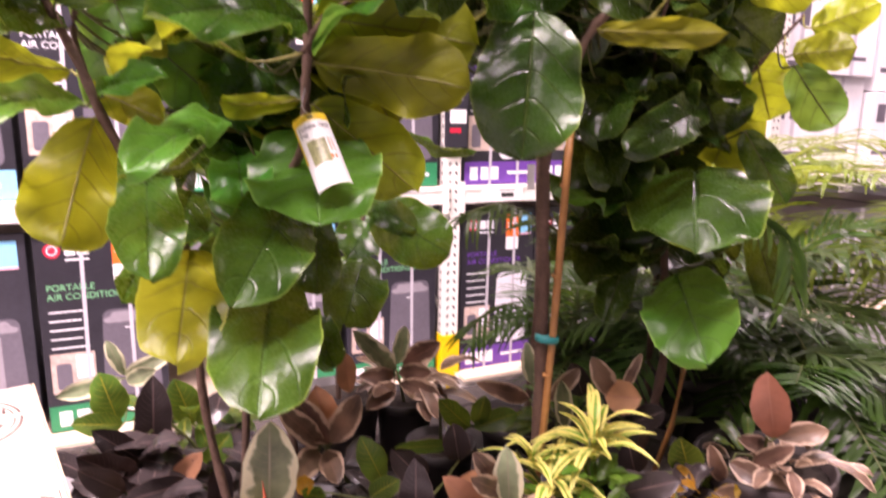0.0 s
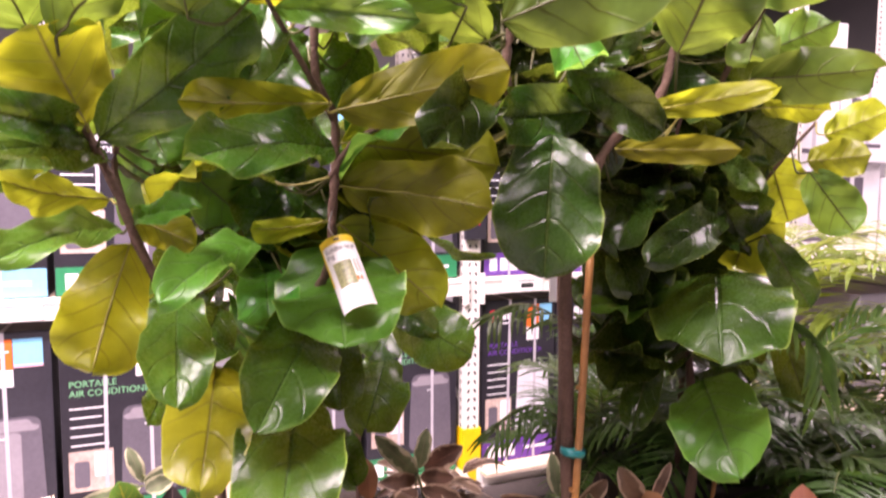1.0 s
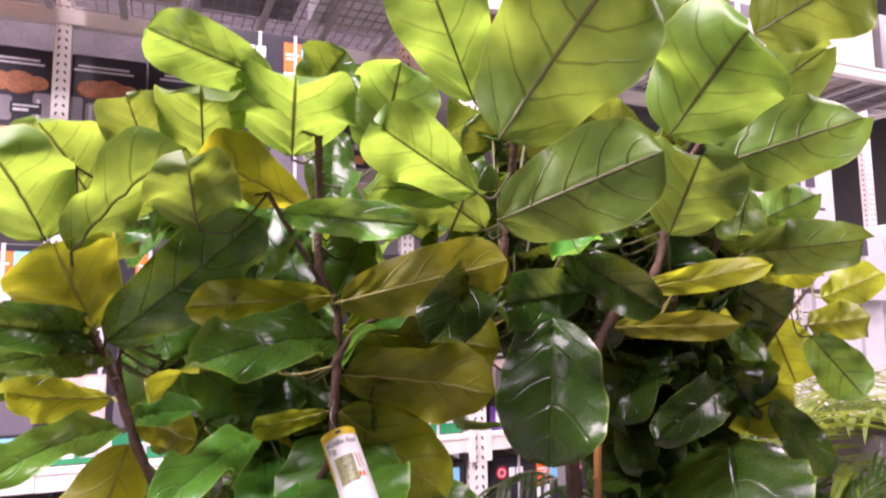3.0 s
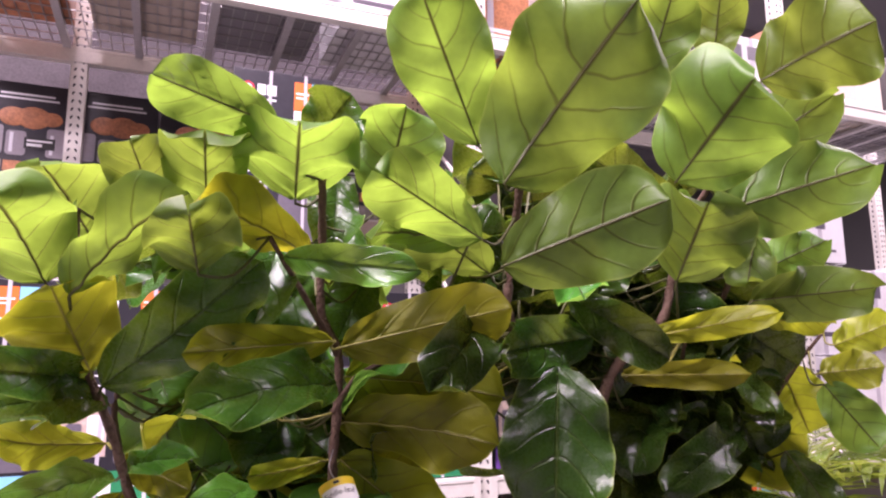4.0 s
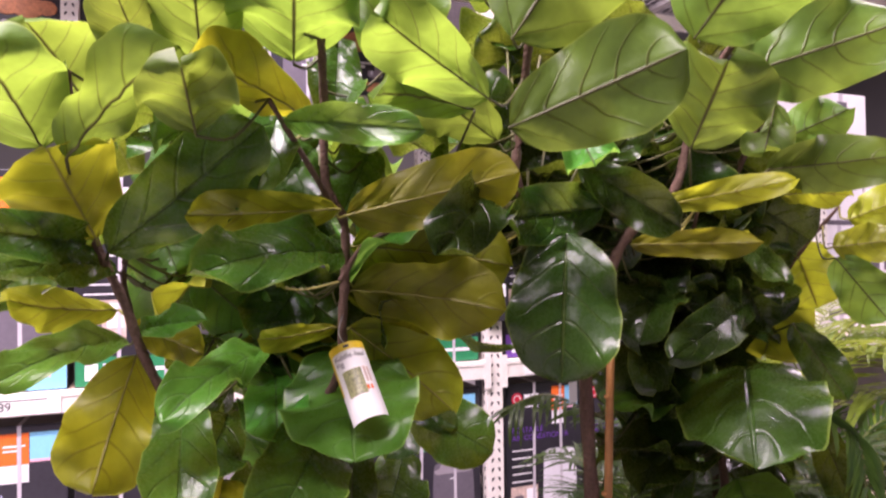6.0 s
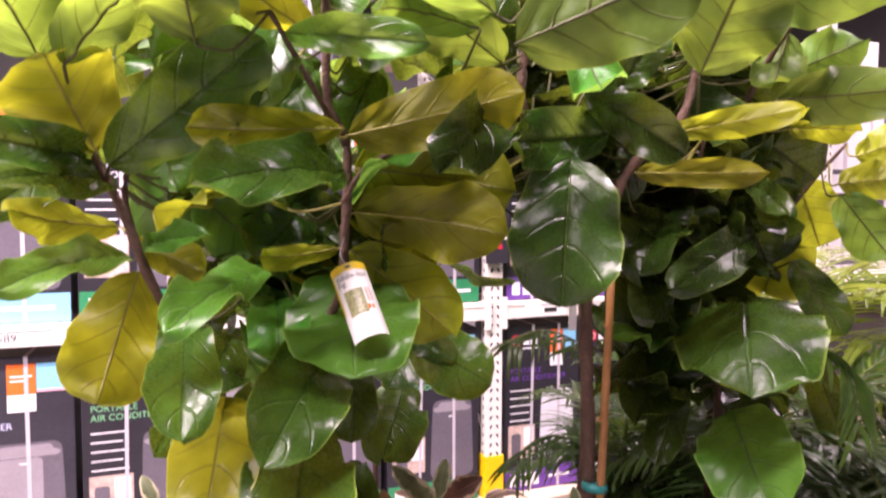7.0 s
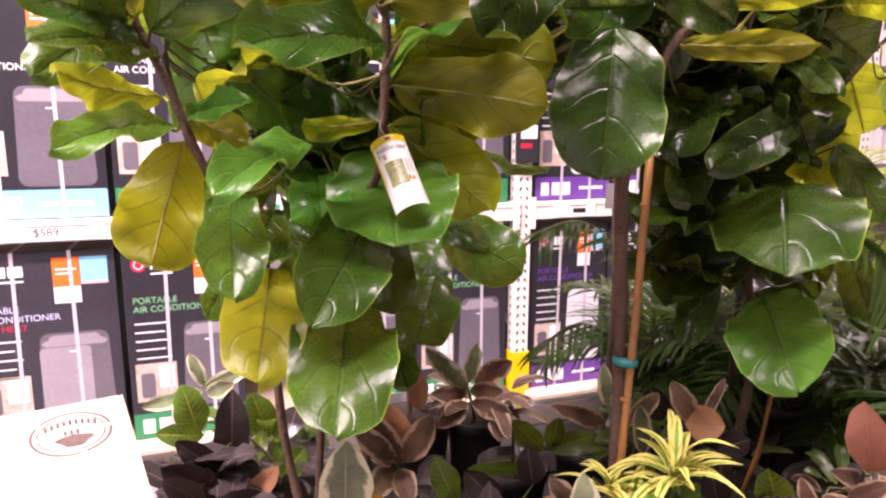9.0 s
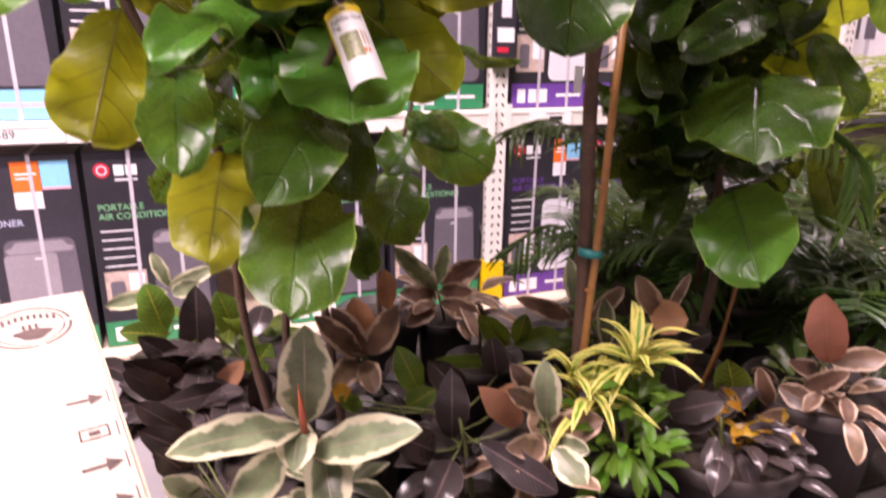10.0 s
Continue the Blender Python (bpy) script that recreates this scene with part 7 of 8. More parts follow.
def cane(tree):
    p = part("bamboo_cane", add_tube(bmesh.new(), [(0.705, 1.665, 0.68), (0.722, 1.655, 0.92), (0.730, 1.655, 1.07), (0.738, 1.655, 1.223), (0.746, 1.655, 1.437), (0.753, 1.655, 1.60)], [0.008, 0.0085, 0.008, 0.0085, 0.008, 0.0078], 10), BAMBOO, tree, "tan bamboo cane", True)
    for z in (0.84, 1.05, 1.27, 1.46):
        k = add_lathe(bmesh.new(), ((0.0088, -0.003), (0.0096, 0.0), (0.0088, 0.003)), 12, (0.705 + (z - 0.68) * 0.052, 1.657, z))
        part("cane_node", k, BAMBOO, p)
    band = add_lathe(bmesh.new(), ((0.026, -0.007), (0.027, 0.0), (0.026, 0.007)), 18, (0.0, 0.0, 0.0))
    bmesh.ops.transform(band, verts=band.verts, matrix=Matrix.Translation((0.728, 1.668, 1.13)) @ Matrix.Rotation(0.12, 4, "Y"))
    part("tie", band, TIE, tree, "teal plastic tie tape", True)
    part("stem_label", box((0.655, 1.655, 1.455), (0.672, 1.657, 1.505)), TAG_WHITE, tree, "small white stem label")


cane(C)
cane_d = part("bamboo_cane", add_tube(bmesh.new(), [(1.13, 1.74, 0.68), (1.165, 1.725, 0.82), (1.19, 1.725, 0.98), (1.215, 1.725, 1.2)], 0.007, 8), BAMBOO, D, "tan bamboo cane", True)


def hang_tag():
    """A curved card tag hung from a stem by a wire loop."""
    top, foot = Vector((0.212, 1.640, 1.592)), Vector((0.233, 1.555, 1.484))
    t = thing("plant_tag", top, "white and yellow curved plant hang tag on a wire", "plant tag")
    axis = (foot - top).normalized()
    length, r, half = (foot - top).length, 0.031, 1.22
    out = Vector((-0.28, -0.80, 0.55))
    out = (out - axis * out.dot(axis)).normalized()
    side = out.cross(axis)

    def at(u, v, lift=0.0):
        a = u * half
        return top + axis * (length * v) + side * ((r + lift) * math.sin(a)) + out * ((r + lift) * math.cos(a) - r * 0.6)

    def patch(u0, u1, v0, v1, lift, material, name, parent, label=""):
        b = bmesh.new()
        n, m = 14, 3
        grid = [[b.verts.new(at(u0 + (u1 - u0) * i / n, v0 + (v1 - v0) * j / m, lift)) for i in range(n + 1)] for j in range(m + 1)]
        for j in range(m):
            for i in range(n):
                b.faces.new((grid[j][i], grid[j][i + 1], grid[j + 1][i + 1], grid[j + 1][i]))
        bmesh.ops.recalc_face_normals(b, faces=b.faces)
        return part(name, b, material, parent, label, True)

    card = patch(-1, 1, 0, 1, 0, TAG_WHITE, "card", t)
    patch(-1, 1, 0, 0.10, 0.0006, TAG_YELLOW, "yellow_band", card)
    patch(-1, -0.86, 0.10, 0.62, 0.0006, TAG_YELLOW, "yellow_edge", card)
    patch(-0.55, 0.30, 0.36, 0.70, 0.0006, TAG_PHOTO, "photo", card, "small printed plant photo")
    patch(0.38, 0.50, 0.36, 0.56, 0.0006, PHOTO, "print", card)
    patch(0.55, 0.66, 0.36, 0.56, 0.0006, PHOTO, "print", card)
    patch(0.30, 0.42, 0.60, 0.66, 0.0006, LABEL_ORANGE, "print", card)
    patch(0.48, 0.60, 0.60, 0.66, 0.0006, LABEL_ORANGE, "print", card)
    patch(-0.12, 0.12, 0.035, 0.07, 0.0010, INK_BLACK, "print", card)
    for words, v in (("Fiddle-leaf", 0.21), ("Fig", 0.29)):
        c = bpy.data.curves.new("lettering", "FONT")
        c.body, c.size = words, 0.0135
        tmp = bpy.data.objects.new("lettering", c)
        scene.collection.objects.link(tmp)
        bpy.context.view_layer.update()
        me = bpy.data.meshes.new_from_object(tmp.evaluated_get(bpy.context.evaluated_depsgraph_get()))
        bpy.data.objects.remove(tmp)
        for q in me.vertices:
            q.co = at(-0.72 + q.co.x / (r * half), v - q.co.y / length, 0.0009)
        me.materials.clear()
        me.materials.append(INK_BLACK)
        tagged(part("lettering", me, None, card), kind="stuff")
    part("wire_loop", add_tube(bmesh.new(), curve_points([top + out * 0.012 + axis * 0.004, (0.206, 1.662, 1.612), (0.214, 1.668, 1.64)], 4), 0.0012, 6), WIRE, t)


hang_tag()


# ---- small potted plants on the bench ----
def small_plant(name, x, y, label, category, r=0.10, h=0.22, material=POT, stem_to=None):
    t = thing(name, (x, y, BENCH_TOP), label, category, "small potted plants")
    pot(t, x, y, BENCH_TOP, r, h, material)
    STEMS[t.name] = []
    for q in stem_to or ():
        pts = curve_points([(x, y, BENCH_TOP + h * 0.88), ((x + q[0]) / 2, (y + q[1]) / 2, (BENCH_TOP + h + q[2]) / 2), q], 8)
        part("stem", add_tube(bmesh.new(), pts, [0.006 - 0.003 * i / len(pts) for i in range(len(pts))], 7), STALK, t, "", True)
        STEMS[t.name] += pts
    return t


BLADES = [1000]


def blade(plant, material, base, tip, width, up, cup=0.22):
    BLADES[0] += 1
    b = bmesh.new()
    add_leaf(b, base, tip, width, up, "ellipse", 0.0, cup, 0.05, 0.04, 0.06, 16, 8, BLADES[0], 0.0, 1.0, 0.3, 0, (0.0016, 0))
    stems = STEMS[plant.name]
    if stems:
        root = min(stems, key=lambda p: (p - Vector(base)).length)
        if 0.006 < (root - Vector(base)).length < 0.3:
            old = set(b.faces)
            add_tube(b, [root, (root + Vector(base)) / 2 - Vector((0, 0, 0.006)), Vector(base)], 0.0022, 5)
            for f in set(b.faces) - old:
                f.material_index, f.smooth = 1, True
    return part("leaf", b, (material, STALK), plant)


p_var = small_plant("rubber_plant", 0.13, 1.62, "variegated rubber plant with cream-edged leaves and a red bud", "potted plant", stem_to=[(0.11, 1.60, 0.92)])
p_dark = small_plant("rubber_plant", 0.09, 2.28, "burgundy rubber plant with dark glossy leaves", "potted plant", stem_to=[(-0.03, 2.26, 0.82), (0.06, 2.0, 0.72)])
p_cro = small_plant("croton", 0.12, 2.50, "croton with yellow-veined green leaves", "potted plant", stem_to=[(-0.14, 2.42, 0.80), (-0.14, 2.5, 0.90)])
p_ruby = small_plant("rubber_plant", 0.40, 2.06, "pink-edged variegated rubber plant", "potted plant", stem_to=[(0.29, 1.90, 0.87)])
p_far = small_plant("rubber_plant", 0.72, 2.48, "variegated rubber plant with grey-green leaves", "potted plant", stem_to=[(0.65, 2.40, 0.83)])
p_mid = small_plant("rubber_plant", 0.44, 1.58, "dark rubber plant mixed with croton leaves", "potted plant", stem_to=[(0.42, 1.62, 0.84)])
p_mid2 = small_plant("croton", 0.70, 2.14, "croton with speckled green leaves", "potted plant", stem_to=[(0.63, 2.0, 0.86)])
p_pink = small_plant("rubber_plant", 0.60, 1.66, "pink and cream variegated rubber plant", "potted plant", r=0.09, stem_to=[(0.585, 1.57, 0.84)])
p_drk2 = small_plant("rubber_plant", 1.03, 1.54, "dark rubber plant hanging over a brown pot", "potted plant", 0.165, 0.25, POT_BROWN, [(0.93, 1.6, 0.80), (1.08, 1.62, 0.76)])
p_cop = small_plant("rubber_plant", 1.39, 1.62, "copper-backed rubber plant in a brown pot", "potted plant", 0.17, 0.28, POT_BROWN, [(1.34, 1.58, 0.82), (1.26, 1.6, 0.78)])
p_brn = small_plant("rubber_plant", 0.98, 1.98, "brown and olive variegated rubber plant", "potted plant", stem_to=[(1.04, 1.80, 0.86), (0.86, 1.80, 0.86)])
p_low = small_plant("rubber_plant", 0.04, 1.92, "low burgundy rubber plant with broad dark leaves", "potted plant", stem_to=[(-0.07, 1.93, 0.76)])
p_edge = small_plant("rubber_plant", 0.03, 1.50, "low burgundy rubber plant at the bench edge", "potted plant", 0.09, stem_to=[(0.0, 1.54, 0.74)])

blade(p_var, VARIEGATED, (0.115, 1.600, 0.892), (0.116, 1.560, 1.093), 0.095, (-0.166, -0.967, -0.192))
blade(p_var, VARIEGATED, (0.104, 1.580, 0.898), (-0.104, 1.450, 0.973), 0.070, (0.543, -0.466, 0.699))
blade(p_var, VARIEGATED, (0.117, 1.580, 0.841), (0.281, 1.450, 0.932), 0.080, (-0.661, -0.381, 0.646))
blade(p_var, VARIEGATED, (0.105, 1.600, 0.898), (0.076, 1.500, 0.867), 0.068, (0.087, -0.317, 0.944))
blade(p_var, VARIEGATED, (0.143, 1.600, 0.832), (0.142, 1.500, 0.759), 0.088, (-0.146, -0.578, 0.803))
blade(p_var, VARIEGATED, (0.075, 1.580, 0.853), (-0.034, 1.460, 0.837), 0.070, (0.413, -0.482, 0.772))
blade(p_dark, RUBBER, (-0.061, 2.280, 0.697), (-0.048, 2.220, 0.953), 0.093, (-0.026, -0.974, -0.227))
blade(p_dark, RUBBER, (-0.071, 2.250, 0.705), (-0.185, 2.150, 0.866), 0.068, (0.554, -0.824, -0.119))
blade(p_dark, RUBBER, (-0.094, 2.200, 0.686), (-0.209, 2.050, 0.854), 0.081, (0.692, -0.705, -0.156))
blade(p_dark, RUBBER, (-0.126, 2.200, 0.771), (-0.221, 2.000, 0.791), 0.073, (0.733, -0.283, 0.618))
blade(p_dark, RUBBER, (-0.067, 2.100, 0.717), (-0.169, 1.950, 0.726), 0.078, (0.650, -0.407, 0.642))
blade(p_dark, RUBBER, (0.004, 2.050, 0.745), (-0.123, 1.950, 0.786), 0.064, (0.641, -0.653, 0.403))
blade(p_dark, RUBBER, (0.062, 1.900, 0.749), (0.064, 1.860, 0.882), 0.055, (-0.107, -0.952, -0.286))
blade(p_dark, RUBBER, (-0.010, 1.950, 0.729), (-0.096, 1.850, 0.722), 0.073, (0.529, -0.496, 0.689))
blade(p_dark, RUBBER, (0.014, 1.900, 0.780), (0.070, 1.800, 0.717), 0.073, (-0.235, -0.610, 0.757))
blade(p_dark, RUBBER_BACK, (-0.029, 2.100, 0.710), (0.041, 2.050, 0.813), 0.054, (-0.497, -0.864, -0.082))
blade(p_cro, CROTON, (-0.140, 2.420, 0.760), (-0.175, 2.400, 0.913), 0.096, (0.174, -0.981, -0.088))
blade(p_cro, CROTON, (-0.128, 2.400, 0.760), (-0.242, 2.320, 0.817), 0.064, (0.628, -0.753, 0.195))
blade(p_cro, CROTON, (0.051, 2.420, 0.719), (0.007, 2.380, 0.874), 0.088, (0.148, -0.967, -0.208))
blade(p_cro, CROTON, (0.066, 2.420, 0.708), (0.131, 2.380, 0.786), 0.073, (-0.501, -0.865, -0.029))
blade(p_cro, CROTON_GOLD, (0.005, 2.200, 0.717), (-0.040, 2.100, 0.728), 0.040, (0.663, -0.222, 0.714))
blade(p_cro, CROTON, (0.061, 2.200, 0.707), (0.119, 2.150, 0.801), 0.073, (-0.526, -0.841, -0.125))
blade(p_cro, VARIEGATED, (-0.119, 2.500, 0.864), (-0.156, 2.500, 0.969), 0.042, (0.141, -0.989, 0.049))
blade(p_cro, VARIEGATED, (-0.119, 2.500, 0.864), (0.010, 2.450, 0.924), 0.048, (-0.420, -0.894, 0.154))
blade(p_cro, VARIEGATED, (-0.126, 2.500, 0.852), (-0.280, 2.420, 0.856), 0.053, (0.438, -0.827, 0.352))
blade(p_cro, VARIEGATED, (-0.113, 2.500, 0.842), (-0.042, 2.420, 0.896), 0.054, (-0.733, -0.679, -0.037))
blade(p_ruby, RUBY, (0.306, 1.900, 0.857), (0.220, 1.850, 1.003), 0.060, (0.185, -0.958, -0.219))
blade(p_ruby, RUBBER_BACK, (0.311, 1.920, 0.856), (0.273, 1.880, 1.007), 0.076, (-0.076, -0.959, -0.273))
blade(p_ruby, RUBY, (0.313, 1.900, 0.856), (0.353, 1.820, 0.997), 0.065, (-0.585, -0.766, -0.267))
blade(p_ruby, RUBY, (0.293, 1.900, 0.854), (0.179, 1.820, 1.001), 0.052, (0.368, -0.907, -0.207))
blade(p_ruby, RUBY, (0.294, 1.880, 0.852), (0.293, 1.780, 0.826), 0.056, (-0.298, -0.237, 0.924))
blade(p_ruby, RUBY, (0.277, 1.880, 0.854), (0.197, 1.780, 0.856), 0.059, (0.530, -0.414, 0.740))
blade(p_ruby, RUBBER, (0.255, 1.850, 0.845), (0.144, 1.780, 0.859), 0.054, (0.506, -0.690, 0.517))
blade(p_far, VARIEGATED, (0.658, 2.400, 0.799), (0.492, 2.300, 0.977), 0.064, (0.256, -0.925, -0.280))
blade(p_far, VARIEGATED, (0.663, 2.400, 0.817), (0.682, 2.380, 0.947), 0.053, (-0.427, -0.901, -0.076))
blade(p_far, RUBY, (0.682, 2.400, 0.815), (0.765, 2.300, 0.908), 0.073, (-0.772, -0.635, 0.009))
blade(p_far, RUBY, (0.669, 2.400, 0.790), (0.736, 2.300, 0.817), 0.063, (-0.831, -0.484, 0.274))
blade(p_far, RUBY, (0.654, 2.400, 0.780), (0.508, 2.300, 0.838), 0.058, (0.603, -0.777, 0.178))
blade(p_far, RUBBER_BACK, (0.473, 2.300, 0.793), (0.456, 2.280, 0.923), 0.059, (-0.219, -0.960, -0.176))
blade(p_far, RUBY, (0.654, 2.350, 0.774), (0.744, 2.250, 0.758), 0.069, (-0.629, -0.637, 0.446))
blade(p_far, RUBY, (0.636, 2.350, 0.776), (0.513, 2.250, 0.759), 0.067, (0.401, -0.610, 0.683))
blade(p_mid, RUBBER, (0.418, 1.650, 0.766), (0.396, 1.600, 0.947), 0.069, (-0.344, -0.893, -0.289))
blade(p_mid, CROTON, (0.371, 1.720, 0.846), (0.319, 1.700, 0.962), 0.060, (-0.009, -0.985, -0.175))
blade(p_mid, RUBBER, (0.423, 1.520, 0.831), (0.535, 1.420, 0.766), 0.064, (-0.356, -0.758, 0.546))
blade(p_mid, RUBBER, (0.363, 1.600, 0.777), (0.243, 1.500, 0.905), 0.067, (0.602, -0.796, -0.058))
blade(p_mid, RUBBER, (0.367, 1.520, 0.808), (0.300, 1.440, 0.785), 0.072, (0.129, -0.371, 0.920))
blade(p_mid, RUBBER_BACK, (0.550, 1.600, 0.799), (0.429, 1.540, 0.932), 0.057, (0.281, -0.944, -0.171))
blade(p_mid, RUBBER_BACK, (0.519, 1.650, 0.812), (0.536, 1.600, 0.894), 0.046, (-0.782, -0.591, -0.200))
blade(p_mid, RUBBER, (0.579, 1.780, 0.816), (0.547, 1.750, 0.928), 0.063, (-0.287, -0.902, -0.323))
blade(p_mid, RUBBER, (0.484, 1.750, 0.799), (0.393, 1.720, 0.911), 0.067, (0.180, -0.977, -0.117))
blade(p_mid, CROTON_GOLD, (0.196, 1.750, 0.853), (0.221, 1.700, 0.887), 0.039, (-0.915, -0.398, 0.072))
blade(p_mid, CROTON, (0.337, 1.700, 0.827), (0.380, 1.650, 0.884), 0.051, (-0.800, -0.593, 0.085))
blade(p_mid, CROTON, (0.254, 1.750, 0.815), (0.198, 1.700, 0.872), 0.037, (0.635, -0.771, -0.044))
blade(p_mid2, CROTON, (0.717, 2.000, 0.772), (0.611, 1.960, 0.887), 0.061, (0.151, -0.968, -0.198))
blade(p_mid2, CROTON, (0.733, 2.000, 0.770), (0.842, 1.960, 0.810), 0.063, (-0.447, -0.795, 0.411))
blade(p_mid2, CROTON, (0.742, 2.000, 0.775), (0.752, 1.980, 0.866), 0.054, (-0.567, -0.816, -0.115))
blade(p_mid2, CROTON, (0.627, 1.920, 0.778), (0.454, 1.860, 0.835), 0.035, (0.404, -0.852, 0.333))
blade(p_pink, VARIEGATED, (0.586, 1.560, 0.819), (0.562, 1.540, 0.970), 0.061, (-0.449, -0.873, -0.189))
blade(p_pink, RUBY, (0.596, 1.560, 0.799), (0.662, 1.480, 0.854), 0.069, (-0.826, -0.452, 0.337))
blade(p_pink, RUBY, (0.566, 1.540, 0.805), (0.470, 1.460, 0.802), 0.054, (0.285, -0.366, 0.886))
blade(p_pink, VARIEGATED, (0.580, 1.540, 0.789), (0.621, 1.460, 0.807), 0.049, (-0.803, -0.305, 0.512))
blade(p_pink, VARIEGATED, (0.569, 1.500, 0.803), (0.595, 1.420, 0.763), 0.059, (-0.532, -0.512, 0.674))
blade(p_pink, RUBY, (0.567, 1.540, 0.781), (0.451, 1.460, 0.854), 0.048, (0.662, -0.682, 0.311))
blade(p_pink, RUBY, (0.571, 1.580, 0.872), (0.490, 1.540, 0.973), 0.046, (0.127, -0.953, -0.277))
blade(p_pink, RUBY, (0.579, 1.580, 0.846), (0.477, 1.520, 0.933), 0.046, (0.441, -0.892, -0.097))
blade(p_drk2, RUBBER, (0.901, 1.600, 0.755), (0.977, 1.500, 0.826), 0.071, (-0.851, -0.421, 0.314))
blade(p_drk2, RUBBER, (0.921, 1.600, 0.723), (0.963, 1.500, 0.781), 0.052, (-0.933, -0.234, 0.273))
blade(p_drk2, RUBBER, (1.047, 1.580, 0.699), (1.117, 1.500, 0.677), 0.049, (-0.594, -0.648, 0.478))
blade(p_drk2, RUBBER, (0.809, 1.520, 0.770), (0.845, 1.450, 0.739), 0.044, (-0.610, -0.565, 0.556))
blade(p_drk2, CROTON, (1.166, 1.650, 0.717), (1.092, 1.620, 0.846), 0.084, (-0.437, -0.787, -0.435))
blade(p_drk2, CROTON_GOLD, (1.177, 1.600, 0.662), (1.233, 1.550, 0.724), 0.043, (-0.807, -0.481, 0.342))
blade(p_drk2, CROTON, (1.251, 1.650, 0.669), (1.158, 1.620, 0.757), 0.062, (-0.055, -0.926, -0.374))
blade(p_drk2, CROTON_GOLD, (1.123, 1.600, 0.657), (1.181, 1.540, 0.707), 0.035, (-0.802, -0.463, 0.377))
blade(p_drk2, RUBBER, (1.033, 1.700, 0.724), (0.985, 1.680, 0.832), 0.075, (-0.455, -0.819, -0.349))
blade(p_cop, RUBBER_BACK, (1.367, 1.580, 0.813), (1.276, 1.550, 1.009), 0.092, (-0.628, -0.670, -0.396))
blade(p_cop, RUBY, (1.375, 1.580, 0.812), (1.455, 1.500, 0.851), 0.059, (-0.742, -0.552, 0.381))
blade(p_cop, RUBY, (1.323, 1.600, 0.735), (1.334, 1.500, 0.831), 0.051, (-0.991, -0.132, -0.032))
blade(p_cop, RUBY, (1.242, 1.600, 0.762), (1.285, 1.520, 0.736), 0.059, (-0.724, -0.529, 0.444))
blade(p_cop, RUBY, (1.335, 1.580, 0.730), (1.353, 1.500, 0.683), 0.054, (-0.742, -0.458, 0.489))
blade(p_cop, RUBY, (1.223, 1.600, 0.713), (1.149, 1.580, 0.835), 0.043, (-0.441, -0.803, -0.402))
blade(p_cop, RUBY, (1.395, 1.620, 0.762), (1.244, 1.580, 0.836), 0.047, (0.249, -0.968, -0.014))
blade(p_cop, RUBY, (1.360, 1.600, 0.652), (1.149, 1.550, 0.730), 0.041, (0.337, -0.873, 0.353))
blade(p_brn, RUBY, (1.029, 1.800, 0.896), (0.939, 1.780, 1.015), 0.058, (-0.225, -0.918, -0.326))
blade(p_brn, RUBY, (1.055, 1.800, 0.890), (1.096, 1.780, 1.005), 0.028, (-0.711, -0.692, 0.128))
blade(p_brn, RUBBER_BACK, (1.003, 1.800, 0.897), (1.052, 1.720, 0.914), 0.086, (-0.839, -0.441, 0.320))
blade(p_brn, VARIEGATED, (0.857, 1.760, 0.857), (0.824, 1.740, 0.987), 0.047, (-0.486, -0.836, -0.254))
blade(p_brn, RUBY, (0.831, 1.800, 0.913), (0.889, 1.760, 1.002), 0.043, (-0.704, -0.694, 0.152))
blade(p_brn, RUBY, (0.813, 1.860, 0.896), (0.614, 1.760, 1.008), 0.045, (0.432, -0.901, -0.037))
blade(p_brn, VARIEGATED, (0.793, 1.820, 0.958), (0.761, 1.800, 1.072), 0.040, (-0.431, -0.861, -0.269))
blade(p_brn, RUBY, (0.894, 1.780, 0.860), (0.964, 1.720, 0.861), 0.054, (-0.600, -0.693, 0.401))
blade(p_brn, RUBBER, (1.102, 1.800, 0.805), (1.150, 1.740, 0.855), 0.072, (-0.841, -0.492, 0.223))
blade(p_brn, RUBBER, (1.011, 1.900, 0.856), (0.952, 1.880, 0.965), 0.066, (-0.319, -0.886, -0.338))
blade(p_edge, RUBBER, (-0.082, 1.620, 0.863), (-0.148, 1.560, 0.952), 0.051, (0.663, -0.748, -0.013))
blade(p_edge, RUBBER, (-0.076, 1.580, 0.838), (-0.125, 1.500, 0.948), 0.054, (0.658, -0.717, -0.230))
blade(p_edge, VARIEGATED, (-0.065, 1.520, 0.838), (-0.115, 1.460, 0.923), 0.048, (0.709, -0.701, -0.077))
blade(p_edge, RUBBER, (-0.079, 1.750, 0.819), (-0.162, 1.680, 0.939), 0.052, (0.593, -0.803, -0.058))
blade(p_edge, RUBBER, (-0.074, 1.560, 0.867), (-0.104, 1.480, 0.877), 0.049, (0.568, -0.114, 0.815))
blade(p_low, RUBBER, (-0.124, 2.000, 0.780), (-0.197, 1.900, 0.898), 0.058, (0.686, -0.706, -0.175))


part("bud", add_tube(bmesh.new(), [(0.110, 1.575, 0.866), (0.105, 1.555, 0.935), (0.099, 1.550, 0.997)], [0.006, 0.0065, 0.001], 8), STALK_RED, p_var, "red leaf bud", True)


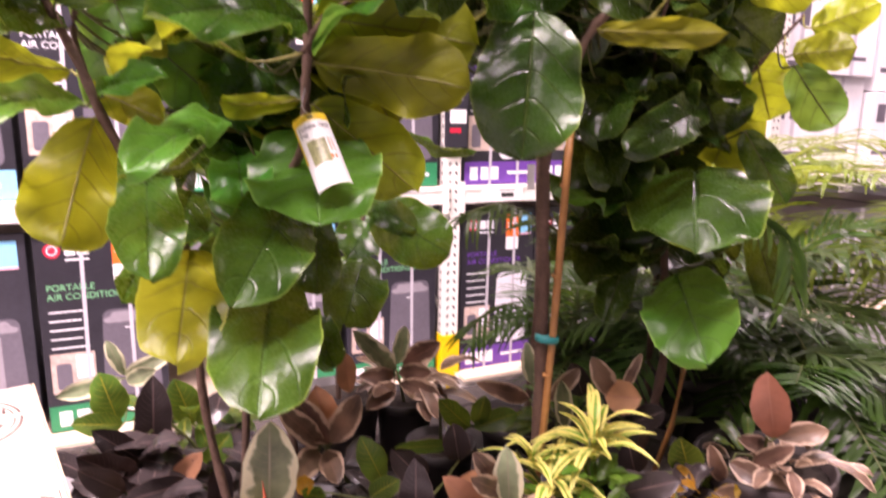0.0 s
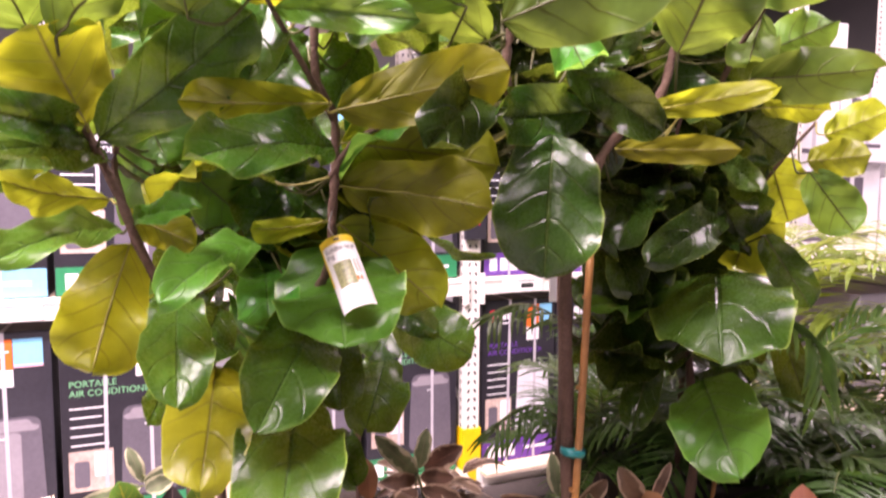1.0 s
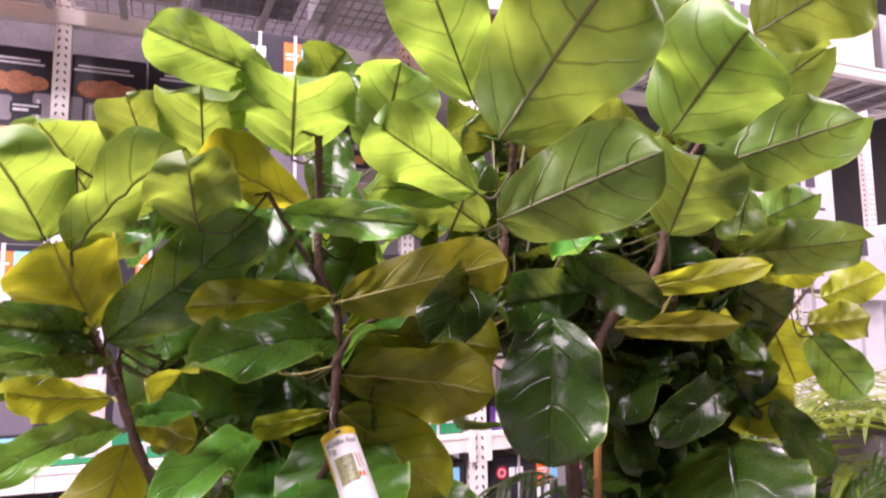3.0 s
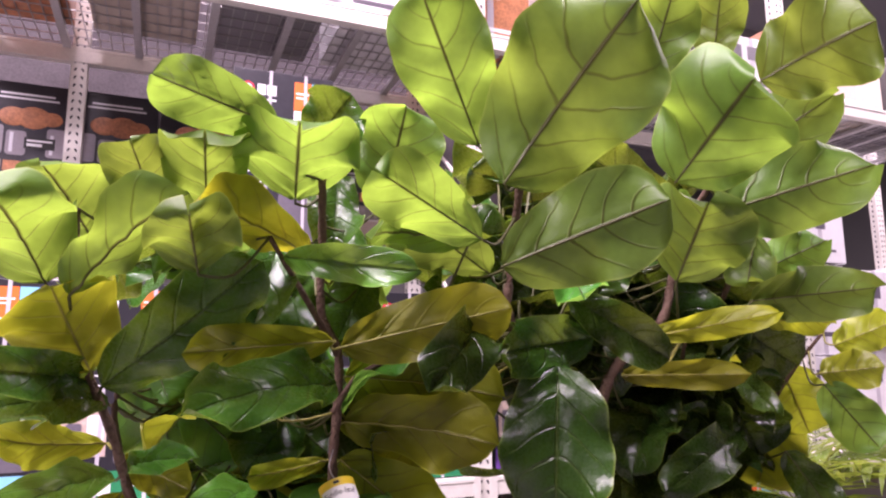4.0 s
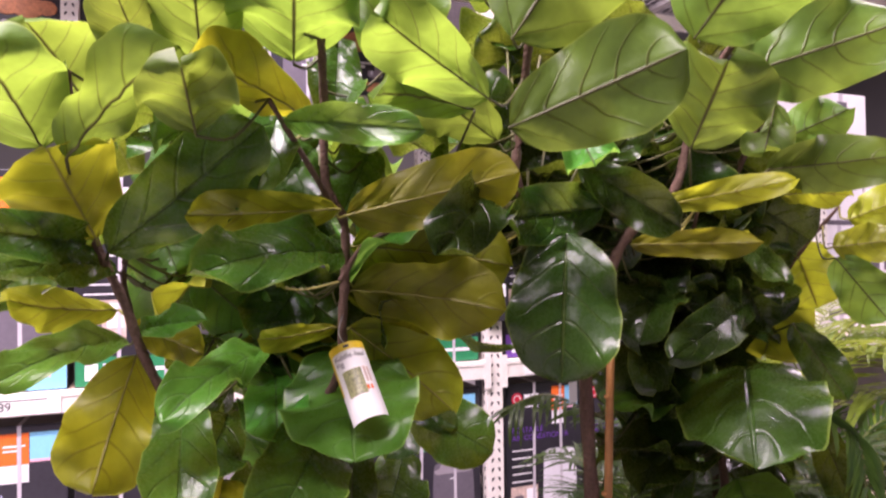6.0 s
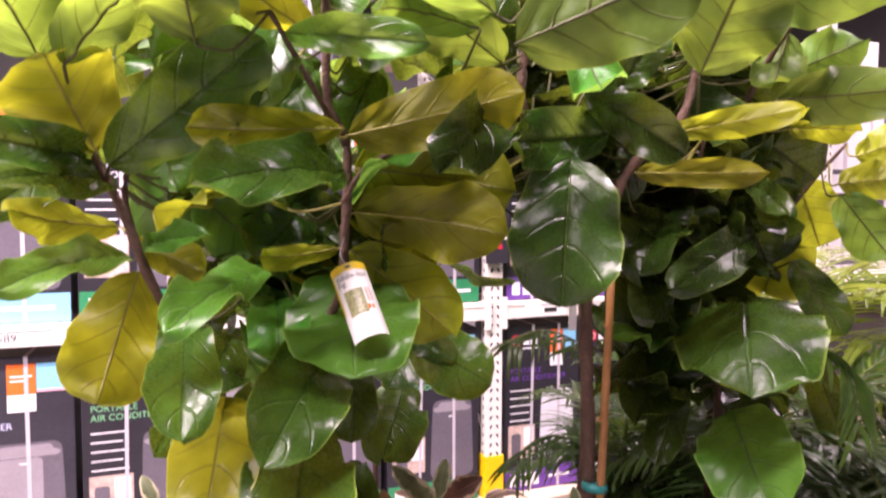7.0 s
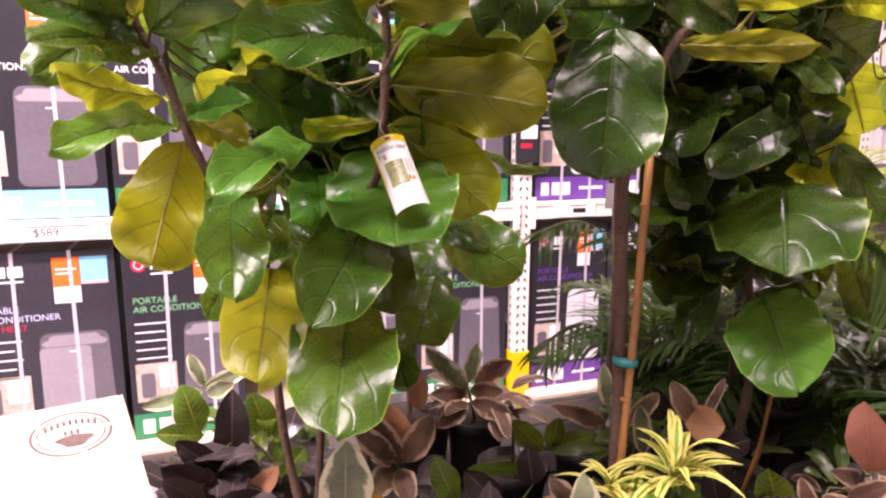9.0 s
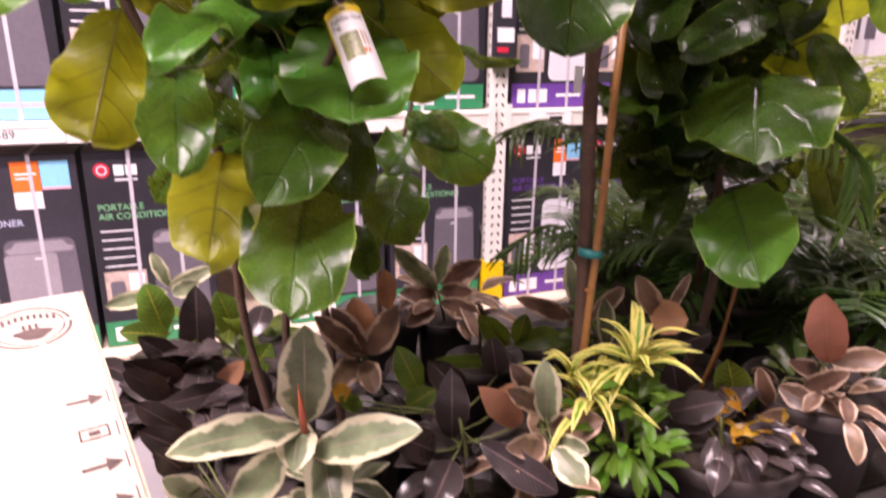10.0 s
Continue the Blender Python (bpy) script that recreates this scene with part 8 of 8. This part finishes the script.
def strap_head(plant, at, n, length, width, material, seed, spread=1.0):
    rng = random.Random(seed)
    at = Vector(at)
    for k in range(n):
        a = k * 2.4 + rng.uniform(-0.3, 0.3)
        rise = rng.uniform(-0.1, 1.2)
        d = Vector((math.cos(a) * spread, math.sin(a) * spread, rise)).normalized()
        l = length * rng.uniform(0.7, 1.15)
        b = bmesh.new()
        base = at + Vector((0, 0, rng.uniform(-0.05, 0.02)))
        tip = base + d * l - Vector((0, 0, 0.25 * l))
        add_leaf(b, base, tip, width * rng.uniform(0.8, 1.15), Vector((0, 0, 1)) if rise < 0.9 else Vector((-d.x, -d.y, 0.4)), "strap", 0, 0.25, 0.16, 0.02, 0.15, 12, 4, seed * 50 + k)
        part("leaf", b, material, plant)


p_song = small_plant("dracaena", 0.80, 1.58, "dracaena with yellow-striped narrow leaves", "potted plant", 0.09, 0.22, POT, [(0.783, 1.57, 0.93), (0.67, 1.56, 0.88), (0.62, 1.6, 0.92)])
strap_head(p_song, (0.794, 1.570, 0.915), 20, 0.155, 0.026, DRACAENA, 3)
strap_head(p_song, (0.683, 1.560, 0.862), 14, 0.14, 0.025, DRACAENA, 7)
strap_head(p_song, (0.658, 1.600, 0.904), 10, 0.12, 0.02, DRACAENA, 9)


def leafy_clump(plant, at, n, radius, length, width, material, seed):
    rng = random.Random(seed)
    for k in range(n):
        a, e = rng.uniform(0, 6.28), rng.uniform(-0.4, 1.0)
        d = Vector((math.cos(a), math.sin(a), e)).normalized()
        base = Vector(at) + Vector((d.x * radius, d.y * radius, rng.uniform(-0.08, 0.07))) * rng.uniform(0.2, 1)
        b = bmesh.new()
        l = length * rng.uniform(0.7, 1.3)
        add_leaf(b, base, base + d * l - Vector((0, 0, 0.2 * l)), width * rng.uniform(0.8, 1.2), (d.x * 0.3, d.y * 0.3 - 0.2, 1), "ellipse", 0, 0.2, 0.1, 0.05, 0.1, 8, 4, seed * 90 + k)
        part("leaf", b, material, plant)


p_lime = small_plant("bright_green_plant", 0.76, 1.47, "small bright green leafy plant", "potted plant", 0.08, 0.2)
leafy_clump(p_lime, (0.731, 1.500, 0.783), 66, 0.095, 0.068, 0.022, LIME, 11)
leafy_clump(p_lime, (0.775, 1.53, 0.85), 34, 0.07, 0.068, 0.022, LIME, 12)
leafy_clump(p_cro, (0.05, 2.46, 0.72), 16, 0.14, 0.12, 0.05, CROTON, 43)
leafy_clump(p_pink, (0.55, 1.52, 0.74), 14, 0.10, 0.10, 0.045, RUBY, 44)
leafy_clump(p_drk2, (1.02, 1.53, 0.72), 32, 0.16, 0.09, 0.04, RUBBER, 45)
leafy_clump(p_cop, (1.38, 1.56, 0.75), 18, 0.15, 0.09, 0.042, RUBY, 46)
leafy_clump(p_drk2, (1.10, 1.52, 0.72), 12, 0.08, 0.07, 0.03, CROTON_GOLD, 47)
leafy_clump(p_mid, (0.45, 1.66, 0.72), 18, 0.12, 0.12, 0.05, RUBBER, 23)
leafy_clump(p_ruby, (0.33, 2.0, 0.76), 12, 0.11, 0.10, 0.045, RUBBER, 24)
leafy_clump(p_brn, (1.0, 1.92, 0.78), 18, 0.14, 0.11, 0.045, CROTON, 25)
leafy_clump(p_far, (0.70, 2.40, 0.76), 26, 0.15, 0.11, 0.045, RUBY, 26)
leafy_clump(p_var, (0.14, 1.62, 0.72), 10, 0.09, 0.11, 0.05, VARIEGATED, 27)
leafy_clump(p_cop, (1.36, 1.64, 0.75), 12, 0.13, 0.09, 0.04, CROTON, 28)


leafy_clump(p_low, (-0.08, 1.98, 0.74), 16, 0.09, 0.15, 0.07, RUBBER, 61)
leafy_clump(p_low, (-0.12, 2.14, 0.76), 12, 0.09, 0.14, 0.065, RUBBER, 62)
leafy_clump(p_low, (-0.02, 1.80, 0.72), 14, 0.08, 0.14, 0.065, RUBBER, 63)
leafy_clump(p_edge, (-0.02, 1.58, 0.68), 16, 0.08, 0.14, 0.065, RUBBER, 64)
leafy_clump(p_edge, (0.05, 1.48, 0.68), 10, 0.07, 0.12, 0.06, RUBY, 65)
leafy_clump(p_dark, (0.06, 2.20, 0.74), 14, 0.12, 0.14, 0.065, RUBBER, 66)


# ---- palms ----
def add_frond(parent, root, heading, length, rise, droop, material, seed, leaflets=20, size=0.2, breadth=0.018):
    """A feather-shaped palm frond: an arching stalk with two rows of narrow leaflets."""
    rng = random.Random(seed)
    a = radians(heading)
    flat = Vector((math.cos(a), math.sin(a), 0))
    root = Vector(root)
    pts = [root + flat * (length * s * (0.55 + 0.35 * s)) + Vector((0, 0, rise * s - droop * s * s)) for s in [i / 12 for i in range(13)]]
    b = bmesh.new()
    add_tube(b, pts, [0.005 * (1 - 0.75 * i / 12) for i in range(13)], 5)
    for f in b.faces:
        f.material_index, f.smooth = 1, True
    for k in range(leaflets):
        s = 0.28 + 0.72 * (k + 0.5) / leaflets
        i = min(11, int(s * 12))
        p = pts[i].lerp(pts[i + 1], s * 12 - i)
        d = (pts[i + 1] - pts[i]).normalized()
        across = d.cross(Vector((0, 0, 1))).normalized()
        l = size * (0.55 + 0.75 * math.sin(math.pi * min(1, s * 0.95))) * rng.uniform(0.85, 1.12)
        for sign in (-1, 1):
            way = (d * rng.uniform(0.55, 0.85) + across * sign + Vector((0, 0, rng.uniform(-0.35, 0.05)))).normalized()
            add_leaf(b, p, p + way * l, breadth * rng.uniform(0.8, 1.2), d.cross(across) * -1 + Vector((0, 0, 0.4)), "strap", 0, 0.2, 0.06, 0, 0.12, 5, 2, rng.randint(0, 9999))
    return part("frond", b, (material, STALK), parent)


def palm(x, y, z0, crown, n, length, rise, droop, material, seed, label, size=0.2, breadth=0.018, pot_r=0.16, headings=(0, 360)):
    rng = random.Random(seed)
    t = thing("potted_palm", (x, y, z0), label, "palm", "potted palms")
    pot(t, x, y, z0, pot_r, 0.3)
    for k in range(5):
        px, py = x + rng.uniform(-0.07, 0.07), y + rng.uniform(-0.07, 0.07)
        part("cane", add_tube(bmesh.new(), [(px, py, z0 + 0.26), (px + (px - x) * 0.6, py + (py - y) * 0.6, z0 + crown)], [0.011, 0.007], 8), STALK, t, "", True)
    for k in range(n):
        h = headings[0] + (headings[1] - headings[0]) * (k + rng.uniform(0, 0.8)) / n
        root = (x + rng.uniform(-0.06, 0.06), y + rng.uniform(-0.06, 0.06), z0 + crown * rng.uniform(0.65, 1.05))
        add_frond(t, root, h, length * rng.uniform(0.75, 1.15), rise * rng.uniform(0.5, 1.25), droop * rng.uniform(0.7, 1.3), material, seed * 100 + k, 18, size, breadth)
    return t


parlour_palm = palm(1.40, 2.46, BENCH_TOP, 0.36, 16, 0.38, 0.55, 0.35, PALM, 31, "parlour palm with fine dark green fronds on the bench", 0.15, 0.013, 0.12)
bench_palm = palm(1.66, 2.16, BENCH_TOP, 0.40, 16, 0.48, 0.55, 0.40, PALM, 32, "bushy parlour palm with dark green fronds on the bench", 0.18, 0.016, 0.14)
palm(1.85, 2.74, BENCH_TOP, 0.38, 18, 0.5, 0.6, 0.4, PALM, 37, "bushy parlour palm at the back of the bench", 0.17, 0.015, 0.12)
palm(1.90, 1.95, BENCH_TOP, 0.34, 16, 0.46, 0.5, 0.4, PALM, 38, "parlour palm at the bench end", 0.17, 0.016, 0.12)
palm(2.30, 2.40, 0.0, 0.85, 18, 0.75, 0.75, 0.55, PALM, 33, "tall areca palm with arching green fronds", 0.26, 0.02)
palm(2.75, 2.95, 0.0, 1.05, 18, 0.8, 0.85, 0.55, PALM_GOLD, 34, "tall areca palm with pale yellow-green fronds", 0.28, 0.022)
palm(2.45, 1.75, 0.0, 0.55, 14, 0.6, 0.6, 0.5, PALM, 35, "low areca palm with drooping green fronds", 0.24, 0.02)
palm(3.2, 2.2, 0.0, 0.9, 14, 0.75, 0.75, 0.5, PALM_GOLD, 36, "areca palm with golden-green fronds", 0.27, 0.021)



def hanging_frond(parent, root, bend, tip, count, length, seed):
    """A frond that arches over and hangs, its leaflets pointing down."""
    rng = random.Random(seed)
    pts = curve_points([root, bend, tip], 8)
    b = bmesh.new()
    add_tube(b, pts, [0.004 * (1 - 0.7 * i / len(pts)) for i in range(len(pts))], 5)
    for f in b.faces:
        f.material_index, f.smooth = 1, True
    for k in range(count):
        i = int((0.15 + 0.8 * k / count) * (len(pts) - 1))
        d = (pts[min(i + 1, len(pts) - 1)] - pts[i]).normalized()
        for sign in (-1, 1):
            way = (d * 0.8 + Vector((sign * 0.45, -0.25 * sign, -0.55 + rng.uniform(-0.15, 0.15)))).normalized()
            add_leaf(b, pts[i], pts[i] + way * length * rng.uniform(0.8, 1.15), 0.013, (-0.5, -0.6, 0.6), "strap", 0, 0.2, 0.08, 0, 0.2, 6, 2, rng.randint(0, 9999))
    return part("frond", b, (PALM, STALK), parent)


hanging_frond(bench_palm, (1.382, 1.8, 1.393), (1.527, 1.74, 1.293), (1.544, 1.72, 1.127), 11, 0.13, 77)
hanging_frond(parlour_palm, (1.275, 2.42, 1.196), (1.019, 2.36, 1.318), (0.842, 2.32, 1.295), 12, 0.13, 78)
hanging_frond(parlour_palm, (1.313, 2.4, 0.805), (1.039, 2.34, 0.991), (0.86, 2.3, 0.943), 12, 0.14, 80)


# ---- the carton beside the bench ----
def furniture_carton():
    """A large pale carton with a sloping top, printed with a round stamp and handling marks."""
    cx, cy, turn, high, slope = -0.312, 2.297, 13.0, 0.949, math.tan(radians(11))
    c = thing("furniture_carton", (cx, cy, 0), "large pale cardboard carton with brown printed stamp and arrows", "carton", turn=turn)
    m = Matrix.Translation((cx, cy, 0)) @ Matrix.Rotation(radians(turn), 4, "Z")

    def put(b, lift=None):
        if lift is not None:
            for v in b.verts:
                v.co.z += high + slope * v.co.y + lift
        bmesh.ops.transform(b, verts=b.verts, matrix=m)
        return b

    body = box((-0.62, -0.95, 0), (0, 0, 1))
    for v in body.verts:
        if v.co.z > 0.5:
            v.co.z = high + slope * v.co.y
    bmesh.ops.bevel(body, geom=list(body.edges), offset=0.006, segments=2, affect="EDGES")
    part("carton_body", put(body), KRAFT, c)
    part("worn_edge", put(box((-0.003, -0.94, -0.003), (0.0012, -0.006, 0.0006)), 0.0), KRAFT_EDGE, c)
    part("flap_seam", put(box((-0.311, -0.944, 0.0002), (-0.309, -0.006, 0.0008)), 0.0), KRAFT_EDGE, c)
    sx, sy = -0.121, -0.128

    def ring(r0, r1, skip):
        b = bmesh.new()
        n = 44
        q = [[b.verts.new((sx + r * math.cos(k * math.tau / n), sy + r * math.sin(k * math.tau / n), 0)) for k in range(n)] for r in (r0, r1)]
        for k in range(n):
            if k % skip:
                b.faces.new((q[0][k], q[0][(k + 1) % n], q[1][(k + 1) % n], q[1][k]))
        return put(b, 0.0012)

    stamp = part("stamp", ring(0.084, 0.0775, 17), STAMP, c, "brown round stamp of plain bars")
    part("inner_ring", ring(0.070, 0.066, 11), STAMP, stamp)
    for k in range(-4, 5):
        arc = 0.014 * (1 - (k / 4) ** 2)
        b = box((sx + k * 0.0125 - 0.0035, sy + 0.018 + arc, 0), (sx + k * 0.0125 + 0.0035, sy + 0.04 + arc, 0.0004))
        part("bar", put(b, 0.001), STAMP, stamp)
        if abs(k) < 2:
            part("bar", put(box((sx + k * 0.0125 - 0.0035, sy - 0.006, 0), (sx + k * 0.0125 + 0.0035, sy + 0.012, 0.0004)), 0.001), STAMP, stamp)
    b = bmesh.new()
    b.faces.new([b.verts.new((sx + 0.004 + 0.036 * math.cos(a) * (1 + 0.25 * math.sin(3 * a)), sy - 0.03 + 0.023 * math.sin(a), 0)) for a in [k * math.tau / 18 for k in range(18)]])
    part("blot", put(b, 0.0014), STAMP, stamp)
    for y, kind in ((-0.43, 0), (-0.53, 1), (-0.62, 0), (-0.71, 0)):
        x = -0.054
        if kind:
            b = bmesh.new()
            for q in ((-0.026, -0.017, -0.022, 0.017), (0.022, -0.017, 0.026, 0.017), (-0.022, 0.013, 0.022, 0.017), (-0.022, -0.017, 0.022, -0.013), (-0.010, -0.006, 0.010, 0.006)):
                add_box(b, (x + q[0], y + q[1], 0), (x + q[2], y + q[3], 0.0004))
            part("handling_symbol", put(b, 0.001), STAMP, c)
        else:
            b = bmesh.new()
            b.faces.new([b.verts.new(q) for q in ((x - 0.034, y - 0.0045, 0), (x + 0.006, y - 0.0045, 0), (x + 0.006, y - 0.018, 0), (x + 0.034, y, 0), (x + 0.006, y + 0.018, 0), (x + 0.006, y + 0.0045, 0), (x - 0.034, y + 0.0045, 0))])
            part("handling_arrow", put(b, 0.0012), STAMP, c)
        part("margin_line", put(box((x + 0.038, y - 0.022, 0), (x + 0.0405, y + 0.022, 0.0004)), 0.001), STAMP, c)
    for k in range(6):
        part("text_bar", put(box((-0.42, -0.12 - 0.035 * k, 0), (-0.30 - 0.02 * (k % 3), -0.113 - 0.035 * k, 0.0004)), 0.001), STAMP, c)


furniture_carton()
